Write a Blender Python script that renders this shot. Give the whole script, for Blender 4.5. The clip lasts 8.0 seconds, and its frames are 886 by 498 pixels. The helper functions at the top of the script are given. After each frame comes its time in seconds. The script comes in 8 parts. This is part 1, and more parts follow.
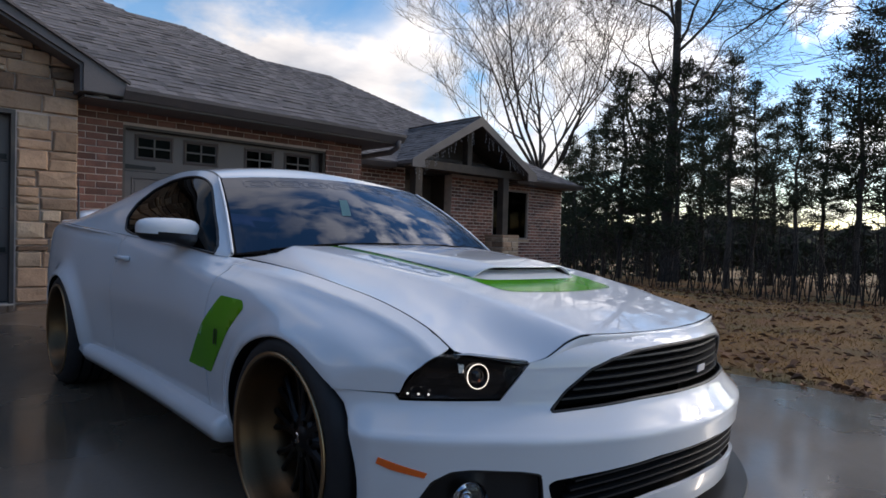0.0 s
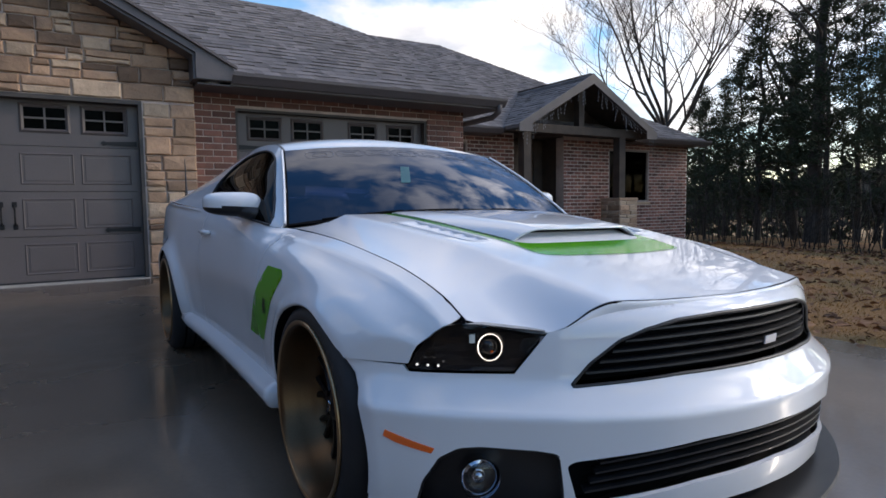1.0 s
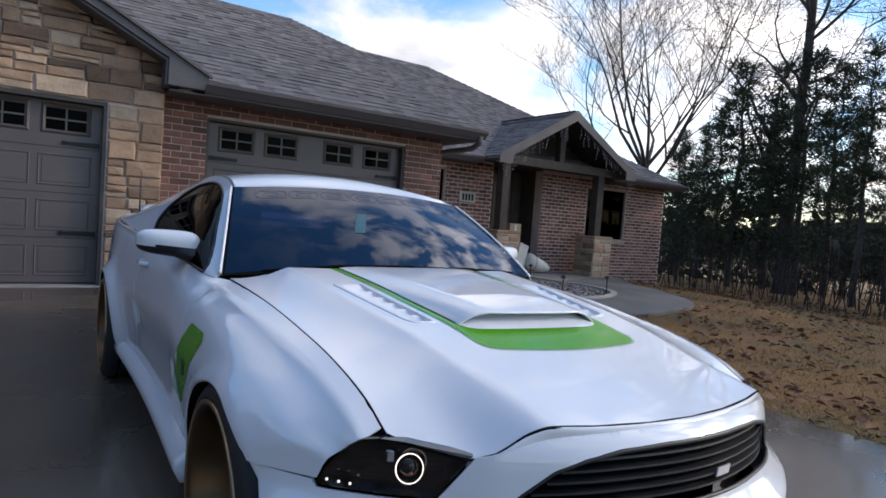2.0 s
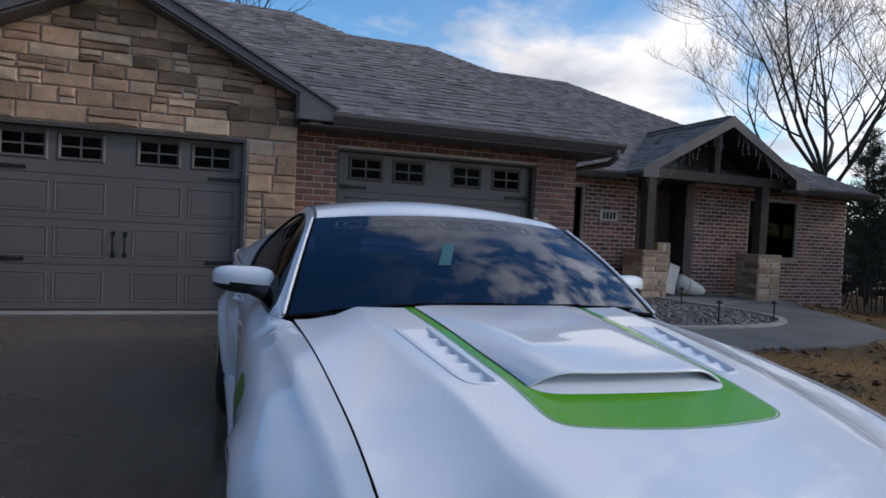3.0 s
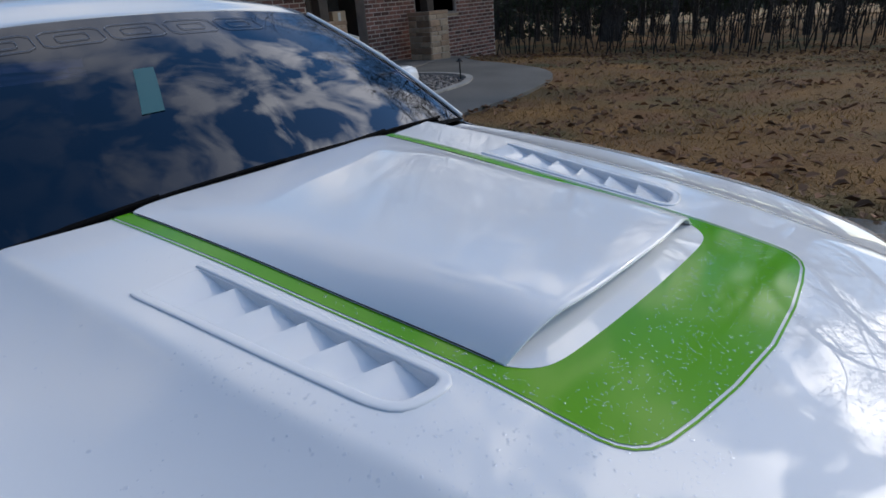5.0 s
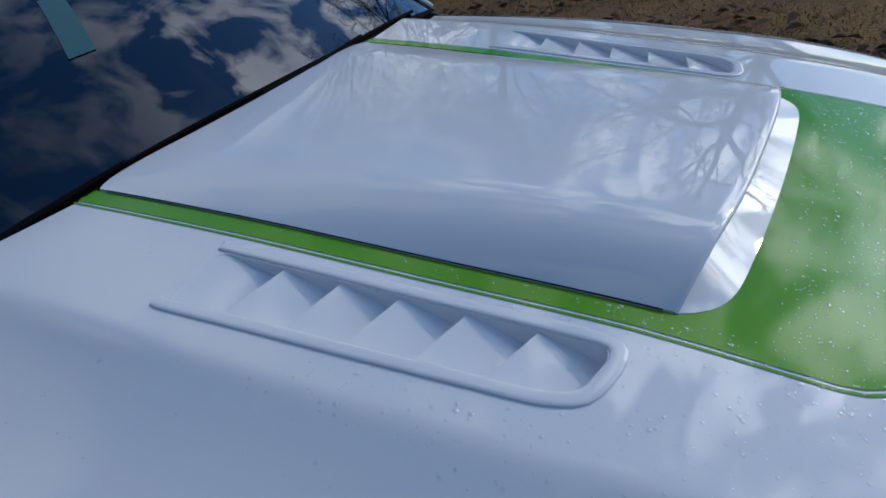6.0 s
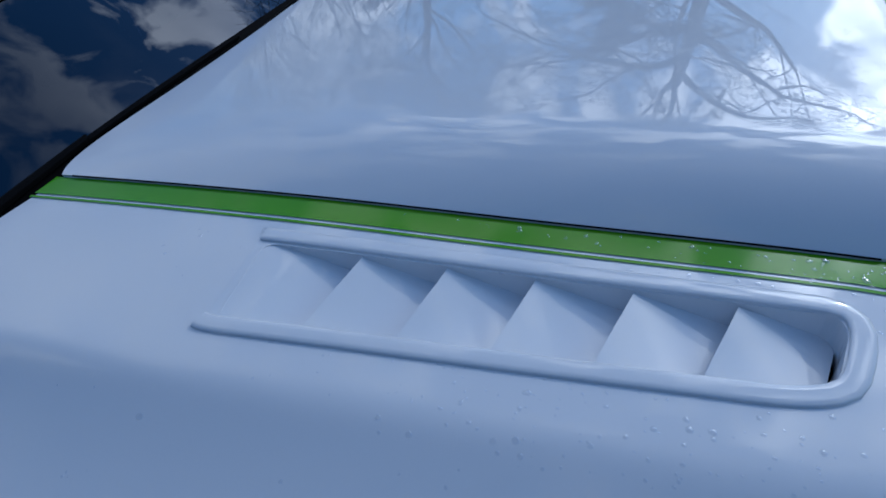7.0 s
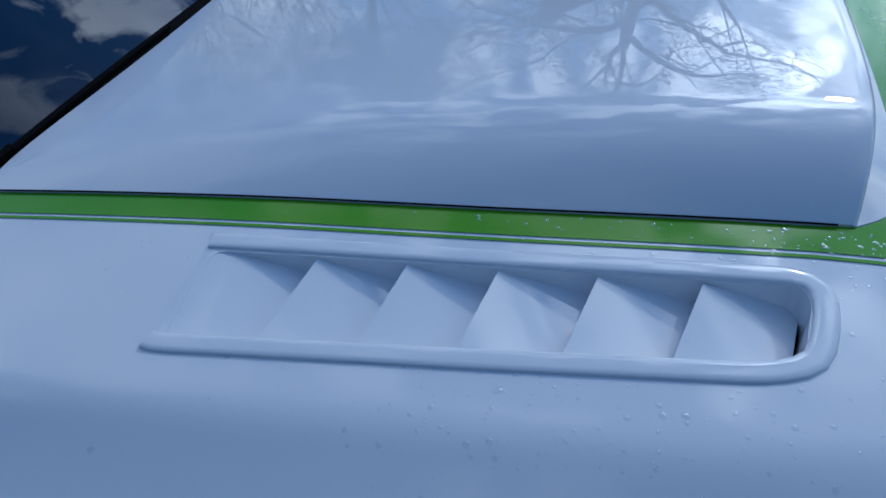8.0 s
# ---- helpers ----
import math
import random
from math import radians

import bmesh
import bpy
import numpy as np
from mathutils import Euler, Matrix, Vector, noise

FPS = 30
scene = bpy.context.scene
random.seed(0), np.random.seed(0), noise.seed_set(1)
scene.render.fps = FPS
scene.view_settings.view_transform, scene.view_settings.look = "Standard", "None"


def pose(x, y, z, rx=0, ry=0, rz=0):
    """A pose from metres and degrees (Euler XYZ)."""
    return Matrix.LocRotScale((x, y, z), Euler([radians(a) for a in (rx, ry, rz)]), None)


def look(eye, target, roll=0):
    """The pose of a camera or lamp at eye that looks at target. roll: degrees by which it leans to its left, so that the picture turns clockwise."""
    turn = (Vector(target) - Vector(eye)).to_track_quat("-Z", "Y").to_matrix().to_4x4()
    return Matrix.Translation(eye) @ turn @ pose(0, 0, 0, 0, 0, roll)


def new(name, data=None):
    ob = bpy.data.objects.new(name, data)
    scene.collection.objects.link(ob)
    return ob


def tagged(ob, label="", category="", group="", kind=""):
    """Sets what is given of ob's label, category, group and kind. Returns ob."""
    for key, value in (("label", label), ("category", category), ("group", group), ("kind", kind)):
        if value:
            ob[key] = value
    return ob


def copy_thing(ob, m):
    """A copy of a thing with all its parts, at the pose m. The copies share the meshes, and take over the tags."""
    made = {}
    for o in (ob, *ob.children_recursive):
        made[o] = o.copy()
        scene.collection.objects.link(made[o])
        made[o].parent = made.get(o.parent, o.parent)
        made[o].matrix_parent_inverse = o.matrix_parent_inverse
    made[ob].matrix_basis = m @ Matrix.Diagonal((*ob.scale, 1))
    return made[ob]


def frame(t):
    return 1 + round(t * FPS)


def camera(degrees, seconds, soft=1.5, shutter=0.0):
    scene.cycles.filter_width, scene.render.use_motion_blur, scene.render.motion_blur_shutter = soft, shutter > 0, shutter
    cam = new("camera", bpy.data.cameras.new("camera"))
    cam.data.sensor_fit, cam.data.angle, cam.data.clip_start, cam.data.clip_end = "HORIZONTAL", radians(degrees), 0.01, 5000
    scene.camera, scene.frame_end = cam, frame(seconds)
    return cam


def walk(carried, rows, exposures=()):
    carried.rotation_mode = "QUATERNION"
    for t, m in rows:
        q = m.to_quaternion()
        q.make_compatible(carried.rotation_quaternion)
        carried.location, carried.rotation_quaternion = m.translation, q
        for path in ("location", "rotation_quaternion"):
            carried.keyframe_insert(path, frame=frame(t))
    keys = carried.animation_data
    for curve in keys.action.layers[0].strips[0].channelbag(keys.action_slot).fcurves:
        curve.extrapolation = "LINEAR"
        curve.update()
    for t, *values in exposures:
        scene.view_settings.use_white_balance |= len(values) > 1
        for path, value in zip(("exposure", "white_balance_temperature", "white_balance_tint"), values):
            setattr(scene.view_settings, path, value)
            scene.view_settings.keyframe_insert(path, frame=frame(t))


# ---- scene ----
from mathutils.geometry import delaunay_2d_cdt

# ---- camera and its walk ----
cam = camera(72.1, 8.0, soft=1.6, shutter=0.0)
walk(cam, [
    (0.0, look((-1.867, -1.686, 0.997), (-0.493, -0.233, 0.952), 1.6)),
    (0.5, look((-1.707, -1.719, 1.000), (-0.571, -0.077, 0.884), -1.2)),
    (1.0, look((-1.552, -1.781, 0.979), (-0.506, -0.083, 0.828), -0.7)),
    (1.5, look((-1.443, -1.735, 1.052), (-0.357, -0.062, 0.904), 4.1)),
    (1.7, look((-1.433, -1.720, 1.111), (-0.294, -0.080, 0.995), 3.7)),
    (2.8, look((-1.049, -1.511, 1.207), (-0.254, 0.323, 1.147), 4.4)),
    (3.0, look((-0.987, -1.471, 1.217), (-0.312, 0.410, 1.157), 2.7)),
    (3.5, look((-0.907, -1.313, 1.247), (-0.269, 0.582, 1.191), 5.1)),
    (4.0, look((-0.870, -1.034, 1.275), (0.093, 0.719, 1.235), 4.5)),
    (4.5, look((-0.781, -0.786, 1.293), (0.399, 0.798, 0.982), -2.6)),
    (5.0, look((-0.791, -0.524, 1.259), (0.611, 0.684, 0.499), -4.8)),
    (5.2, look((-0.810, -0.458, 1.264), (0.580, 0.665, 0.364), -8.8)),
    (6.3, look((-0.720, -0.184, 1.225), (0.663, 0.739, 0.114), -13.2)),
    (6.5, look((-0.709, -0.137, 1.210), (0.703, 0.695, 0.063), -13.8)),
    (7.0, look((-0.708, -0.027, 1.201), (0.678, 0.738, -0.021), -14.1)),
    (7.5, look((-0.688, 0.009, 1.204), (0.662, 0.733, -0.081), -15.6)),
    (8.0, look((-0.685, -0.023, 1.201), (0.682, 0.624, -0.107), -16.0)),
], exposures=[
    (0.0, 0.10, 7350, 14), (0.5, 0.32, 7350, 14), (1.0, 0.46, 7350, 14), (1.7, 0.57, 7350, 14), (3.0, 0.01, 6900, 13), (3.5, 0.19, 6900, 13), (4.5, 0.08, 6900, 13), (5.0, 0.0, 7200, 10), (6.3, -0.55, 6150, 7), (8.0, -0.61, 5500, 5),
])

# ---- world, sun ----
SUN_EL, SUN_AZ = radians(27), radians(115)     # azimuth from +Y towards +X
world = bpy.data.worlds.new("sky")
scene.world = world
world.use_nodes = True
wn, wl = world.node_tree.nodes, world.node_tree.links
wn.clear()
w_out = wn.new("ShaderNodeOutputWorld")
w_bg = wn.new("ShaderNodeBackground")
w_bg.inputs["Strength"].default_value = 0.13
sky = wn.new("ShaderNodeTexSky")
sky.sky_type = 'NISHITA'
sky.sun_disc = False
sky.sun_elevation = SUN_EL
sky.sun_rotation = SUN_AZ
sky.air_density, sky.dust_density, sky.ozone_density = 1.0, 0.25, 2.2
tc = wn.new("ShaderNodeTexCoord")
sep = wn.new("ShaderNodeSeparateXYZ")
wl.new(tc.outputs["Generated"], sep.inputs[0])


def wmath(op, a, b=None, clamp=False):
    n = wn.new("ShaderNodeMath")
    n.operation, n.use_clamp = op, clamp
    for i, v in enumerate((a, b)):
        if v is None:
            continue
        if hasattr(v, "links"):
            wl.new(v, n.inputs[i])
        else:
            n.inputs[i].default_value = v
    return n.outputs[0]


height = wmath('MAXIMUM', wmath('ADD', sep.outputs[2], 0.16), 0.05)
comb = wn.new("ShaderNodeCombineXYZ")
wl.new(wmath('DIVIDE', sep.outputs[0], height), comb.inputs[0])
wl.new(wmath('DIVIDE', sep.outputs[1], height), comb.inputs[1])
cl = wn.new("ShaderNodeTexNoise")
cl.inputs["Scale"].default_value, cl.inputs["Detail"].default_value, cl.inputs["Roughness"].default_value = 1.15, 9.0, 0.56
cl.inputs["Distortion"].default_value = 0.25
wl.new(comb.outputs[0], cl.inputs["Vector"])
ramp = wn.new("ShaderNodeValToRGB")
ramp.color_ramp.elements[0].position, ramp.color_ramp.elements[1].position = 0.47, 0.60
wl.new(cl.outputs["Fac"], ramp.inputs[0])
cl2 = wn.new("ShaderNodeTexNoise")
cl2.inputs["Scale"].default_value, cl2.inputs["Detail"].default_value = 2.6, 6.0
wl.new(comb.outputs[0], cl2.inputs["Vector"])
shade = wn.new("ShaderNodeValToRGB")
shade.color_ramp.elements[0].position, shade.color_ramp.elements[1].position = 0.35, 0.65
shade.color_ramp.elements[0].color, shade.color_ramp.elements[1].color = (4.6, 4.9, 5.6, 1), (8.6, 8.6, 8.8, 1)
wl.new(cl2.outputs["Fac"], shade.inputs[0])
# overhead the banks break up into smaller puffs
ov = wn.new("ShaderNodeTexNoise")
ov.inputs["Scale"].default_value, ov.inputs["Detail"].default_value, ov.inputs["Roughness"].default_value = 1.9, 8.0, 0.55
ov.inputs["Distortion"].default_value = 0.3
wl.new(tc.outputs["Generated"], ov.inputs["Vector"])
ramp2 = wn.new("ShaderNodeValToRGB")
ramp2.color_ramp.elements[0].position, ramp2.color_ramp.elements[1].position = 0.525, 0.63
wl.new(ov.outputs["Fac"], ramp2.inputs[0])
high = wmath('MULTIPLY', wmath('SUBTRACT', sep.outputs[2], 0.42), 5.0, clamp=True)
low_ = wmath('SUBTRACT', 1.0, high)
cover = wmath('ADD', wmath('MULTIPLY', ramp.outputs[0], low_), wmath('MULTIPLY', ramp2.outputs[0], high))
# thin bright cloud round the sun
dot = wn.new("ShaderNodeVectorMath")
dot.operation = 'DOT_PRODUCT'
dot.inputs[1].default_value = (math.sin(SUN_AZ) * math.cos(SUN_EL), math.cos(SUN_AZ) * math.cos(SUN_EL), math.sin(SUN_EL))
wl.new(tc.outputs["Generated"], dot.inputs[0])
near_sun = wmath('POWER', wmath('MAXIMUM', dot.outputs["Value"], 0.0), 14.0)
core = wmath('POWER', wmath('MAXIMUM', dot.outputs["Value"], 0.0), 55.0)
lit = wmath('ADD', wmath('ADD', 1.0, wmath('MULTIPLY', near_sun, 2.0)), wmath('MULTIPLY', core, 3.5))
glowing = wn.new("ShaderNodeVectorMath")
glowing.operation = 'SCALE'
wl.new(shade.outputs[0], glowing.inputs[0])
wl.new(wmath('MULTIPLY', lit, wmath('ADD', 0.9, wmath('MULTIPLY', high, 0.1))), glowing.inputs["Scale"])
fleece = wn.new("ShaderNodeTexNoise")
fleece.inputs["Scale"].default_value, fleece.inputs["Detail"].default_value, fleece.inputs["Distortion"].default_value = 4.2, 7.0, 0.4
wl.new(tc.outputs["Generated"], fleece.inputs["Vector"])
veil = wmath('MULTIPLY', wmath('POWER', wmath('MAXIMUM', dot.outputs["Value"], 0.0), 6.0), wmath('MULTIPLY', wmath('SUBTRACT', fleece.outputs["Fac"], 0.47), 9.0))
cover = wmath('MINIMUM', wmath('MAXIMUM', wmath('ADD', cover, wmath('MAXIMUM', veil, 0.0)), 0.0), 1.0)
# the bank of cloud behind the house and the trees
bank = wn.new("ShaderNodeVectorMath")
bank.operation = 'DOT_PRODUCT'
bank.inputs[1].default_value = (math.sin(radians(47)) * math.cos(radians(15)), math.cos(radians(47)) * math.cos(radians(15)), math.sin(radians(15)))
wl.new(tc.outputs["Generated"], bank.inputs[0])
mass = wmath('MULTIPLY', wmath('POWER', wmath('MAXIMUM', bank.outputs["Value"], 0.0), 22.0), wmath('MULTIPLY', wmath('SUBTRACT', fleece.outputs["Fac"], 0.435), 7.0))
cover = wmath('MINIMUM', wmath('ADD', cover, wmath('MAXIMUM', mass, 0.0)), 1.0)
# broken bright cloud over the trees beside the lawn
east = wn.new("ShaderNodeVectorMath")
east.operation = 'DOT_PRODUCT'
east.inputs[1].default_value = (math.sin(radians(88)) * math.cos(radians(33)), math.cos(radians(88)) * math.cos(radians(33)), math.sin(radians(33)))
wl.new(tc.outputs["Generated"], east.inputs[0])
over = wmath('MINIMUM', wmath('MULTIPLY', wmath('POWER', wmath('MAXIMUM', east.outputs["Value"], 0.0), 7.0), 1.6), 1.0)
curd = wn.new("ShaderNodeTexNoise")
curd.inputs["Scale"].default_value, curd.inputs["Detail"].default_value, curd.inputs["Distortion"].default_value = 8.0, 8.0, 0.4
wl.new(tc.outputs["Generated"], curd.inputs["Vector"])
puffs = wmath('MULTIPLY', wmath('MULTIPLY', wmath('SUBTRACT', curd.outputs["Fac"], 0.45), 9.0, clamp=True), over)
cover = wmath('ADD', wmath('MULTIPLY', cover, wmath('SUBTRACT', 1.0, over)), puffs)
bright = wn.new("ShaderNodeVectorMath")
bright.operation = 'SCALE'
wl.new(glowing.outputs[0], bright.inputs[0])
wl.new(wmath('ADD', 1.0, wmath('MULTIPLY', over, 1.2)), bright.inputs["Scale"])
w_mix = wn.new("ShaderNodeMixRGB")
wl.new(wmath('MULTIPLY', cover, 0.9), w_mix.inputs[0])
deep = wn.new("ShaderNodeHueSaturation")
deep.inputs["Saturation"].default_value = 1.28
deep.inputs["Value"].default_value = 1.6
wl.new(sky.outputs[0], deep.inputs["Color"])
wl.new(deep.outputs[0], w_mix.inputs[1])
wl.new(bright.outputs[0], w_mix.inputs[2])
wl.new(w_mix.outputs[0], w_bg.inputs["Color"])
wl.new(w_bg.outputs[0], w_out.inputs[0])

sun = new("sun", bpy.data.lights.new("sun", 'SUN'))
sun.data.energy, sun.data.angle, sun.data.color = 0.85, radians(2.5), (1.0, 0.93, 0.82)
sun_dir = Vector((math.sin(SUN_AZ) * math.cos(SUN_EL), math.cos(SUN_AZ) * math.cos(SUN_EL), math.sin(SUN_EL)))
sun.matrix_world = look(sun_dir * 60, (0, 0, 0))


# ---- materials ----
def pm(name, base, rough=0.5, metal=0.0, dark=None, scale=4.0, fine=60.0, bump=0.0, bscale=80.0, coat=0.0, spec=0.5,
       rvar=0.0, piece=0.0, amount=0.5, grain=0.18):
    """A surface: base colour broken by stains (dark, at scale) and grain (fine), relief (bump) and, for pieces, a random shift."""
    m = bpy.data.materials.new(name)
    m.use_nodes = True
    nt = m.node_tree
    b = nt.nodes["Principled BSDF"]
    b.inputs["Roughness"].default_value = rough
    b.inputs["Metallic"].default_value = metal
    b.inputs["Coat Weight"].default_value = coat
    b.inputs["Coat Roughness"].default_value = 0.03
    b.inputs["Specular IOR Level"].default_value = spec
    dark = dark or tuple(c * 0.75 for c in base)
    t = nt.nodes.new("ShaderNodeTexCoord")
    src = t.outputs["Object"]
    if piece:
        info = nt.nodes.new("ShaderNodeObjectInfo")
        add = nt.nodes.new("ShaderNodeVectorMath")
        add.operation = 'ADD'
        mul = nt.nodes.new("ShaderNodeVectorMath")
        mul.operation = 'SCALE'
        mul.inputs["Scale"].default_value = 37.0
        nt.links.new(info.outputs["Random"], mul.inputs[0])
        nt.links.new(src, add.inputs[0])
        nt.links.new(mul.outputs[0], add.inputs[1])
        src = add.outputs[0]
    n1 = nt.nodes.new("ShaderNodeTexNoise")
    n1.inputs["Scale"].default_value, n1.inputs["Detail"].default_value = scale, 5.0
    n2 = nt.nodes.new("ShaderNodeTexNoise")
    n2.inputs["Scale"].default_value, n2.inputs["Detail"].default_value = fine, 3.0
    nt.links.new(src, n1.inputs["Vector"])
    nt.links.new(src, n2.inputs["Vector"])
    r1 = nt.nodes.new("ShaderNodeValToRGB")
    r1.color_ramp.elements[0].position, r1.color_ramp.elements[1].position = 0.5 - amount * 0.4, 0.5 + amount * 0.3
    r1.color_ramp.elements[0].color, r1.color_ramp.elements[1].color = (*dark, 1), (*base, 1)
    nt.links.new(n1.outputs["Fac"], r1.inputs[0])
    hsv = nt.nodes.new("ShaderNodeHueSaturation")
    mr = nt.nodes.new("ShaderNodeMapRange")
    mr.inputs[3].default_value, mr.inputs[4].default_value = 1 - grain, 1 + grain
    nt.links.new(n2.outputs["Fac"], mr.inputs[0])
    nt.links.new(r1.outputs[0], hsv.inputs["Color"])
    val = mr.outputs[0]
    if piece:
        m2 = nt.nodes.new("ShaderNodeMapRange")
        m2.inputs[3].default_value, m2.inputs[4].default_value = 1 - piece, 1 + piece
        nt.links.new(info.outputs["Random"], m2.inputs[0])
        mm = nt.nodes.new("ShaderNodeMath")
        mm.operation = 'MULTIPLY'
        nt.links.new(val, mm.inputs[0])
        nt.links.new(m2.outputs[0], mm.inputs[1])
        val = mm.outputs[0]
    nt.links.new(val, hsv.inputs["Value"])
    nt.links.new(hsv.outputs[0], b.inputs["Base Color"])
    if rvar:
        m3 = nt.nodes.new("ShaderNodeMapRange")
        m3.inputs[1].default_value, m3.inputs[2].default_value = 0.35, 0.65
        m3.inputs[3].default_value, m3.inputs[4].default_value = max(rough - rvar, 0.02), min(rough + rvar, 1)
        nt.links.new(n1.outputs["Fac"], m3.inputs[0])
        nt.links.new(m3.outputs[0], b.inputs["Roughness"])
    if bump:
        n3 = nt.nodes.new("ShaderNodeTexNoise")
        n3.inputs["Scale"].default_value, n3.inputs["Detail"].default_value = bscale, 4.0
        nt.links.new(src, n3.inputs["Vector"])
        bp = nt.nodes.new("ShaderNodeBump")
        bp.inputs["Strength"].default_value, bp.inputs["Distance"].default_value = 1.0, bump
        nt.links.new(n3.outputs["Fac"], bp.inputs["Height"])
        nt.links.new(bp.outputs[0], b.inputs["Normal"])
    return m


def plain(name, base, rough=0.5, metal=0.0, coat=0.0, spec=0.5, glow=0.0):
    m = bpy.data.materials.new(name)
    m.use_nodes = True
    b = m.node_tree.nodes["Principled BSDF"]
    b.inputs["Base Color"].default_value = (*base, 1)
    b.inputs["Roughness"].default_value, b.inputs["Metallic"].default_value = rough, metal
    b.inputs["Coat Weight"].default_value, b.inputs["Coat Roughness"].default_value = coat, 0.03
    b.inputs["Specular IOR Level"].default_value = spec
    if glow:
        b.inputs["Emission Color"].default_value = (*base, 1)
        b.inputs["Emission Strength"].default_value = glow
    return m


def glass(name, tint, ior=1.5, rough=0.0, sheen=(1, 1, 1)):
    """A tinted pane: clear in its tint, mirrored by Fresnel."""
    m = bpy.data.materials.new(name)
    m.use_nodes = True
    nt = m.node_tree
    nt.nodes.clear()
    out = nt.nodes.new("ShaderNodeOutputMaterial")
    mix = nt.nodes.new("ShaderNodeMixShader")
    fr = nt.nodes.new("ShaderNodeFresnel")
    fr.inputs["IOR"].default_value = ior
    tr = nt.nodes.new("ShaderNodeBsdfTransparent")
    tr.inputs[0].default_value = (*tint, 1)
    gl = nt.nodes.new("ShaderNodeBsdfGlossy")
    gl.inputs["Roughness"].default_value = rough
    gl.inputs["Color"].default_value = (*sheen, 1)
    nt.links.new(fr.outputs[0], mix.inputs[0])
    nt.links.new(tr.outputs[0], mix.inputs[1])
    nt.links.new(gl.outputs[0], mix.inputs[2])
    nt.links.new(mix.outputs[0], out.inputs[0])
    return m


M_PAINT = pm("white_car_paint", (0.75, 0.76, 0.79), 0.45, 0.0, dark=(0.735, 0.745, 0.775), scale=2.0, fine=600, coat=1.0, spec=0.1, grain=0.012)
M_PAINT.node_tree.nodes["Principled BSDF"].inputs["Coat IOR"].default_value = 1.64
M_PAINT.node_tree.nodes["Principled BSDF"].inputs["Coat Roughness"].default_value = 0.004
M_GREEN = pm("green_vinyl", (1.0, 0.38, 0.012), 0.4, 0.0, dark=(0.95, 0.365, 0.011), scale=3.0, fine=500, spec=0.02, coat=1.0, grain=0.03)
# candy finish: a green-tinted clear layer over a yellow base
M_GREEN.node_tree.nodes["Principled BSDF"].inputs["Coat Tint"].default_value = (0.185, 0.93, 0.80, 1)
M_GREEN.node_tree.nodes["Principled BSDF"].inputs["Coat Roughness"].default_value = 0.07
M_GREEN.node_tree.nodes["Principled BSDF"].inputs["Coat IOR"].default_value = 1.30
M_TRIM = pm("black_plastic_trim", (0.012, 0.012, 0.014), 0.45, dark=(0.02, 0.02, 0.022), scale=8, fine=200, bump=0.0004, bscale=400)
M_GLOSSBLACK = plain("gloss_black", (0.008, 0.008, 0.010), 0.12, 0, 0.6)
# near black: shade put into cavities as colour; also plain black trim and seals
M_VOID = plain("cavity_shade_and_black_trim", (0.005, 0.005, 0.006), 0.9, spec=0.06)
M_RUBBER = pm("tyre_rubber", (0.012, 0.012, 0.015), 0.6, dark=(0.02, 0.02, 0.022), scale=10, fine=150, bump=0.0006, bscale=300)
M_BRONZE = pm("bronze_rim", (0.16, 0.092, 0.048), 0.36, 0.85, dark=(0.11, 0.065, 0.036), scale=6, fine=200)
M_LIP = pm("polished_bronze_lip", (0.42, 0.28, 0.16), 0.28, 0.9, scale=6, fine=200)
M_DARKMETAL = pm("dark_wheel_metal", (0.018, 0.017, 0.018), 0.35, 0.6, scale=6, fine=200)
M_CHROME = plain("chrome", (0.75, 0.75, 0.78), 0.12, 1.0)
M_WSHIELD = glass("tinted_windshield", (0.020, 0.026, 0.060), 1.84, sheen=(0.80, 0.86, 1.0))
M_SIDEGLASS = glass("dark_side_glass", (0.002, 0.002, 0.003), 1.14)
M_LENS = glass("clear_lens", (0.80, 0.82, 0.85), 1.45)
M_HALO = plain("halo_ring_light", (1.0, 0.93, 0.85), 0.4, glow=1.3)
M_BADGE = plain("satin_silver", (0.55, 0.53, 0.54), 0.5, 0.2)
M_LED = plain("led_dot", (0.95, 0.96, 1.0), 0.3, glow=0.9)
M_AMBER = plain("amber_lens", (0.62, 0.105, 0.008), 0.15, coat=1.0, glow=0.06)
M_STICKER = plain("teal_sticker", (0.022, 0.11, 0.13), 0.5)
M_BANNER = plain("silver_outline", (0.15, 0.18, 0.24), 0.4)
M_CABIN = pm("dark_cabin_cloth", (0.018, 0.018, 0.02), 0.8, scale=8, fine=100)
M_CABIN2 = pm("grey_cabin_trim", (0.05, 0.05, 0.055), 0.7, scale=8, fine=100)

M_STONE_A = pm("tan_ledge_stone", (0.45, 0.285, 0.182), 0.85, dark=(0.26, 0.158, 0.105), scale=7, fine=40, bump=0.008, bscale=26, piece=0.32, amount=0.9)
M_STONE_B = pm("brown_ledge_stone", (0.24, 0.142, 0.088), 0.85, dark=(0.12, 0.074, 0.050), scale=8, fine=40, bump=0.008, bscale=26, piece=0.35, amount=0.9)
M_STONE_C = pm("cream_ledge_stone", (0.55, 0.395, 0.272), 0.85, dark=(0.35, 0.24, 0.165), scale=7, fine=40, bump=0.008, bscale=26, piece=0.22, amount=0.9)
M_MORTAR = pm("mortar", (0.60, 0.49, 0.43), 0.95, scale=5, fine=60, bump=0.004, bscale=60)
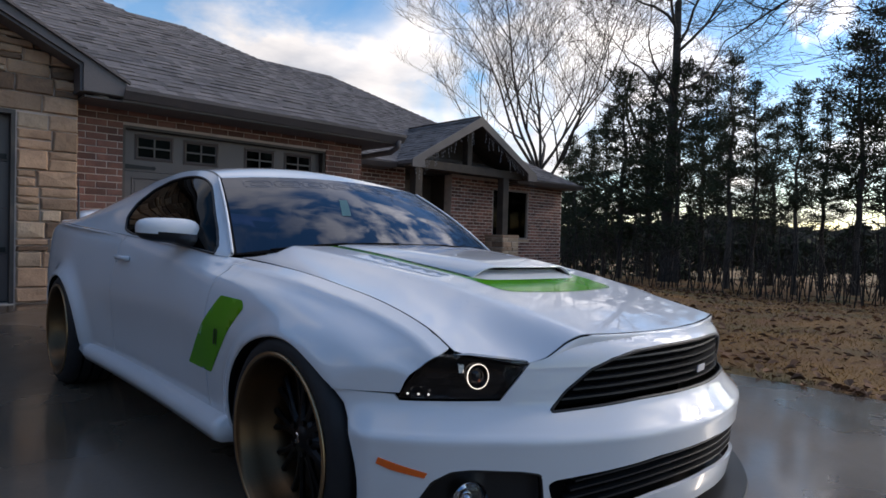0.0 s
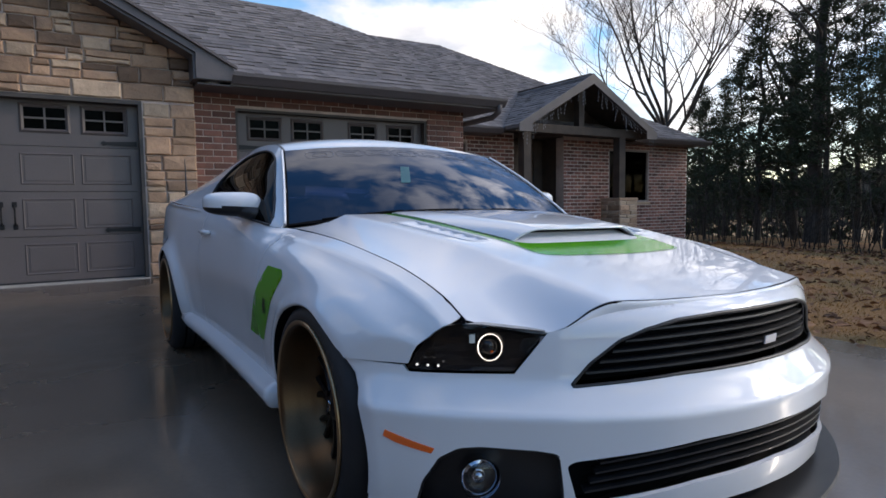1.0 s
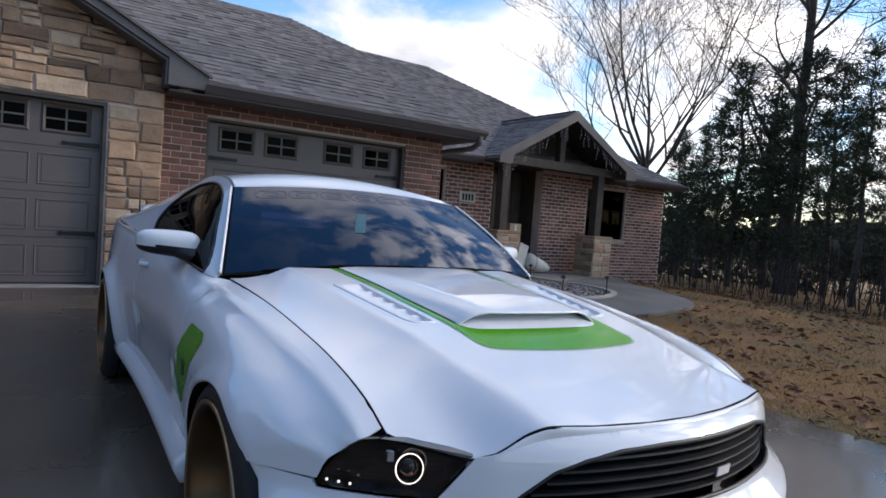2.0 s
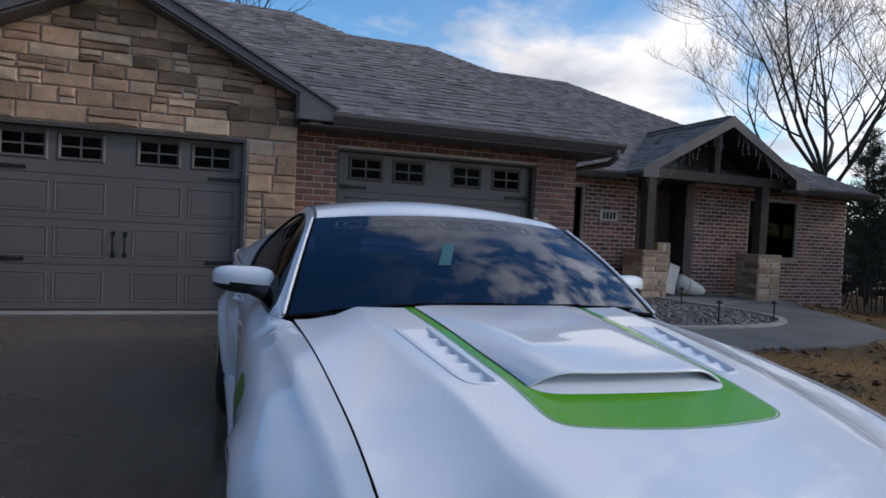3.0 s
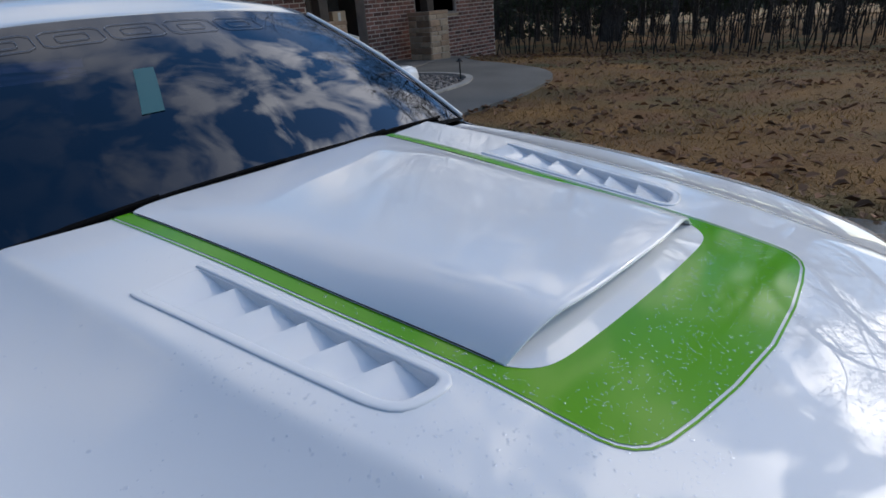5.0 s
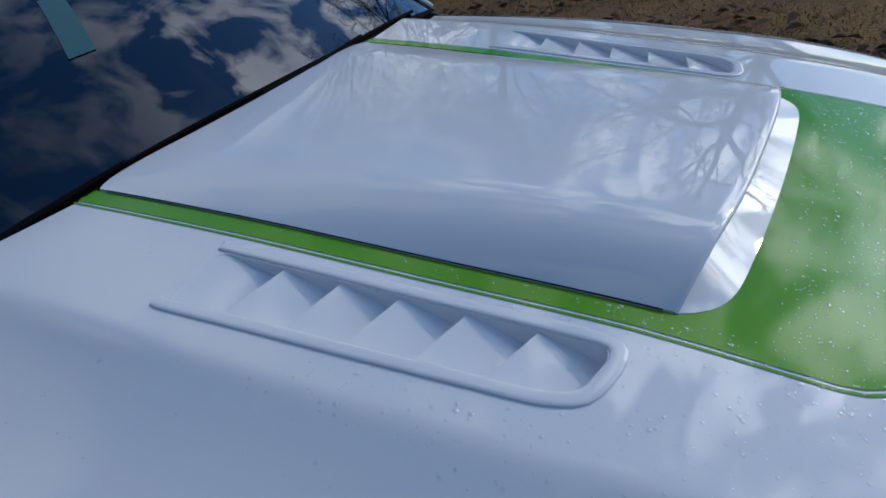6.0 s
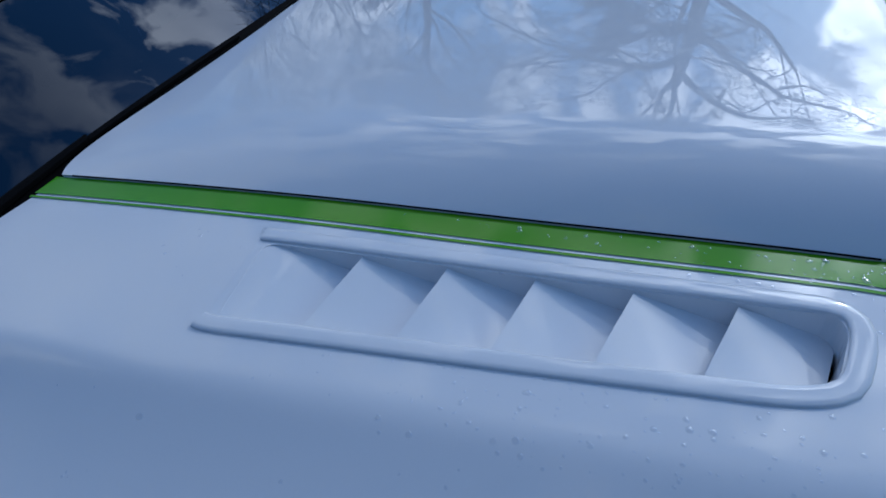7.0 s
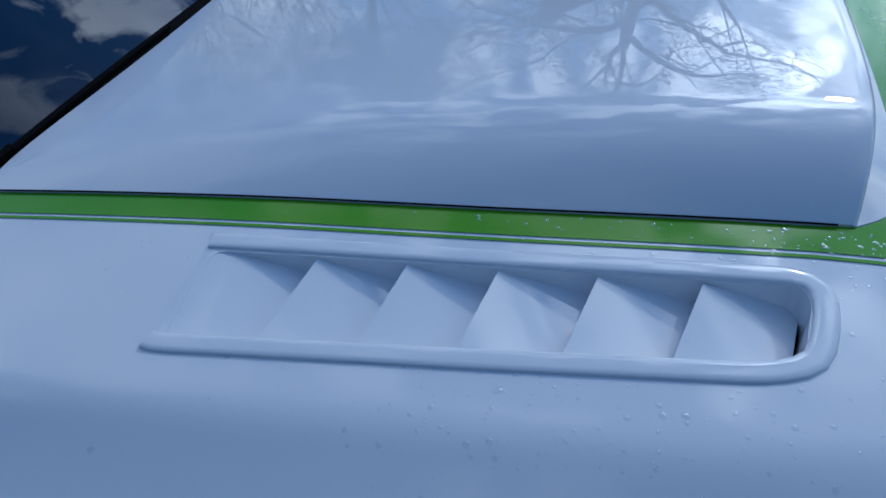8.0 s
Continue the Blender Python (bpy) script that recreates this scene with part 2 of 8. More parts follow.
M_BRICK = pm("red_brick", (0.240, 0.104, 0.074), 0.85, dark=(0.120, 0.057, 0.047), scale=9, fine=50, bump=0.003, bscale=70, piece=0.40, amount=0.9)
M_BRICKFAR = pm("red_brick_far", (0.235, 0.098, 0.072), 0.88, dark=(0.115, 0.052, 0.043), scale=5.0, fine=14, bump=0.003, bscale=60, amount=0.9)
M_SHINGLE = pm("asphalt_shingle", (0.184, 0.160, 0.154), 0.92, dark=(0.115, 0.102, 0.100), scale=4, fine=90, bump=0.004, bscale=120, piece=0.28, amount=0.9)
M_SHINGLEFAR = pm("asphalt_shingle_field", (0.188, 0.164, 0.157), 0.92, dark=(0.115, 0.102, 0.100), scale=3.2, fine=60, bump=0.003, bscale=160, amount=1.0)
M_FASCIA = pm("taupe_painted_fascia", (0.112, 0.096, 0.098), 0.5, dark=(0.096, 0.084, 0.086), scale=3, fine=60)
M_DOORPAINT = pm("taupe_garage_door_paint", (0.122, 0.098, 0.094), 0.42, dark=(0.106, 0.086, 0.082), scale=2, fine=140, bump=0.0006, bscale=200)
M_JAMB = pm("dark_taupe_trim", (0.075, 0.062, 0.055), 0.6, scale=3, fine=60)
M_IRON = plain("black_iron", (0.010, 0.010, 0.011), 0.5, 0.3)
M_HOUSEGLASS = glass("house_glass", (0.05, 0.05, 0.055), 1.09)
# near-black colour stands in for the shade of the unlit rooms
M_INSIDE = pm("interior_shade", (0.02, 0.018, 0.017), 0.9, scale=2, fine=20)
# stain of the porch timber; on the entrance recess it stands for deep shade
M_BEAM = pm("beam_stain_and_recess_shade", (0.060, 0.042, 0.032), 0.7, dark=(0.04, 0.028, 0.022), scale=6, fine=40, bump=0.002, bscale=40)
M_DOORWOOD = pm("brown_stained_door", (0.095, 0.052, 0.034), 0.5, dark=(0.06, 0.034, 0.024), scale=5, fine=50, bump=0.001, bscale=60)
M_CONCRETE = pm("damp_concrete", (0.150, 0.110, 0.080), 0.30, dark=(0.080, 0.060, 0.045), scale=0.8, fine=45, bump=0.0003, bscale=120, rvar=0.22, amount=0.9)
M_CONCRETE.node_tree.nodes["Principled BSDF"].inputs["Coat Roughness"].default_value = 0.09
# a film of rain water stands on the drive in sheets
cn = M_CONCRETE.node_tree
wet_co, wet_n, wet_f = cn.nodes.new("ShaderNodeTexCoord"), cn.nodes.new("ShaderNodeTexNoise"), cn.nodes.new("ShaderNodeMapRange")
wet_n.inputs["Scale"].default_value, wet_n.inputs["Detail"].default_value = 0.55, 5.0
wet_f.inputs[1].default_value, wet_f.inputs[2].default_value, wet_f.inputs[4].default_value = 0.42, 0.54, 0.50
cn.links.new(wet_co.outputs["Object"], wet_n.inputs["Vector"])
cn.links.new(wet_n.outputs["Fac"], wet_f.inputs[0])
cn.links.new(wet_f.outputs[0], cn.nodes["Principled BSDF"].inputs["Coat Weight"])
cn.nodes["Principled BSDF"].inputs["Coat IOR"].default_value = 1.4
M_WALK = pm("grey_concrete_walk", (0.150, 0.140, 0.128), 0.7, dark=(0.092, 0.086, 0.078), scale=1.2, fine=60, bump=0.0015, bscale=120)
M_SLAB = pm("pale_porch_concrete", (0.23, 0.205, 0.185), 0.7, dark=(0.165, 0.148, 0.132), scale=1.2, fine=60, bump=0.001, bscale=120)
M_EDGE = pm("pale_concrete_edging", (0.36, 0.34, 0.31), 0.8, dark=(0.27, 0.25, 0.23), scale=4, fine=60, bump=0.002, bscale=80)
M_GRAVEL = pm("river_gravel", (0.28, 0.235, 0.205), 0.85, dark=(0.13, 0.11, 0.10), scale=9.0, fine=60, amount=1.0)
M_LAWN = pm("dormant_lawn", (0.265, 0.130, 0.034), 0.95, dark=(0.095, 0.055, 0.024), scale=0.9, fine=26, bump=0.03, bscale=40, amount=0.9)
M_STRAW = pm("dry_grass", (0.36, 0.185, 0.050), 0.9, dark=(0.20, 0.112, 0.038), scale=1.6, fine=30, amount=0.9)


def patches(m, tint, scale, low, high):
    """Wide patches of another colour over a surface."""
    nt = m.node_tree
    b = nt.nodes["Principled BSDF"]
    src = b.inputs["Base Color"].links[0].from_socket
    co = nt.nodes.new("ShaderNodeTexCoord")
    n = nt.nodes.new("ShaderNodeTexNoise")
    n.inputs["Scale"].default_value, n.inputs["Detail"].default_value = scale, 6.0
    nt.links.new(co.outputs["Object"], n.inputs["Vector"])
    f = nt.nodes.new("ShaderNodeMapRange")
    f.inputs[1].default_value, f.inputs[2].default_value = low, high
    nt.links.new(n.outputs["Fac"], f.inputs[0])
    mx = nt.nodes.new("ShaderNodeMixRGB")
    mx.inputs[2].default_value = (*tint, 1)
    nt.links.new(f.outputs[0], mx.inputs[0])
    nt.links.new(src, mx.inputs[1])
    nt.links.new(mx.outputs[0], b.inputs["Base Color"])


patches(M_LAWN, (0.082, 0.072, 0.026), 0.55, 0.50, 0.66)
patches(M_STRAW, (0.135, 0.120, 0.045), 0.55, 0.50, 0.66)
patches(M_LAWN, (0.175, 0.080, 0.030), 1.3, 0.52, 0.68)
patches(M_STRAW, (0.26, 0.125, 0.047), 1.3, 0.52, 0.68)
M_LEAF = pm("fallen_leaf", (0.19, 0.090, 0.045), 0.9, dark=(0.10, 0.055, 0.032), scale=3.0, fine=30, amount=1.0)
M_BARK = pm("grey_bark", (0.085, 0.072, 0.062), 0.95, dark=(0.045, 0.038, 0.034), scale=5, fine=30, bump=0.015, bscale=18)
M_TWIG = pm("dark_twig", (0.036, 0.029, 0.025), 0.95, dark=(0.022, 0.018, 0.016), scale=3, fine=20)
M_NEEDLE = pm("cedar_foliage", (0.045, 0.060, 0.028), 0.9, dark=(0.022, 0.032, 0.017), scale=1.3, fine=12, amount=0.9)
M_WOODS = pm("far_bare_woods", (0.10, 0.085, 0.075), 0.95, dark=(0.05, 0.045, 0.04), scale=0.12, fine=1.5, amount=1.0)
M_TWINE = plain("pale_wire", (0.25, 0.25, 0.27), 0.5)
M_CARD = pm("cardboard", (0.42, 0.29, 0.18), 0.8, scale=6, fine=60)
M_WRAP = pm("pale_wrapping", (0.62, 0.58, 0.53), 0.5, scale=6, fine=30)
M_WHITE = pm("white_paint", (0.72, 0.72, 0.70), 0.5, scale=4, fine=60)
M_PLATE = pm("cream_sign", (0.56, 0.48, 0.42), 0.6, scale=6, fine=60)
M_FRAME = pm("tan_window_frame", (0.30, 0.235, 0.21), 0.6, scale=6, fine=60)
M_INK = plain("black_ink", (0.012, 0.012, 0.012), 0.6)
M_DROP = bpy.data.materials.new("water_drop")
M_DROP.use_nodes = True
dn = M_DROP.node_tree
dn.nodes.remove(dn.nodes["Principled BSDF"])
d_clear, d_gloss, d_mix = dn.nodes.new("ShaderNodeBsdfTransparent"), dn.nodes.new("ShaderNodeBsdfGlossy"), dn.nodes.new("ShaderNodeMixShader")
d_gloss.inputs["Roughness"].default_value = 0.05
d_mix.inputs[0].default_value = 0.18
dn.links.new(d_clear.outputs[0], d_mix.inputs[1])
dn.links.new(d_gloss.outputs[0], d_mix.inputs[2])
dn.links.new(d_mix.outputs[0], dn.nodes["Material Output"].inputs["Surface"])


# ---- building helpers ----
def part(name, bm, material, parent=None, label="", smooth=False, weld=False):
    """Links a bmesh as one mesh object under a thing or a part."""
    if weld:
        bmesh.ops.remove_doubles(bm, verts=bm.verts, dist=1e-5)
    me = bpy.data.meshes.new(name)
    if smooth:
        for f in bm.faces:
            f.smooth = True
    bm.to_mesh(me)
    bm.free()
    me.materials.append(material)
    ob = new(name, me)
    ob.parent = parent
    if label:
        ob["label"] = label
    return ob


def from_lists(name, verts, faces, material, parent=None, label="", smooth=False):
    me = bpy.data.meshes.new(name)
    me.from_pydata(verts, [], faces)
    if smooth:
        me.polygons.foreach_set("use_smooth", [True] * len(me.polygons))
    me.materials.append(material)
    me.update()
    ob = new(name, me)
    ob.parent = parent
    if label:
        ob["label"] = label
    return ob


def thing(name, label, category, group="", at=(0, 0, 0)):
    ob = new(name)
    ob.location = at
    return tagged(ob, label, category, group)


def box(bm, x0, x1, y0, y1, z0, z1, bevel=0.0, seg=2):
    vs = [bm.verts.new((x, y, z)) for x in (x0, x1) for y in (y0, y1) for z in (z0, z1)]
    idx = ((0, 1, 3, 2), (4, 6, 7, 5), (0, 4, 5, 1), (2, 3, 7, 6), (0, 2, 6, 4), (1, 5, 7, 3))
    fs = [bm.faces.new([vs[i] for i in f]) for f in idx]
    if bevel:
        es = list({e for f in fs for e in f.edges})
        bmesh.ops.bevel(bm, geom=es, offset=bevel, segments=seg, affect='EDGES', profile=0.5)
    return bm


def boxed(name, dims, material, parent=None, label="", bevel=0.006, seg=2):
    bm = bmesh.new()
    box(bm, *dims, bevel=bevel, seg=seg)
    return part(name, bm, material, parent, label)


def tube(bm, pts, radii, sides=8, cap=True):
    """A tapered tube through points."""
    rings = []
    n = len(pts)
    pts = [Vector(p) for p in pts]
    up = Vector((0.3, 0.2, 1))
    for i, p in enumerate(pts):
        d = (pts[min(i + 1, n - 1)] - pts[max(i - 1, 0)]).normalized()
        s = d.cross(up)
        if s.length < 1e-3:
            s = d.cross(Vector((1, 0, 0)))
        s.normalize()
        q = s.cross(d)
        r = radii[i] if hasattr(radii, "__len__") else radii
        rings.append([bm.verts.new(p + (s * math.cos(a) + q * math.sin(a)) * r) for a in (2 * math.pi * k / sides for k in range(sides))])
    for a, b in zip(rings, rings[1:]):
        for k in range(sides):
            bm.faces.new((a[k], a[(k + 1) % sides], b[(k + 1) % sides], b[k]))
    if cap:
        bm.faces.new(rings[0][::-1])
        bm.faces.new(rings[-1])
    return bm


def spl(table, t):
    """Smooth curve through a small table of (t, value)."""
    xs = [p[0] for p in table]
    ys = [p[1] for p in table]
    if t <= xs[0]:
        return ys[0]
    if t >= xs[-1]:
        return ys[-1]
    i = max(k for k in range(len(xs) - 1) if xs[k] <= t)

    def slope(k):
        if k == 0:
            return (ys[1] - ys[0]) / (xs[1] - xs[0])
        if k == len(xs) - 1:
            return (ys[-1] - ys[-2]) / (xs[-1] - xs[-2])
        return (ys[k + 1] - ys[k - 1]) / (xs[k + 1] - xs[k - 1])
    w = xs[i + 1] - xs[i]
    u = (t - xs[i]) / w
    return ((2 * u**3 - 3 * u**2 + 1) * ys[i] + (u**3 - 2 * u**2 + u) * w * slope(i)
            + (-2 * u**3 + 3 * u**2) * ys[i + 1] + (u**3 - u**2) * w * slope(i + 1))


def ss(a, b, x):
    u = min(max((x - a) / (b - a), 0.0), 1.0)
    return u * u * (3 - 2 * u)


def inside(p, poly):
    x, y = p
    hit = False
    for (x0, y0), (x1, y1) in zip(poly, poly[1:] + poly[:1]):
        if (y0 > y) != (y1 > y) and x < (x1 - x0) * (y - y0) / (y1 - y0) + x0:
            hit = not hit
    return hit


def densify(poly, step):
    out = []
    for (x0, y0), (x1, y1) in zip(poly, poly[1:] + poly[:1]):
        n = max(1, int(math.hypot(x1 - x0, y1 - y0) / step))
        out += [(x0 + (x1 - x0) * k / n, y0 + (y1 - y0) * k / n) for k in range(n)]
    return out


def rounded(poly, r, n=5):
    """The polygon with its corners rounded off."""
    out = []
    m = len(poly)
    for i in range(m):
        p, a, b = Vector(poly[i]), Vector(poly[i - 1]), Vector(poly[(i + 1) % m])
        da, db = a - p, b - p
        ra = min(r, da.length * 0.45, db.length * 0.45)
        s, e = p + da.normalized() * ra, p + db.normalized() * ra
        for k in range(n + 1):
            u = k / n
            q = s * (1 - u)**2 + p * 2 * u * (1 - u) + e * u**2
            out.append((q.x, q.y))
    return out


def sheet(outline, holes, fn, step, edge=None):
    """A curved panel: a flat outline with holes, meshed finely and carried into space by fn. Returns a bmesh."""
    edge = edge or step
    loops = [densify(outline, edge)] + [densify(h, edge) for h in holes]
    pts, edges = [], []
    for lp in loops:
        k = len(pts)
        pts += lp
        edges += [(k + i, k + (i + 1) % len(lp)) for i in range(len(lp))]
    border = np.array(pts)
    xs, ys = border[:, 0], border[:, 1]
    row = 0
    y = ys.min() + step * 0.5
    while y < ys.max():
        x = xs.min() + (step * 0.5 if row % 2 else 0.0)
        while x < xs.max():
            if inside((x, y), outline) and not any(inside((x, y), h) for h in holes):
                if np.min((border[:, 0] - x)**2 + (border[:, 1] - y)**2) > (0.55 * min(step, edge * 1.5))**2:
                    pts.append((x, y))
            x += step
        y += step * 0.87
        row += 1
    vs, _, fs, _, _, _ = delaunay_2d_cdt([Vector(p) for p in pts], edges, [], 0, 1e-6)
    bm = bmesh.new()
    made = [bm.verts.new(fn(v.x, v.y)) for v in vs]
    for f in fs:
        c = (sum(vs[i].x for i in f) / len(f), sum(vs[i].y for i in f) / len(f))
        if inside(c, outline) and not any(inside(c, h) for h in holes):
            try:
                bm.faces.new([made[i] for i in f])
            except ValueError:
                pass
    loose = [v for v in bm.verts if not v.link_faces]
    bmesh.ops.delete(bm, geom=loose, context='VERTS')
    return bm


def thicken(ob, d, offset=-1.0):
    """Gives a panel its thickness."""
    m = ob.modifiers.new("thickness", 'SOLIDIFY')
    m.thickness, m.offset, m.use_even_offset = d, offset, False
    e = ob.modifiers.new("crisp_rim", 'EDGE_SPLIT')
    e.split_angle = radians(50)
    return ob


# ---- ground, drive, walk ----
def ground_z(x, y):
    """Height of the land: level at the car, up to the garage slab, down towards the woods."""
    z = 0.18 * ss(2.2, 5.9, y) * (1 - ss(9.5, 13.5, x)) * (1 - ss(6, 14, -x))
    z -= 0.32 * ss(6.5, 16, x) + 1.1 * ss(16, 40, x) + 1.6 * ss(40, 120, x)
    z -= 0.6 * ss(11, 40, y) * ss(3, 14, x)
    d = math.hypot(x, y)
    z += 26 * ss(170, 900, d) * (0.55 + 0.45 * math.sin(math.atan2(y, x) * 5 + 1.0))
    return z


def axis(near, far):
    out = [k * 0.5 for k in range(int(near[0] * 2), int(near[1] * 2) + 1)]
    a, s = out[-1], 0.7
    while a < far:
        a += s
        s *= 1.25
        out.append(a)
    a, s = out[0], 0.7
    while a > -far:
        a -= s
        s *= 1.25
        out.insert(0, a)
    return out


gx, gy = axis((-8, 26), 2600), axis((-8, 20), 2600)
gv = [(x, y, ground_z(x, y) - 0.035 + 0.02 * noise.noise((x * 0.7, y * 0.7, 0))) for y in gy for x in gx]
gf = [(j * len(gx) + i, j * len(gx) + i + 1, (j + 1) * len(gx) + i + 1, (j + 1) * len(gx) + i)
      for j in range(len(gy) - 1) for i in range(len(gx) - 1)]
ground = from_lists("ground", gv, gf, M_LAWN, smooth=True)
tagged(ground, "dormant brown lawn and open field with fallen leaves", "ground", kind="structure")

# the drive: a slab in bays with open joints
drive = tagged(new("road_drive"), "damp grey concrete driveway in front of the garage", "driveway", kind="structure")
bay_x = [-12.0, -5.6, 2.95]
bay_y = [-14.0, -5.2, 5.86]
for i in range(2):
    for j in range(2):
        x0, x1, y0, y1 = bay_x[i] + 0.004, bay_x[i + 1] - 0.004, bay_y[j] + 0.004, bay_y[j + 1] - 0.004
        bm = bmesh.new()
        nx, ny = 10, 24
        top = [[bm.verts.new((x0 + (x1 - x0) * a / nx, y0 + (y1 - y0) * b / ny, 0.18 * ss(2.2, 5.9, y0 + (y1 - y0) * b / ny))) for a in range(nx + 1)] for b in range(ny + 1)]
        for b in range(ny):
            for a in range(nx):
                bm.faces.new((top[b][a], top[b][a + 1], top[b + 1][a + 1], top[b + 1][a]))
        ext = bmesh.ops.extrude_edge_only(bm, edges=[e for e in bm.edges if e.is_boundary])
        for v in ext["geom"]:
            if isinstance(v, bmesh.types.BMVert):
                v.co.z -= 0.12
        bmesh.ops.recalc_face_normals(bm, faces=bm.faces)
        part("slab", bm, M_CONCRETE, drive, smooth=False)


def slab(name, outline, lift, mat, depth=0.12, parent=None, step=0.35):
    bm = sheet(outline, [], lambda x, y: (x, y, ground_z(x, y) + lift), step)
    ext = bmesh.ops.extrude_edge_only(bm, edges=[e for e in bm.edges if e.is_boundary])
    for v in ext["geom"]:
        if isinstance(v, bmesh.types.BMVert):
            v.co.z -= depth
    bmesh.ops.recalc_face_normals(bm, faces=bm.faces)
    return part(name, bm, mat, parent)


def curve2(ctrl, n=8):
    """A smooth line through points of the plan."""
    out = []
    ts = list(range(len(ctrl)))
    for i in range((len(ctrl) - 1) * n + 1):
        t = i / n
        out.append((spl([(k, p[0]) for k, p in zip(ts, ctrl)], t), spl([(k, p[1]) for k, p in zip(ts, ctrl)], t)))
    return out


walk_outer = curve2([(2.96, 3.59), (4.2, 3.64), (5.4, 3.66), (6.4, 3.78), (7.3, 4.06), (7.85, 4.55), (8.15, 5.3), (8.62, 6.3), (9.2, 7.05), (9.74, 7.5)])
walk_inner = curve2([(6.40, 7.49), (6.46, 6.96), (6.60, 6.3), (6.72, 5.6), (6.62, 5.05), (6.2, 4.74), (5.6, 4.6), (4.7, 4.58), (4.2, 4.66), (3.85, 4.98), (3.62, 5.84)])
walkway = slab("pavement_walk", walk_outer + [(9.74, 7.56), (6.40, 7.56)] + walk_inner + [(2.96, 5.84)], 0.012, M_WALK)
tagged(walkway, "curved grey concrete walk leading to the porch", "walkway", kind="structure")
bed = slab("gravel_bed", walk_inner + [(3.62, 8.38), (6.0, 8.38), (6.0, 7.55), (6.38, 7.54)], -0.02, M_GRAVEL)
tagged(bed, "planting bed of small mixed gravel beside the walk", "gravel bed", kind="structure")
# pale edging round the bed
bm = bmesh.new()
inn = [Vector((p[0], p[1], 0)) for p in walk_inner]
ring = []
for i, p in enumerate(inn):
    d = (inn[min(i + 1, len(inn) - 1)] - inn[max(i - 1, 0)]).normalized()
    nrm = Vector((d.y, -d.x, 0))
    a, b = p + nrm * 0.001, p + nrm * 0.10
    ring.append([bm.verts.new((q.x, q.y, ground_z(q.x, q.y) + h)) for q, h in ((a, -0.06), (a, 0.035), (b, 0.035), (b, -0.06))])
for r, s in zip(ring, ring[1:]):
    for k in range(3):
        bm.faces.new((r[k], r[k + 1], s[k + 1], s[k]))
bmesh.ops.recalc_face_normals(bm, faces=bm.faces)
tagged(part("trim_edging", bm, M_EDGE), "pale concrete edging strip round the gravel bed", "edging", kind="structure")

# ---- house: masonry ----
FLOOR = 0.18
ST_Y, BR_Y, PL_Y = 5.75, 6.0, 8.40        # faces of the stone gable, the brick garage, the entrance wall
RAKE = 0.53
PEAK_X, PEAK_Z = -2.10, 3.708


def wall_with_opening(name, x0, x1, z0, z1, y, thick, opening, mat, label):
    bm = bmesh.new()
    if opening:
        a, b, c, d = opening
        if a > x0:
            box(bm, x0, a, y, y + thick, z0, z1)
        if b < x1:
            box(bm, b, x1, y, y + thick, z0, z1)
        box(bm, a, b, y, y + thick, d, z1)
        if c > z0 + 0.01:
            box(bm, a, b, y, y + thick, z0, c)
    else:
        box(bm, x0, x1, y, y + thick, z0, z1)
    return tagged(part(name, bm, mat), label, "wall", kind="structure")


# stone gable wall: backing with the door opening, then its stones
bm = bmesh.new()
LD0, LD1, LDT = -3.34, -0.79, 2.13
box(bm, -4.20, LD0, ST_Y + 0.03, ST_Y + 0.25, FLOOR - 0.2, LDT)
box(bm, LD1, -0.24, ST_Y + 0.03, ST_Y + 0.25, FLOOR - 0.2, LDT)
gp = [(-4.20, LDT), (-0.24, LDT), (-0.24, 2.45), (PEAK_X, PEAK_Z - 0.05), (-4.20, 2.45)]
fr = [bm.verts.new((x, ST_Y + 0.03, z)) for x, z in gp]
bk = [bm.verts.new((x, ST_Y + 0.25, z)) for x, z in gp]
bm.faces.new(fr)
bm.faces.new(bk[::-1])
for i in range(5):
    bm.faces.new((fr[i], bk[i], bk[(i + 1) % 5], fr[(i + 1) % 5]))
bmesh.ops.recalc_face_normals(bm, faces=bm.faces)
wall_stone = tagged(part("wall_gable", bm, M_MORTAR), "garage gable wall faced with tan and brown ledge stone", "wall", kind="structure")


def clip_half(poly, a, b, c):
    """The part of a convex polygon where a*x + b*z <= c."""
    out = []
    for p, q in zip(poly, poly[1:] + poly[:1]):
        dp, dq = a * p[0] + b * p[1] - c, a * q[0] + b * q[1] - c
        if dp <= 0:
            out.append(p)
        if (dp < 0) != (dq < 0) and abs(dp - dq) > 1e-9:
            u = dp / (dp - dq)
            out.append((p[0] + (q[0] - p[0]) * u, p[1] + (q[1] - p[1]) * u))
    return out


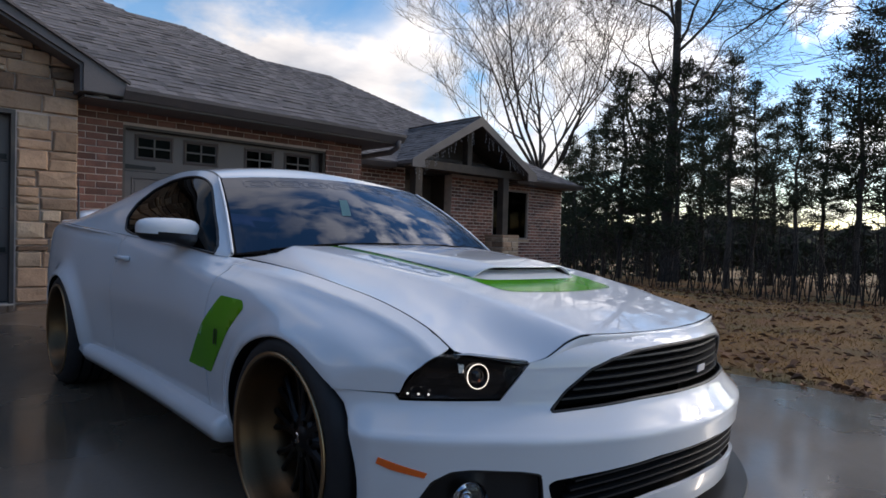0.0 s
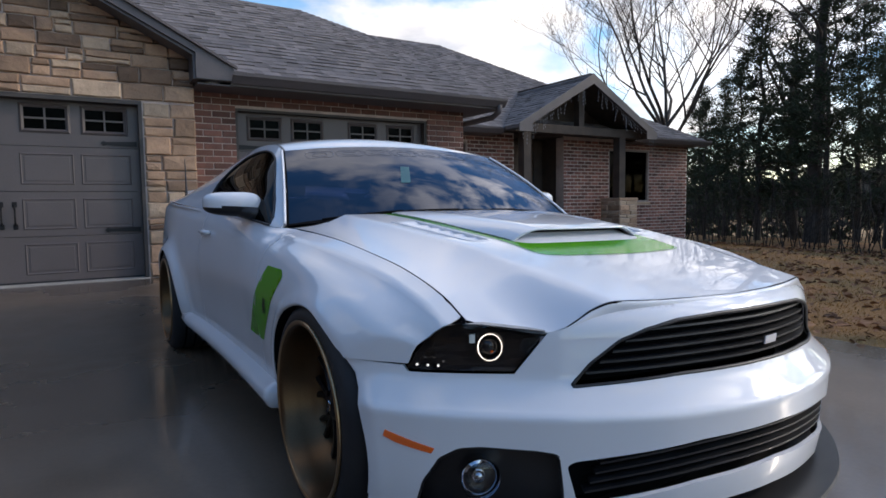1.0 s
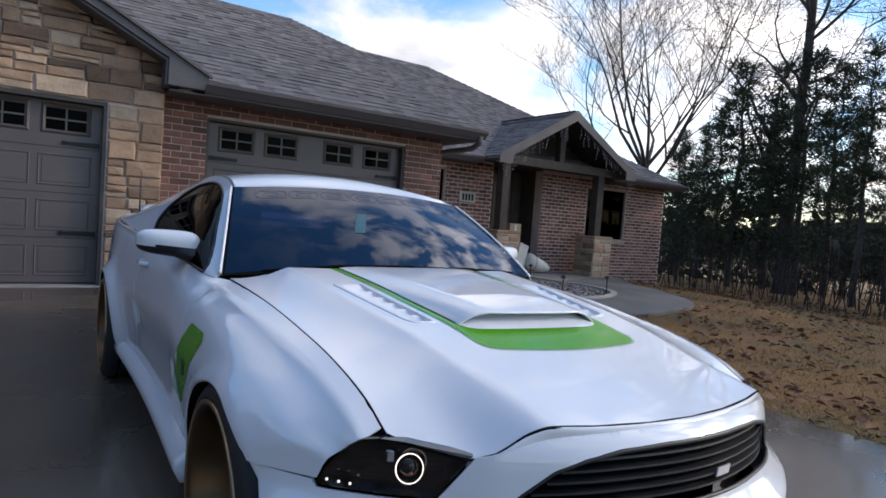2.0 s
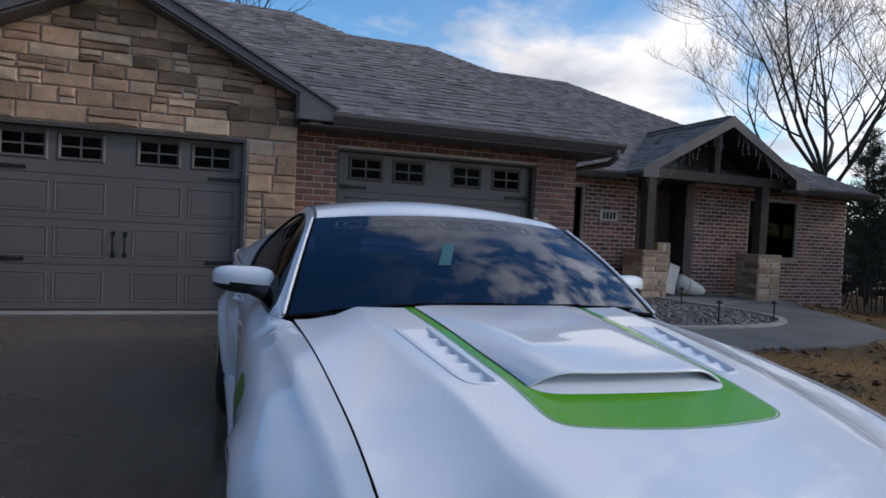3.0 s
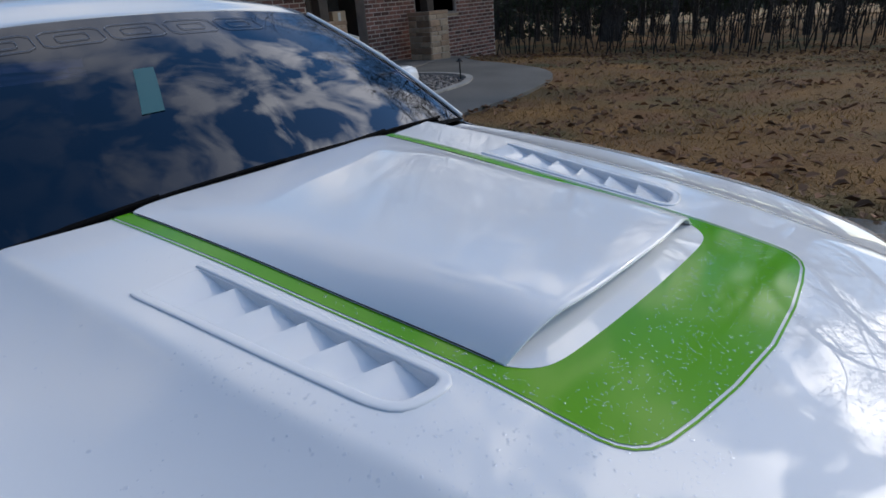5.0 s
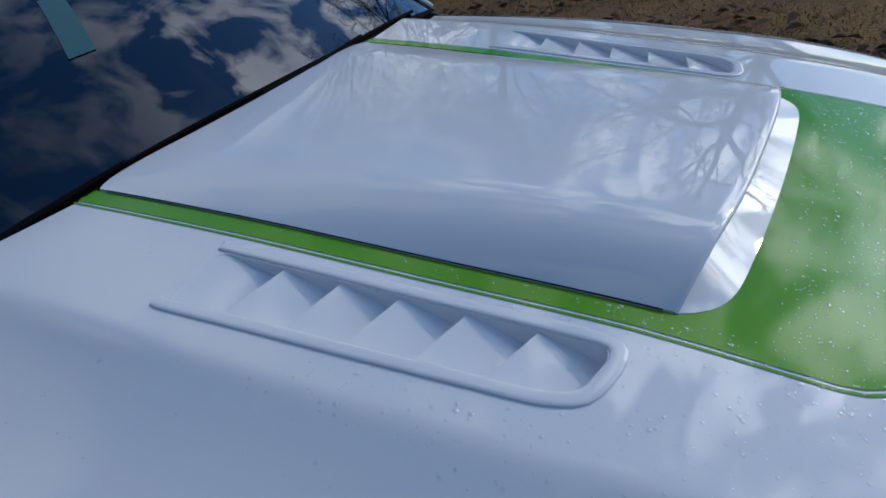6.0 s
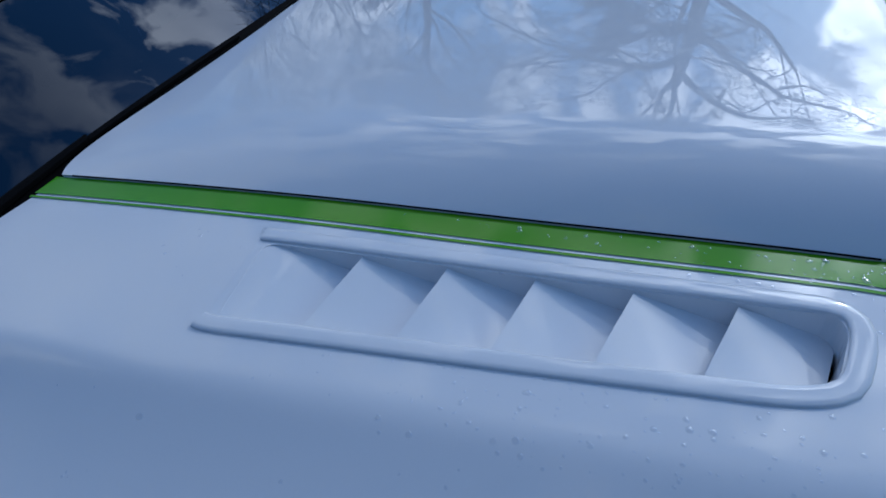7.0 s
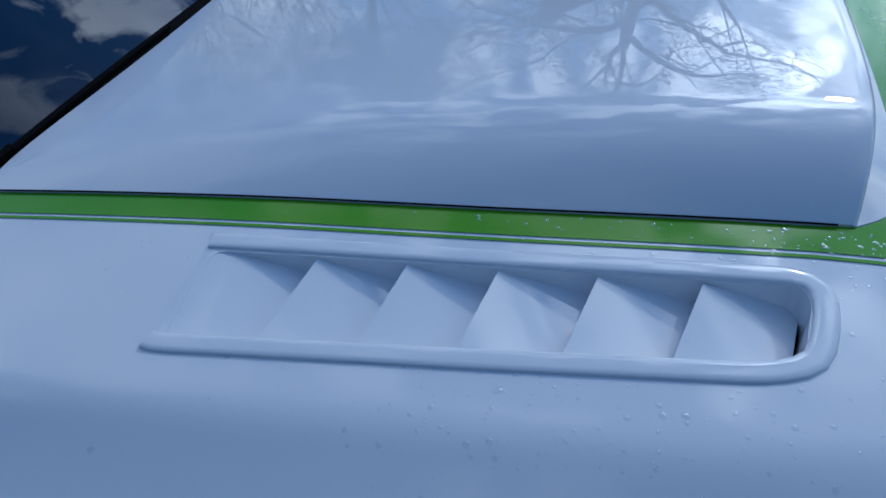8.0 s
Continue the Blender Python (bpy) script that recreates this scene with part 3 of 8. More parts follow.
def stone_piece(poly, y, proud, rnd, mat, parent, name="stone"):
    """One split stone: an uneven face with worn edges, standing proud of the mortar."""
    cx = sum(p[0] for p in poly) / len(poly)
    cz = sum(p[1] for p in poly) / len(poly)
    pts = []
    for (x0, z0), (x1, z1) in zip(poly, poly[1:] + poly[:1]):
        n = 2 if math.hypot(x1 - x0, z1 - z0) > 0.12 else 1
        pts += [(x0 + (x1 - x0) * k / n + rnd.uniform(-0.005, 0.005), z0 + (z1 - z0) * k / n + rnd.uniform(-0.005, 0.005)) for k in range(n)]
    bm = bmesh.new()
    back = [bm.verts.new((x - cx, 0.03, z - cz)) for x, z in pts]
    mid = [bm.verts.new((x - cx, -proud * 0.55, z - cz)) for x, z in pts]
    front = [bm.verts.new(((x - cx) * (1 - 0.02 / max(0.08, abs(x - cx) + 0.03)), -proud * rnd.uniform(0.8, 1.2), (z - cz) * (1 - 0.015 / max(0.05, abs(z - cz) + 0.02)))) for x, z in pts]
    mid_c = bm.verts.new((rnd.uniform(-0.02, 0.02), -proud * rnd.uniform(0.9, 1.4), rnd.uniform(-0.01, 0.01)))
    m = len(pts)
    for i in range(m):
        j = (i + 1) % m
        bm.faces.new((back[i], back[j], mid[j], mid[i]))
        bm.faces.new((mid[i], mid[j], front[j], front[i]))
        bm.faces.new((front[i], front[j], mid_c))
    bmesh.ops.recalc_face_normals(bm, faces=bm.faces)
    ob = part(name, bm, mat, parent)
    ob.location = (cx, y, cz)
    return ob


def lay_stones(rnd, x0, x1, z0, z1, blocks, clips, y, parent, gap=0.012, hmin=0.10, hmax=0.215, wmin=0.15, wmax=0.48):
    z = z0
    while z < z1 - 0.04:
        h = min(rnd.uniform(hmin, hmax), z1 - z)
        spans = [(x0, x1)]
        for bx0, bx1, bz0, bz1 in blocks:
            if z + h * 0.5 < bz1 and z + h * 0.5 > bz0:
                spans = [s for a, b in spans for s in ((a, min(b, bx0)), (max(a, bx1), b)) if s[1] - s[0] > 0.03]
        for a, b in spans:
            x = a
            while x < b - 0.02:
                w = rnd.uniform(wmin, wmax)
                if b - x - w < 0.12:
                    w = b - x
                cells = [(z, z + h)]
                if h > 0.13 and rnd.random() < 0.4:
                    m = z + h * rnd.uniform(0.4, 0.6)
                    cells = [(z, m), (m, z + h)]
                for c0, c1 in cells:
                    poly = [(x + gap / 2, c0 + gap / 2), (x + w - gap / 2, c0 + gap / 2), (x + w - gap / 2, c1 - gap / 2), (x + gap / 2, c1 - gap / 2)]
                    for cl_ in clips:
                        poly = clip_half(poly, *cl_)
                    if len(poly) > 2 and max(p[1] for p in poly) - min(p[1] for p in poly) > 0.025:
                        mat = rnd.choices((M_STONE_A, M_STONE_B, M_STONE_C), (6, 2, 3))[0]
                        stone_piece(poly, y, rnd.uniform(0.018, 0.042), rnd, mat, parent)
                x += w
        z += h


rnd = random.Random(11)
rake_clips = [(RAKE, 1, PEAK_Z - 0.09 + RAKE * PEAK_X), (-RAKE, 1, PEAK_Z - 0.09 - RAKE * PEAK_X)]
lay_stones(rnd, -4.20, -0.235, FLOOR + 0.01, LDT - 0.0, [(LD0 - 0.008, LD1 + 0.008, 0, LDT)], [], ST_Y + 0.03, wall_stone, wmax=0.36)
lay_stones(rnd, -4.20, -0.235, LDT + 0.016, LDT + 0.20, [], [], ST_Y + 0.03, wall_stone, hmin=0.18, hmax=0.184, wmin=0.32, wmax=0.66)
lay_stones(rnd, -4.20, -0.235, LDT + 0.20, PEAK_Z - 0.1, [], rake_clips, ST_Y + 0.03, wall_stone)

# brick garage wall
GD0, GD1, GDT = 0.27, 3.00, 2.175
wall_brick = wall_with_opening("wall_garage", -0.24, 3.63, FLOOR - 0.2, 2.42, BR_Y + 0.012, 0.24, (GD0, GD1, FLOOR - 0.2, GDT), M_MORTAR, "garage front wall of red brick with pale joints")


def brick_mesh(w, h, d, name):
    bm = bmesh.new()
    b = [bm.verts.new((x, 0.012, z)) for x, z in ((0, 0), (w, 0), (w, h), (0, h))]
    m = [bm.verts.new((x, -d + 0.003, z)) for x, z in ((0, 0), (w, 0), (w, h), (0, h))]
    c = 0.0035
    f = [bm.verts.new((x, -d, z)) for x, z in ((c, c), (w - c, c), (w - c, h - c), (c, h - c))]
    for i in range(4):
        j = (i + 1) % 4
        bm.faces.new((b[i], b[j], m[j], m[i]))
        bm.faces.new((m[i], m[j], f[j], f[i]))
    bm.faces.new(f)
    bmesh.ops.recalc_face_normals(bm, faces=bm.faces)
    me = bpy.data.meshes.new(name)
    bm.to_mesh(me)
    bm.free()
    return me


BW, BH, BJ = 0.205, 0.0655, 0.0125


def brick_cells(x0, x1, z0, z1, holes):
    """Running bond, cut at the ends and at openings: x, z, width."""
    out = []
    k = 0
    z = z0
    while z + BH < z1 + 0.01:
        spans = [(x0, x1)]
        for a, b, c, d in holes:
            if z + BH > c and z < d:
                spans = [s for p, q in spans for s in ((p, min(q, a)), (max(p, b), q)) if s[1] - s[0] > 0.03]
        for a, b in spans:
            x = x0 - (BW + BJ) * (0.5 if k % 2 else 0.0)
            while x < b:
                l, r = max(x, a), min(x + BW, b)
                if r - l > 0.03:
                    out.append((l, z, r - l))
                x += BW + BJ
        z += BH + BJ
        k += 1
    return out


brick_me = brick_mesh(BW, BH, 0.010, "brick")
brick_me.materials.append(M_BRICK)
rb = random.Random(5)


def near_bricks():
    for x, z, w in brick_cells(-0.215, 3.63, FLOOR, 2.36, [(GD0, GD1, 0, GDT + 0.012)]):
        ob = new("brick", brick_me)
        ob.parent = wall_brick
        ob.location = (x, BR_Y + 0.012 + rb.uniform(-0.0025, 0.0025), z)
        ob.scale = (w / BW, 1, 1)


def far_bricks(name, x0, x1, z0, z1, y, holes, parent, turn=False, label=""):
    """Bricks of a wall that stays far off, joined into one part."""
    vs, fs = [], []
    c = 0.003
    for x, z, w in brick_cells(x0, x1, z0, z1, holes):
        k = len(vs)
        d = -0.005 + rb.uniform(-0.002, 0.002)
        for e, yy in ((0.002, 0.012), (0.002, d + 0.003), (0.002 + c, d)):
            for px, pz in ((x + e, z + e), (x + w - e, z + e), (x + w - e, z + BH - e), (x + e, z + BH - e)):
                vs.append((y + yy, -px, pz) if turn else (px, y + yy, pz))
        for r in (0, 4):
            for i in range(4):
                j = (i + 1) % 4
                fs.append((k + r + i, k + r + j, k + r + 4 + j, k + r + 4 + i))
        fs.append((k + 8, k + 9, k + 10, k + 11))
    ob = from_lists(name, vs, fs, M_BRICKFAR, parent, label)
    return tagged(ob, kind="stuff")


def island_shift(mat, lo, hi):
    """Lets each joined piece differ a little in tone."""
    nt = mat.node_tree
    geo = nt.nodes.new("ShaderNodeNewGeometry")
    mp = nt.nodes.new("ShaderNodeMapRange")
    mp.inputs[3].default_value, mp.inputs[4].default_value = lo, hi
    nt.links.new(geo.outputs["Random Per Island"], mp.inputs[0])
    hsv = [n for n in nt.nodes if n.bl_idname == "ShaderNodeHueSaturation"][0]
    old = hsv.inputs["Value"].links[0].from_socket
    mm = nt.nodes.new("ShaderNodeMath")
    mm.operation = 'MULTIPLY'
    nt.links.new(old, mm.inputs[0])
    nt.links.new(mp.outputs[0], mm.inputs[1])
    nt.links.new(mm.outputs[0], hsv.inputs["Value"])


island_shift(M_BRICKFAR, 0.5, 1.5)
island_shift(M_SHINGLEFAR, 0.66, 1.34)
island_shift(M_GRAVEL, 0.45, 1.6)
island_shift(M_LEAF, 0.5, 1.6)
island_shift(M_STRAW, 0.6, 1.5)

# entrance walls
ENT0, ENT1 = 6.50, 7.90
W1 = (9.32, 10.72, 0.94, 2.20)
WS = (4.40, 5.33, 0.55, 2.20)
HX1 = 12.17
wall_ent_l = wall_with_opening("wall_entrance_a", 3.63, ENT0, FLOOR - 0.3, 2.42, PL_Y + 0.012, 0.24, WS, M_MORTAR, "red brick wall beside the entrance")
wall_ent_r = wall_with_opening("wall_entrance_b", ENT1, HX1, FLOOR - 0.6, 2.42, PL_Y + 0.012, 0.24, W1, M_MORTAR, "red brick front wall with one tall window")
far_bricks("brickwork", 3.66, ENT0, FLOOR - 0.05, 2.40, PL_Y + 0.012, [WS], wall_ent_l)
far_bricks("brickwork", ENT1, HX1, FLOOR - 0.55, 2.40, PL_Y + 0.012, [W1], wall_ent_r)
side = boxed("wall_garage_side", (3.39, 3.63, BR_Y + 0.26, PL_Y, FLOOR - 0.2, 2.42), M_MORTAR, bevel=0)
tagged(side, "side wall of the garage in brick", "wall", kind="structure")
boxes = (("wall_east", (HX1 - 0.24, HX1, PL_Y + 0.26, 17.0, -0.6, 2.42), M_BRICKFAR, "brick end wall of the house"),
         ("wall_west", (-4.44, -4.20, ST_Y + 0.03, 17.0, -0.2, 2.42), M_BRICKFAR, "brick side wall of the garage wing"),
         ("wall_back", (-4.44, HX1, 17.0, 17.24, -0.6, 2.42), M_BRICKFAR, "rear wall of the house"),
         # recess walls take the dark timber colour in place of deep shade
         ("wall_recess_a", (ENT0 - 0.24, ENT0, PL_Y + 0.26, 9.2, 0, 2.42), M_BEAM, "side of the entrance recess, coloured dark for its deep shade"),
         ("wall_recess_b", (ENT1, ENT1 + 0.24, PL_Y + 0.26, 9.2, 0, 2.42), M_BEAM, "side of the entrance recess, coloured dark for its deep shade"),
         ("wall_recess_back", (ENT0 - 0.24, ENT1 + 0.24, 9.2, 9.4, 0, 2.42), M_BEAM, "wall round the front door, coloured dark for deep shade"),
         ("wall_partition", (3.39, ENT0, 10.4, 10.5, 0, 2.42), M_INSIDE, "inner wall of the house, coloured near black for room shade"),
         ("wall_partition_b", (ENT1 + 0.24, HX1 - 0.24, 10.6, 10.7, 0, 2.42), M_INSIDE, "inner wall of the house, coloured near black for room shade"))
for nm, dims, mt, lb in boxes:
    tagged(boxed(nm, dims, mt, bevel=0), lb, "wall", kind="structure")
for nm, x1_, y0_ in (("a", 3.39, 6.5), ("b", HX1 - 0.24, 10.12)):
    tagged(boxed("floor_house_" + nm, (-4.2 if nm == "a" else 3.40, x1_, y0_, 16.99, FLOOR - 0.15, FLOOR - 0.01), M_INSIDE, bevel=0), "floor inside the house, coloured near black for room shade", "floor", kind="structure")
    tagged(boxed("ceiling_house_" + nm, (-4.2 if nm == "a" else 3.40, x1_, y0_ - 0.2, 16.99, 2.43, 2.46), M_INSIDE, bevel=0), "ceiling inside the house", "ceiling", kind="structure")
tagged(slab("pavement_porch", [(5.95, 7.52), (6.42, 7.50), (6.62, 6.36), (7.6, 6.9), (8.9, 7.50), (9.95, 7.52), (9.95, 8.41), (7.9, 8.41), (7.9, 9.19), (6.5, 9.19), (6.5, 8.41), (5.95, 8.41)], 0.02, M_SLAB), "smooth concrete porch slab at the entrance", "porch", kind="structure")

# recess ceiling, its shade put into the colour
tagged(boxed("ceiling_recess", (ENT0 - 0.24, ENT1 + 0.24, PL_Y + 0.27, 9.4, 2.426, 2.45), M_BEAM, bevel=0), "ceiling of the entrance recess, coloured dark for its deep shade", "ceiling", kind="structure")


# ---- roofs ----
def plane_poly(name, pts, mat, thick=0.05):
    bm = bmesh.new()
    a = [bm.verts.new(p) for p in pts]
    b = [bm.verts.new((p[0], p[1], p[2] - thick)) for p in pts]
    bm.faces.new(a)
    bm.faces.new(b[::-1])
    for i in range(len(pts)):
        j = (i + 1) % len(pts)
        bm.faces.new((a[i], b[i], b[j], a[j]))
    bmesh.ops.recalc_face_normals(bm, faces=bm.faces)
    return part(name, bm, mat)


def shingles(deck, origin, u, v, poly, rnd_, near=0, exposure=0.143):
    """Courses of shingle tabs on a roof plane: the first `near` as parts, the others joined."""
    u, v, o = Vector(u).normalized(), Vector(v).normalized(), Vector(origin)
    n = u.cross(v).normalized()
    if n.z < 0:
        n = -n
    vs, fs = [], []
    vmax = max(p[1] for p in poly)
    k = 0
    made = 0
    while k * exposure < vmax:
        v0 = k * exposure
        vm = v0 + exposure * 0.5
        xs = sorted(a[0] + (b[0] - a[0]) * (vm - a[1]) / (b[1] - a[1]) for a, b in zip(poly, poly[1:] + poly[:1]) if (a[1] > vm) != (b[1] > vm))
        for a, b in zip(xs[::2], xs[1::2]):
            x = a - rnd_.uniform(0, 0.2)
            while x < b:
                w = rnd_.uniform(0.08, 0.23)
                l, r = max(x, a), min(x + w, b)
                if r - l > 0.02:
                    lift = rnd_.choice((0.006, 0.011, 0.017))
                    e = rnd_.uniform(-0.004, 0.012)
                    c0, c1 = v0 - e, v0 + exposure + 0.01
                    quad = [o + u * (l + 0.002) + v * c0 + n * lift, o + u * (r - 0.002) + v * c0 + n * lift,
                            o + u * (r - 0.002) + v * c1 + n * 0.003, o + u * (l + 0.002) + v * c1 + n * 0.003]
                    low = [q - n * (lift if i < 2 else 0.003) for i, q in enumerate(quad)]
                    if made < near:
                        ob = from_lists("shingle", [tuple(q - quad[0]) for q in quad + low[:2]], [(0, 1, 2, 3), (4, 5, 1, 0)], M_SHINGLE, deck)
                        ob.location = quad[0]
                        made += 1
                    else:
                        q0 = len(vs)
                        vs += [tuple(q) for q in quad + low[:2]]
                        fs += [(q0, q0 + 1, q0 + 2, q0 + 3), (q0 + 4, q0 + 5, q0 + 1, q0)]
                x += w
        k += 1
    if vs:
        tagged(from_lists("shingle_field", vs, fs, M_SHINGLEFAR, deck), kind="stuff")


K = 0.58
SL = math.hypot(1, K)
EY, EZ = 5.47, 2.49
rr = random.Random(3)
lab = "weathered grey-brown asphalt shingle roof"
AP, AX = 4.15, 3.92                                     # run of the garage hip, in depth and along the eave
ga = plane_poly("roof_garage_front", [(0.03, EY, EZ), (3.98, EY, EZ), (3.98 - AX, EY + AP, EZ + K * AP), (-2.6, EY + AP, EZ + K * AP), (-2.6, EY + 0.45, EZ + K * 0.45), (0.03, EY + 0.45, EZ + K * 0.45)], M_SHINGLEFAR)
tagged(ga, lab + " over the garage", "roof", kind="structure")
gb = plane_poly("roof_garage_side", [(3.98, EY, EZ), (3.98, EY + 2 * AP, EZ), (3.98 - AX, EY + AP, EZ + K * AP)], M_SHINGLEFAR)
tagged(gb, lab + ", hipped end", "roof", kind="structure")
gc = plane_poly("roof_garage_back", [(3.98, EY + 2 * AP, EZ), (-2.6, EY + 2 * AP, EZ), (-2.6, EY + AP, EZ + K * AP), (3.98 - AX, EY + AP, EZ + K * AP)], M_SHINGLEFAR)
tagged(gc, lab + ", rear slope", "roof", kind="structure")
gw_ = plane_poly("roof_garage_west", [(-4.9, EY, EZ), (-2.6, EY + AP, EZ + K * AP), (-2.6, EY + AP, EZ + K * AP - 0.01), (-4.9, EY + 2 * AP, EZ)], M_SHINGLEFAR)
tagged(gw_, lab + ", west end", "roof", kind="structure")
shingles(ga, (0, EY, EZ), (1, 0, 0), (0, 1, K), [(0.03, 0), (3.98, 0), (3.98 - AX, AP * SL), (-2.6, AP * SL), (-2.6, 0.45 * SL), (0.03, 0.45 * SL)], rr, near=300)

MY, MZ = 7.95, 2.46
mr, mm_ = 4.9, 6.25
ma = plane_poly("roof_main_front", [(-3, MY, MZ), (12.35, MY, MZ), (12.35 - mr, MY + mr, MZ + K * mr), (4.0 + (mm_ - mr), MY + mr, MZ + K * mr), (4.0, MY + mm_, MZ + K * mm_), (-3, MY + mm_, MZ + K * mm_)], M_SHINGLEFAR)
tagged(ma, lab + " over the main house", "roof", kind="structure")
shingles(ma, (0, MY, MZ), (1, 0, 0), (0, 1, K), [(-1, 0), (12.35, 0), (12.35 - mr, mr * SL), (4.0 + (mm_ - mr), mr * SL), (4.0, mm_ * SL), (-1, mm_ * SL)], rr)
mb = plane_poly("roof_main_east", [(12.35, MY, MZ), (12.35, MY + 2 * mr, MZ), (12.35 - mr, MY + mr, MZ + K * mr)], M_SHINGLEFAR)
tagged(mb, lab + ", hipped east end", "roof", kind="structure")
zr_, zm_, xr_ = MZ + K * mr, MZ + K * mm_, 4.0 + (mm_ - mr)
mc = plane_poly("roof_main_back", [(12.35, MY + 2 * mr, MZ), (xr_, MY + 2 * mr, MZ), (xr_, MY + mr, zr_), (12.35 - mr, MY + mr, zr_)], M_SHINGLEFAR)
md = plane_poly("roof_main_back_high", [(xr_ + 2.4, MY + 2 * mm_, MZ), (-3, MY + 2 * mm_, MZ), (-3, MY + mm_, zm_), (4.0, MY + mm_, zm_)], M_SHINGLEFAR)
tagged(md, lab + ", rear slope behind the high ridge", "roof", kind="structure")
me_ = plane_poly("roof_main_hip", [(4.0, MY + mm_, zm_), (xr_, MY + mr, zr_), (xr_, MY + 2 * mm_ - mr, zr_)], M_SHINGLEFAR)
tagged(me_, lab + ", short hip beside the high ridge", "roof", kind="structure")
tagged(mc, lab + ", rear slope of the house", "roof", kind="structure")

# porch gable roof
PY, PX0, PX1, PEZ, PPZ = 7.42, 5.86, 9.72, 2.46, 3.555
PXM = (PX0 + PX1) / 2
PK = (PPZ - PEZ) / (PXM - PX0)
back = MY + (PPZ - MZ) / K
pl = plane_poly("roof_porch_west", [(PX0, PY, PEZ), (PX0, MY + 0.02, PEZ), (PXM, back, PPZ), (PXM, PY, PPZ)], M_SHINGLEFAR)
pr = plane_poly("roof_porch_east", [(PX1, PY, PEZ), (PX1, MY + 0.02, PEZ), (PXM, back, PPZ), (PXM, PY, PPZ)], M_SHINGLEFAR)
PSL = math.hypot(1, PK)
run = (PXM - PX0) * PSL
for ob, o, u, v in ((pl, (PX0, PY, PEZ), (0, 1, 0), (1, 0, PK)), (pr, (PX1, PY, PEZ), (0, 1, 0), (-1, 0, PK))):
    tagged(ob, lab + " over the porch gable", "roof", kind="structure")
    shingles(ob, o, u, v, [(0, 0), (MY - PY, 0), (back - PY, run), (0, run)], rr)

# bent cap shingles along the porch ridge
for k in range(int((back - PY) / 0.16)):
    y0 = PY - 0.02 + 0.16 * k
    bm = bmesh.new()
    tops = [(PXM - 0.15, PPZ - 0.15 * PK + 0.030), (PXM - 0.03, PPZ - 0.03 * PK + 0.036), (PXM, PPZ + 0.034), (PXM + 0.03, PPZ - 0.03 * PK + 0.036), (PXM + 0.15, PPZ - 0.15 * PK + 0.030)]
    rows_ = [[bm.verts.new((x, y, z + dz)) for x, z in tops] for y, dz in ((y0, 0.006), (y0 + 0.19, 0.0))]
    for j in range(4):
        bm.faces.new((rows_[0][j], rows_[0][j + 1], rows_[1][j + 1], rows_[1][j]))
    thicken(part("cap_shingle", bm, M_SHINGLE, pl), 0.006)

# left gable roof
gl_run = 2.245
gla = plane_poly("roof_gable_east", [(0.145, 5.45, PEAK_Z - RAKE * gl_run + 0.02), (0.145, 6.2, PEAK_Z - RAKE * gl_run + 0.02), (PEAK_X, 8.0, PEAK_Z + 0.02), (PEAK_X, 5.45, PEAK_Z + 0.02)], M_SHINGLEFAR, 0.03)
glb = plane_poly("roof_gable_west", [(-4.345, 5.45, PEAK_Z - RAKE * gl_run + 0.02), (-4.345, 8.0, PEAK_Z - RAKE * gl_run + 0.02), (PEAK_X, 8.0, PEAK_Z + 0.02), (PEAK_X, 5.45, PEAK_Z + 0.02)], M_SHINGLEFAR, 0.03)
for ob in (gla, glb):
    tagged(ob, lab + " over the stone gable", "roof", kind="structure")


# ---- fascias, soffits, gutters ----
def prism(name, poly_xz, y0, y1, mat, label, cat="trim"):
    bm = bmesh.new()
    f = [bm.verts.new((x, y0, z)) for x, z in poly_xz]
    b = [bm.verts.new((x, y1, z)) for x, z in poly_xz]
    bm.faces.new(f)
    bm.faces.new(b[::-1])
    for i in range(len(f)):
        j = (i + 1) % len(f)
        bm.faces.new((f[i], b[i], b[j], f[j]))
    bmesh.ops.recalc_face_normals(bm, faces=bm.faces)
    return tagged(part(name, bm, mat), label, cat, kind="structure")


tipz = PEAK_Z - RAKE * gl_run
prism("trim_rake_a", [(PEAK_X, PEAK_Z), (0.145, tipz), (0.145, tipz - 0.10), (0.145, 2.385), (-0.265, 2.385), (-0.265, 2.665), (PEAK_X, PEAK_Z - 0.12)], 5.44, 5.475, M_FASCIA, "taupe rake board with a boxed return at the eave")
prism("trim_rake_b", [(PEAK_X, PEAK_Z), (-4.345, tipz), (-4.345, 2.385), (-3.935, 2.385), (-3.935, 2.665), (PEAK_X, PEAK_Z - 0.12)], 5.44, 5.475, M_FASCIA, "taupe rake board with a boxed return at the eave")
prism("trim_soffit_a", [(PEAK_X, PEAK_Z - 0.125), (-0.265, 2.66), (0.135, 2.395), (0.135, 2.38), (-0.29, 2.38), (-0.29, 2.64), (PEAK_X, PEAK_Z - 0.145)], 5.476, 5.82, M_FASCIA, "taupe soffit under the gable overhang")
prism("trim_soffit_b", [(PEAK_X, PEAK_Z - 0.125), (-3.935, 2.66), (-4.335, 2.395), (-4.335, 2.38), (-3.91, 2.38), (-3.91, 2.64), (PEAK_X, PEAK_Z - 0.145)], 5.476, 5.82, M_FASCIA, "taupe soffit under the gable overhang")
boxed_return = prism("trim_return", [(0.135, 2.53), (0.14, 2.384), (-0.26, 2.384), (-0.26, 2.645)], 5.476, 6.0, M_FASCIA, "boxed eave return end")
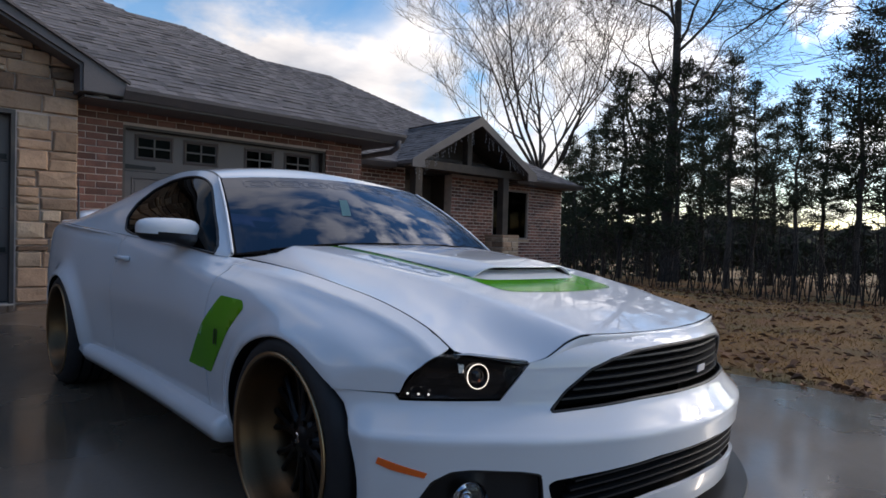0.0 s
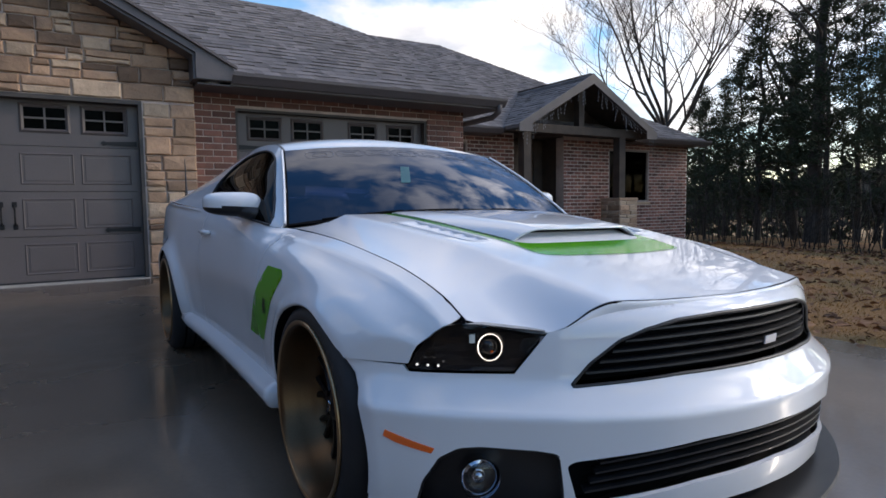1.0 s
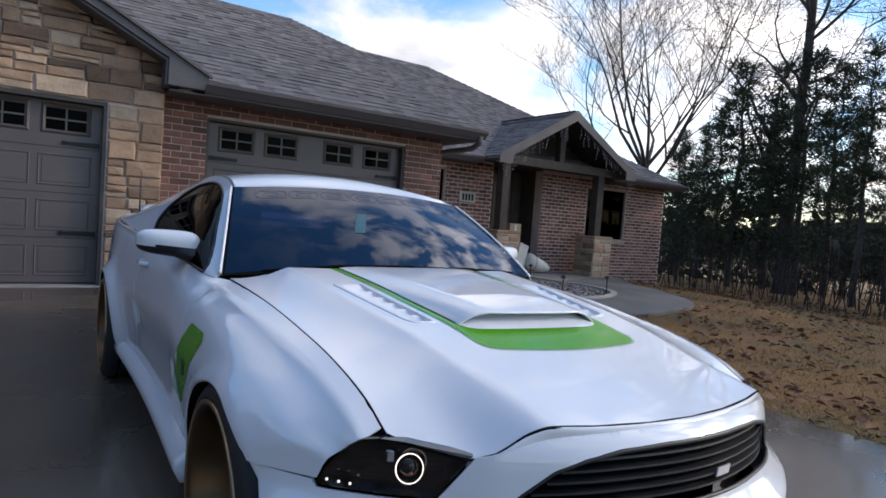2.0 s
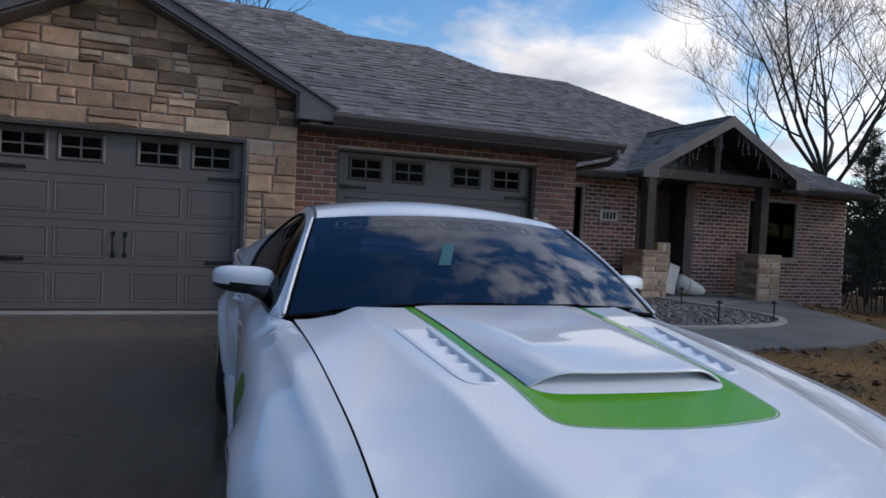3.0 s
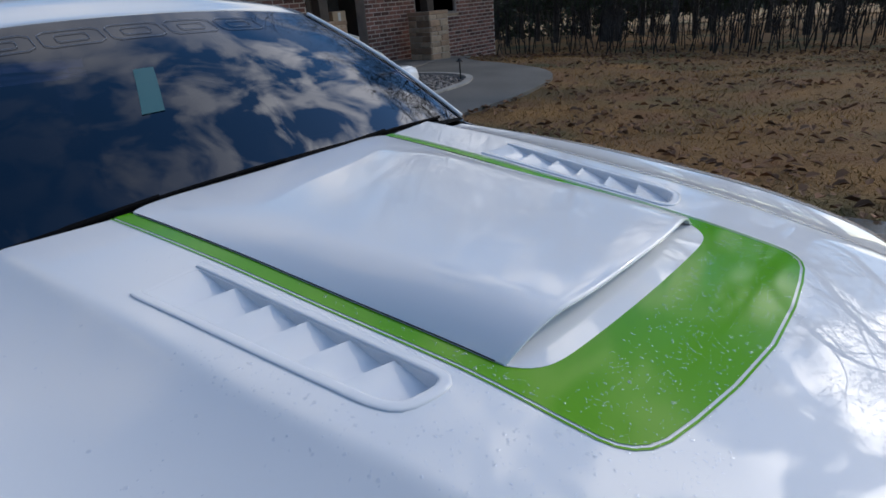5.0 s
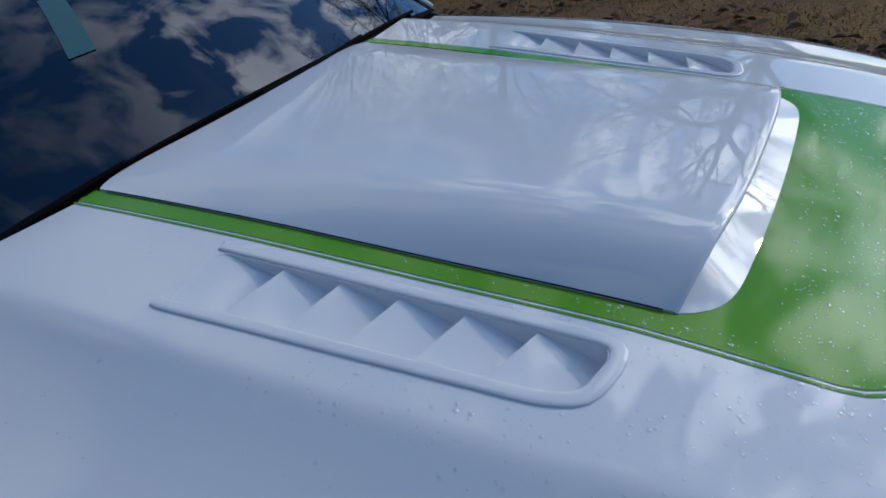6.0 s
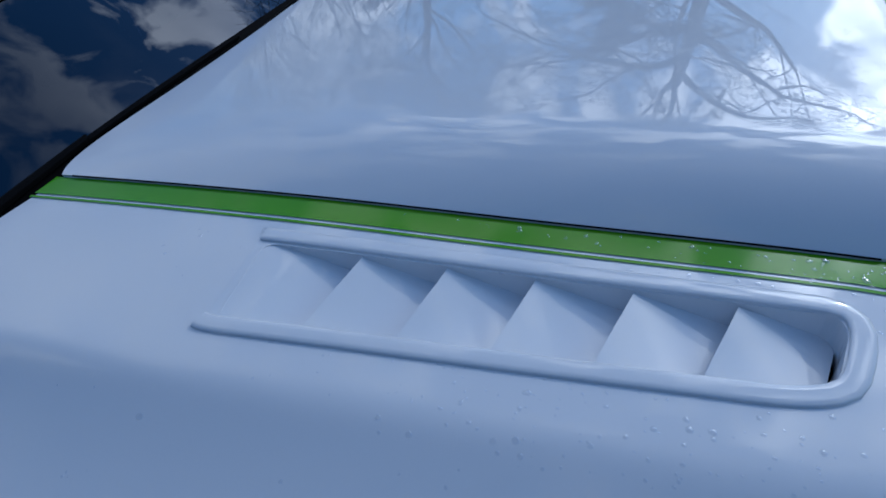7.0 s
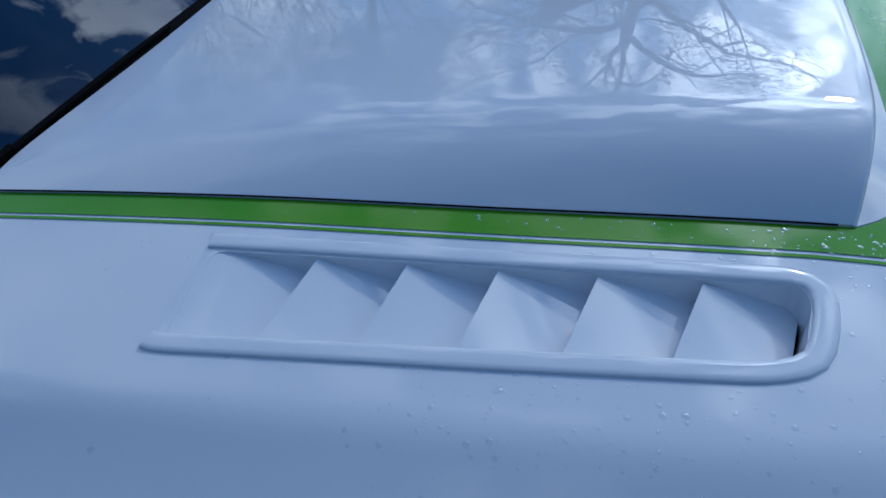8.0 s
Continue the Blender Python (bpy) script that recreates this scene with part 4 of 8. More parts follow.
for nm, sgn in (("a", 1), ("b", -1)):
    xe = PEAK_X + sgn * (gl_run + 0.03)
    ze = PEAK_Z - RAKE * (gl_run + 0.03)
    prism("trim_drip_" + nm, [(PEAK_X, PEAK_Z + 0.042), (xe, ze + 0.042), (xe, ze + 0.012), (PEAK_X, PEAK_Z + 0.012)], 5.405, 5.452, M_SHINGLEFAR, "dark shingle edge along the gable rake", "roof edge")


def gutter(name, x0, x1, y, ztop, label):
    prof = [(0.0, 0.0), (0.0, -0.115), (-0.035, -0.115), (-0.085, -0.06), (-0.11, -0.035), (-0.115, 0.0), (-0.108, 0.002), (-0.095, -0.03), (-0.03, -0.105), (-0.008, -0.105), (-0.008, 0.0)]
    bm = bmesh.new()
    a = [bm.verts.new((x0, y + p, ztop + q)) for p, q in prof]
    b = [bm.verts.new((x1, y + p, ztop + q)) for p, q in prof]
    for i in range(len(prof)):
        j = (i + 1) % len(prof)
        bm.faces.new((a[i], a[j], b[j], b[i]))
    bm.faces.new(a)
    bm.faces.new(b[::-1])
    bmesh.ops.recalc_face_normals(bm, faces=bm.faces)
    return tagged(part(name, bm, M_FASCIA), label, "gutter", kind="structure")


gutter("trim_gutter_a", 0.115, 4.0, EY + 0.02, EZ - 0.012, "taupe aluminium gutter along the garage eave")
gutter("trim_gutter_b", 4.0, PX0, MY + 0.02, MZ - 0.012, "taupe aluminium gutter beside the porch")
gutter("trim_gutter_c", PX1, 12.42, MY + 0.02, MZ - 0.012, "taupe aluminium gutter along the main eave")
for nm, dims in (("trim_fascia_a", (0.115, 3.98, EY + 0.021, EY + 0.045, 2.34, EZ - 0.03)), ("trim_fascia_b", (3.63, PX0, MY + 0.021, MY + 0.045, 2.33, MZ - 0.03)), ("trim_fascia_c", (PX1, 12.35, MY + 0.021, MY + 0.045, 2.33, MZ - 0.03)),
                 ("trim_soffit_c", (-0.24, 3.98, EY + 0.046, BR_Y + 0.03, 2.335, 2.355)), ("trim_soffit_d", (3.63, PX0, MY + 0.046, PL_Y + 0.03, 2.325, 2.345)), ("trim_soffit_e", (PX1, 12.35, MY + 0.046, PL_Y + 0.03, 2.325, 2.345)),
                 ("trim_soffit_f", (3.631, 3.98, BR_Y + 0.031, 7.9, 2.335, 2.355))):
    tagged(boxed(nm, dims, M_FASCIA, bevel=0.002), "taupe painted eave board", "trim", kind="structure")

# porch frame
prism("trim_porch_rake_a", [(PXM, PPZ + 0.03), (PX0 - 0.02, PEZ + 0.02), (PX0 - 0.02, PEZ - 0.13), (PX0 + 0.30, PEZ - 0.13), (PX0 + 0.30, PEZ + 0.04), (PXM, PPZ - 0.17)], PY - 0.03, PY, M_FASCIA, "taupe rake board of the porch gable")
prism("trim_porch_rake_b", [(PXM, PPZ + 0.03), (PX1 + 0.02, PEZ + 0.02), (PX1 + 0.02, PEZ - 0.13), (PX1 - 0.30, PEZ - 0.13), (PX1 - 0.30, PEZ + 0.04), (PXM, PPZ - 0.17)], PY - 0.03, PY, M_FASCIA, "taupe rake board of the porch gable")
prism("ceiling_porch_a", [(PX0 + 0.02, PEZ - 0.06), (PXM, PPZ - 0.06), (PXM, PPZ - 0.09), (PX0 + 0.02, PEZ - 0.09)], PY + 0.01, PL_Y + 0.02, M_BEAM, "dark boarded porch ceiling", "ceiling")
prism("ceiling_porch_b", [(PX1 - 0.02, PEZ - 0.06), (PXM, PPZ - 0.06), (PXM, PPZ - 0.09), (PX1 - 0.02, PEZ - 0.09)], PY + 0.01, PL_Y + 0.02, M_BEAM, "dark boarded porch ceiling", "ceiling")
prism("wall_porch_gable", [(PX0 + 0.1, 2.43), (PXM, PPZ - 0.1), (PX1 - 0.1, 2.43)], PL_Y + 0.03, PL_Y + 0.2, M_BEAM, "dark boarded wall inside the porch gable", "wall")
tagged(boxed("ceiling_entry", (ENT0, ENT1, PL_Y + 0.03, 9.19, 2.40, 2.425), M_BEAM, bevel=0), "ceiling of the entrance recess, coloured dark for its deep shade", "ceiling", kind="structure")
porch_frame = thing("porch_frame", "dark stained timber porch frame with posts and a king post", "porch frame")
boxed("beam", (6.00, 9.60, 7.72, 7.92, 2.37, 2.55), M_BEAM, porch_frame, bevel=0.008)
boxed("king_post", (PXM - 0.075, PXM + 0.075, 7.74, 7.90, 2.551, PPZ - 0.10), M_BEAM, porch_frame, bevel=0.006)
P1, P2 = 6.31, 9.02
for px in (P1, P2):
    boxed("post", (px - 0.095, px + 0.095, 7.725, 7.915, 1.045, 2.369), M_BEAM, porch_frame, bevel=0.008)
for px in (P1, P2):
    pier = thing("stone_pier", "square porch pier of cream ledge stone under a timber post", "stone pier", "porch piers", at=(0, 0, 0))
    g0 = ground_z(px, 7.8)
    boxed("core", (px - 0.27, px + 0.27, 7.55, 8.09, g0 - 0.05, 0.98), M_MORTAR, pier, bevel=0)
    boxed("cap", (px - 0.292, px + 0.292, 7.528, 8.112, 0.98, 1.044), M_STONE_A, pier, "flat stone cap", bevel=0.012)
    rp = random.Random(int(px * 100))
    z = g0 + 0.005
    while z < 0.96:
        h = min(rp.uniform(0.07, 0.13), 0.978 - z)
        if h < 0.03:
            break
        for face in range(4):
            a = -0.275
            while a < 0.27:
                w = rp.uniform(0.14, 0.34)
                if 0.275 - a - w < 0.10:
                    w = 0.275 - a
                poly = [(a + 0.004, z + 0.004), (a + w - 0.004, z + 0.004), (a + w - 0.004, z + h - 0.004), (a + 0.004, z + h - 0.004)]
                st = stone_piece(poly, 0, rp.uniform(0.012, 0.03), rp, rp.choices((M_STONE_A, M_STONE_C), (1, 3))[0], pier)
                c = st.location.copy()
                ang = face * math.pi / 2
                st.rotation_euler = (0, 0, ang)
                off = Vector((c.x, -0.27, 0))
                st.location = (px + off.x * math.cos(ang) - off.y * math.sin(ang), 7.82 + off.x * math.sin(ang) + off.y * math.cos(ang), c.z)
                a += w
        z += h


# ---- garage doors, windows, small house things ----
def ring_frame(bm, x0, x1, z0, z1, w, y0, y1):
    """A rectangular moulding with a sloped face."""
    o = [(x0, z0), (x1, z0), (x1, z1), (x0, z1)]
    i = [(x0 + w, z0 + w), (x1 - w, z0 + w), (x1 - w, z1 - w), (x0 + w, z1 - w)]
    m = [((a[0] + b[0]) / 2, (a[1] + b[1]) / 2) for a, b in zip(o, i)]
    vo = [bm.verts.new((x, y1, z)) for x, z in o]
    vm = [bm.verts.new((x, y0, z)) for x, z in m]
    vi = [bm.verts.new((x, y1, z)) for x, z in i]
    for k in range(4):
        j = (k + 1) % 4
        bm.faces.new((vo[k], vo[j], vm[j], vm[k]))
        bm.faces.new((vm[k], vm[j], vi[j], vi[k]))


def garage_door(name, x0, x1, z0, z1, y, label):
    """A carriage-style sectional door: four sections, panels, a row of lights, straps and pulls."""
    door = thing(name, label, "garage door", "garage doors")
    w, h = x1 - x0, (z1 - z0) / 4
    cols = [x0 + w * f for f in (0.133, 0.346, 0.647, 0.868)]
    pw = 0.098 * w
    lights = [(c - 0.185, c + 0.185, z0 + 3 * h + 0.178, z0 + 3 * h + 0.402) for c in cols]
    for k in range(4):
        holes = [[(a, c), (b, c), (b, d), (a, d)] for a, b, c, d in lights] if k == 3 else []
        out = [(x0, z0 + k * h + 0.003), (x1, z0 + k * h + 0.003), (x1, z0 + (k + 1) * h - 0.003), (x0, z0 + (k + 1) * h - 0.003)]
        bm = sheet(out, holes, lambda a, b: (a, y, b), 0.35)
        ext = bmesh.ops.extrude_edge_only(bm, edges=[e for e in bm.edges if e.is_boundary])
        for v in ext["geom"]:
            if isinstance(v, bmesh.types.BMVert):
                v.co.y += 0.045
        bmesh.ops.recalc_face_normals(bm, faces=bm.faces)
        sec = part("door_section", bm, M_DOORPAINT, door)
        if k < 3:
            for c in cols:
                bm = bmesh.new()
                ring_frame(bm, c - pw, c + pw, z0 + k * h + 0.072, z0 + (k + 1) * h - 0.072, 0.022, y - 0.007, y + 0.001)
                box(bm, c - pw + 0.04, c + pw - 0.04, y - 0.005, y + 0.001, z0 + k * h + 0.112, z0 + (k + 1) * h - 0.112, 0.003, 1)
                part("raised_panel", bm, M_DOORPAINT, sec)
    # near-black sheet behind the panes, in place of the unlit garage
    boxed("garage_shade_panel", (x0, x1, y + 0.30, y + 0.32, z0, z1), M_INSIDE, door, bevel=0)
    for a, b, c, d in lights:
        bm = bmesh.new()
        ring_frame(bm, a - 0.045, b + 0.045, c - 0.045, min(d + 0.045, z1 - 0.004), 0.047, y - 0.016, y + 0.001)
        box(bm, (a + b) / 2 - 0.009, (a + b) / 2 + 0.009, y - 0.008, y + 0.012, c, d)
        box(bm, a, b, y - 0.0075, y + 0.0115, (c + d) / 2 - 0.009, (c + d) / 2 + 0.009)
        fr_ = part("window_frame", bm, M_DOORPAINT, door)
        mx, mz = (a + b) / 2, (c + d) / 2
        for p0, p1 in ((a, mx - 0.009), (mx + 0.009, b)):
            for q0, q1 in ((c, mz - 0.009), (mz + 0.009, d)):
                boxed("pane", (p0, p1, y + 0.004, y + 0.008, q0, q1), M_HOUSEGLASS, fr_, bevel=0)
    for zz in (z0 + 3 * h - 0.01 + 0.06, z0 + h + 0.05):
        for sgn, xe in ((1, x0 + 0.02), (-1, x1 - 0.02)):
            bm = bmesh.new()
            pts = [(0, -0.028), (0.30, -0.016), (0.33, -0.026), (0.355, 0), (0.33, 0.026), (0.30, 0.016), (0, 0.028)]
            f = [bm.verts.new((xe + sgn * p, y - 0.014, zz + q)) for p, q in pts]
            b_ = [bm.verts.new((xe + sgn * p, y - 0.001, zz + q)) for p, q in pts]
            bm.faces.new(f)
            for i in range(len(f)):
                j = (i + 1) % len(f)
                bm.faces.new((f[i], b_[i], b_[j], f[j]))
            bmesh.ops.recalc_face_normals(bm, faces=bm.faces)
            part("strap_hinge", bm, M_IRON, door, "black iron strap hinge")
    mid = (x0 + x1) / 2
    for s in (-0.058, 0.058):
        bm = bmesh.new()
        zc = z0 + 0.70
        tube(bm, [(mid + s, y - 0.004, zc - 0.10), (mid + s, y - 0.04, zc - 0.07), (mid + s, y - 0.045, zc), (mid + s, y - 0.04, zc + 0.07), (mid + s, y - 0.004, zc + 0.10)], [0.012, 0.009, 0.009, 0.009, 0.012], 8)
        for q in (-0.115, 0.115):
            box(bm, mid + s - 0.022, mid + s + 0.022, y - 0.007, y, zc + q - 0.028, zc + q + 0.028, 0.006, 2)
        part("pull_handle", bm, M_IRON, door, "black iron pull handle")
    boxed("bottom_seal", (x0, x1, y - 0.004, y + 0.04, z0 - 0.018, z0 + 0.001), M_RUBBER, door, bevel=0.003)
    return door


garage_door("garage_door", LD0 + 0.035, LD1 - 0.035, FLOOR + 0.02, LDT - 0.03, 5.91, "taupe carriage-style garage door with black straps under stone")
garage_door("garage_door", GD0 + 0.035, GD1 - 0.035, FLOOR + 0.02, GDT - 0.03, 6.135, "taupe carriage-style garage door with black straps in brick")
for nm, a, b, t, y0, y1 in (("trim_jamb_a", LD0, LD1, LDT, 5.75, 5.98), ("trim_jamb_b", GD0, GD1, GDT, 6.005, 6.2)):
    bm = bmesh.new()
    box(bm, a, a + 0.035, y0 + 0.03, y1, FLOOR, t - 0.03)
    box(bm, b - 0.035, b, y0 + 0.03, y1, FLOOR, t - 0.03)
    box(bm, a, b, y0 + 0.025, y1, t - 0.03, t + 0.012)
    tagged(part(nm, bm, M_JAMB), "dark taupe trim round the garage door opening", "door trim", kind="structure")
tagged(boxed("floor_sill", (LD0, LD1, 5.70, 6.1, FLOOR - 0.05, FLOOR + 0.004), M_EDGE, bevel=0.004), "pale concrete sill under the garage door", "sill", kind="structure")
tagged(boxed("floor_sill_b", (GD0, GD1, 5.90, 6.3, FLOOR - 0.05, FLOOR + 0.004), M_EDGE, bevel=0.004), "pale concrete sill under the garage door", "sill", kind="structure")


def house_window(name, hole, y, label):
    a, b, c, d = hole
    win = tagged(new(name), label, "window", kind="structure")
    bm = bmesh.new()
    t = 0.045
    for dims in ((a, a + t, y + 0.02, y + 0.12, c, d), (b - t, b, y + 0.02, y + 0.12, c, d), (a + t, b - t, y + 0.02, y + 0.12, d - t, d), (a + t, b - t, y + 0.02, y + 0.12, c, c + t)):
        box(bm, *dims, bevel=0.006, seg=1)
    part("window_frame", bm, M_FRAME, win, "tan window frame")
    boxed("window_sill", (a - 0.03, b + 0.03, y - 0.02, y + 0.10, c - 0.05, c - 0.001), M_STONE_C, win, "pale stone sill", bevel=0.006)
    boxed("pane", (a + t, b - t, y + 0.07, y + 0.078, c + t, d - t), M_HOUSEGLASS, win, bevel=0)
    return win


house_window("window_1", W1, PL_Y, "tall dark window with a tan frame in brick")
house_window("window_2", WS, PL_Y, "dark window with a tan frame beside the garage")
fd = tagged(new("door_1"), "dark front door deep in the entrance recess", "door", kind="structure")
leaf = boxed("door_leaf", (6.68, 7.62, 9.12, 9.165, FLOOR + 0.03, 2.25), M_DOORWOOD, fd, "brown stained wooden door", bevel=0.006)
for px0, px1 in ((6.78, 7.11), (7.19, 7.52)):
    for pz0, pz1 in ((0.36, 1.02), (1.14, 2.08)):
        bm = bmesh.new()
        ring_frame(bm, px0, px1, pz0, pz1, 0.035, 9.106, 9.121)
        box(bm, px0 + 0.06, px1 - 0.06, 9.110, 9.121, pz0 + 0.06, pz1 - 0.06, 0.004, 1)
        part("door_panel", bm, M_DOORWOOD, leaf)
# wide frames in the same dark colour, filling the recess back with shade
for f0, f1 in ((6.52, 6.679), (7.621, 7.88)):
    boxed("door_frame", (f0, f1, 9.10, 9.198, FLOOR + 0.02, 2.38), M_BEAM, fd, bevel=0.004)
boxed("door_head", (6.68, 7.62, 9.10, 9.198, 2.252, 2.38), M_BEAM, fd, bevel=0.004)
bm = bmesh.new()
bmesh.ops.create_uvsphere(bm, u_segments=10, v_segments=6, radius=0.035, matrix=Matrix.Translation((6.76, 9.08, 1.1)))
part("door_knob", bm, M_CHROME, fd, smooth=True)

# the number plate: plain bars stand for its figures
sign = thing("house_number_sign", "cream house number sign with black figures on brick", "sign")
SX, SZ = 5.87, 1.655
boxed("sign_board", (SX - 0.20, SX + 0.20, PL_Y - 0.020, PL_Y + 0.001, SZ - 0.105, SZ + 0.105), M_PLATE, sign, bevel=0.006)
for k in range(4):
    cx = SX - 0.115 + k * 0.076
    bm = bmesh.new()
    box(bm, cx - 0.026, cx + 0.026, PL_Y - 0.026, PL_Y - 0.0205, SZ - 0.065, SZ + 0.065, 0.003, 1)
    part("figure_bar", bm, M_INK, sign)

# downspout elbow at the garage corner and its pipe on the side wall
spout = thing("downspout", "taupe downspout with an elbow under the garage gutter", "downspout")
bm = bmesh.new()
tube(bm, [(3.90, 5.44, 2.40), (3.90, 5.46, 2.30), (3.88, 5.60, 2.23), (3.80, 6.10, 2.20), (3.71, 6.85, 2.16), (3.69, 6.95, 2.05)], 0.042, 8)
part("elbow", bm, M_FASCIA, spout, "taupe elbow", smooth=True)
bm = bmesh.new()
tube(bm, [(3.69, 6.95, 2.06), (3.69, 6.95, 0.30), (3.74, 6.88, 0.22)], 0.038, 8)
part("pipe", bm, M_FASCIA, spout, smooth=True)

# soffit spotlight under the boxed return
lamp = thing("soffit_light", "round recessed soffit light, off, under the eave", "soffit light")
bm = bmesh.new()
bmesh.ops.create_cone(bm, cap_ends=True, segments=24, radius1=0.085, radius2=0.075, depth=0.03, matrix=Matrix.Translation((-0.06, 5.63, 2.366)))
part("trim_ring", bm, M_WHITE, lamp)
bm = bmesh.new()
bmesh.ops.create_cone(bm, cap_ends=True, segments=20, radius1=0.055, radius2=0.06, depth=0.012, matrix=Matrix.Translation((-0.06, 5.63, 2.347)))
part("diffuser", bm, M_PLATE, lamp)

# keypad by the garage door
kp = thing("door_keypad", "small white keypad box on the garage door jamb", "keypad")
boxed("housing", (2.985, 3.055, 5.975, 6.0, 1.42, 1.56), M_WHITE, kp, bevel=0.006)
boxed("cover", (2.99, 3.05, 5.968, 5.9745, 1.46, 1.555), M_FASCIA, kp, bevel=0.004)

# things left on the porch
carton = thing("cardboard_box", "tan cardboard carton on the porch behind a pier", "box")
boxed("carton_body", (6.72, 7.02, 8.0, 8.3, FLOOR + 0.03, 1.19), M_CARD, carton, bevel=0.006)
boxed("tape_strip", (6.84, 6.90, 7.996, 7.9995, FLOOR + 0.05, 1.17), M_WRAP, carton, bevel=0)
board = thing("leaning_board", "pale flat panel leaning against the stone pier", "panel")
bm = bmesh.new()
box(bm, -0.16, 0.16, -0.025, 0.025, 0, 0.56, 0.012)
bmesh.ops.transform(bm, matrix=Matrix.Translation((6.84, 7.78, FLOOR + 0.06)) @ pose(0, 0, 0, 0, 14, 14), verts=bm.verts)
part("panel_sheet", bm, M_WRAP, board)
bundle = thing("wrapped_bundle", "long wrapped bundle lying on the porch slab", "bundle")
bm = bmesh.new()
tube(bm, [(7.08, 7.86, 0.42), (7.16, 7.85, 0.42), (7.35, 7.83, 0.37), (7.58, 7.80, 0.31), (7.68, 7.79, 0.285)], [0.11, 0.19, 0.155, 0.105, 0.05], 12)
part("wrapping", bm, M_WRAP, bundle, smooth=True)
bm = bmesh.new()
tube(bm, [(7.24, 7.845, 0.398), (7.27, 7.842, 0.392)], 0.180, 12)
part("strap", bm, M_CARD, bundle)

# path lights in the gravel
pl0 = None
for (px, py) in ((6.25, 6.75), (5.45, 5.10), (6.45, 5.10)):
    if pl0 is None:
        pl0 = thing("path_light", "small black stake light standing in the gravel", "path light", "path lights")
        bm = bmesh.new()
        tube(bm, [(0, 0, -0.05), (0, 0, 0.24)], 0.010, 8)
        part("stake", bm, M_IRON, pl0)
        bm = bmesh.new()
        bmesh.ops.create_cone(bm, cap_ends=True, segments=14, radius1=0.055, radius2=0.015, depth=0.045, matrix=Matrix.Translation((0, 0, 0.26)))
        part("hood", bm, M_IRON, pl0)
        pl0.location = (px, py, ground_z(px, py))
    else:
        copy_thing(pl0, pose(px, py, ground_z(px, py)))

# icicle string lights along the porch rakes, off
rs = random.Random(8)
lights_ = thing("icicle_lights", "unlit icicle string lights hanging in the porch gable", "string lights")
bm, bb = bmesh.new(), bmesh.new()
for sgn in (-1, 1):
    line = []
    for k in range(31):
        u = 0.10 + 0.88 * k / 30
        x = PXM + sgn * u * (PXM - PX0)
        z = PPZ - 0.16 - u * (PPZ - PEZ) + rs.uniform(-0.015, 0.01)
        line.append((x, PY + 0.03, z))
        n = rs.choice((0, 1, 2, 4, 3, 0, 2))
        p = Vector((x, PY + 0.03, z))
        pts = [p.copy()]
        for q in range(n):
            p = p + Vector((rs.uniform(-0.018, 0.018), rs.uniform(-0.01, 0.01), -0.075))
            pts.append(p.copy())
            bmesh.ops.create_cone(bb, cap_ends=True, segments=5, radius1=0.005, radius2=0.008, depth=0.030, matrix=Matrix.Translation(p + Vector((0.01, 0, 0))))
        if n:
            tube(bm, pts, 0.0020, 4, cap=False)
    tube(bm, line, 0.003, 5)
part("wire", bm, M_TWINE, lights_, "thin pale wires")
tagged(part("bulb", bb, M_TWINE, lights_, "tiny clear bulbs"), kind="stuff")


# ---- the car: a white coupe, nose towards -Y, front axle at the origin ----
car = thing("sports_car", "white sports coupe with green stripes and deep bronze wheels", "car")

ZC = [(-0.95, 0.64), (-0.86, 0.705), (-0.80, 0.724), (-0.60, 0.768), (-0.40, 0.805), (-0.17, 0.848), (0.10, 0.882), (0.33, 0.910), (0.62, 0.936), (0.80, 0.945)]
ZE = [(-0.95, 0.47), (-0.80, 0.55), (-0.65, 0.622), (-0.52, 0.680), (-0.41, 0.735), (-0.22, 0.787), (0.0, 0.822), (0.22, 0.850), (0.45, 0.870), (0.70, 0.885), (0.80, 0.888)]
EDGE = [(-0.95, 0.700), (-0.55, 0.7065), (-0.30, 0.7155), (0.1, 0.7285), (0.4, 0.7395), (0.66, 0.7520), (0.8, 0.757)]


CREASE = [(-0.95, 0.42), (-0.2, 0.472), (-0.08, 0.490), (0.15, 0.513), (0.4, 0.534), (0.8, 0.552)]


def hood_z(x, y):
    """The hood's skin: a raised centre that breaks along a crease down to the fenders."""
    x = abs(x)
    edge = spl(EDGE, y)
    a = x / edge
    soft = 0.12 * a * a + 0.68 * ss(0.57, 0.86, a) + 0.20 * ss(0.80, 1.04, a)
    xc = spl(CREASE, y)
    d = x - xc
    d = d if d > 0.008 else (0.0 if d < -0.008 else (d + 0.008)**2 / 0.032)
    u = min(d / (edge - xc), 1.0)
    w0 = 0.12 * min(a, xc / edge)**2
    hard = w0 + (1 - w0) * (1 - (1 - u)**1.9)
    k = ss(-0.58, -0.28, y)
    c, e = spl(ZC, y), spl(ZE, y)
    return c - (c - e) * (soft * (1 - k) + hard * k)


def mirrored(poly):
    return [(-x, y) for x, y in poly][::-1]


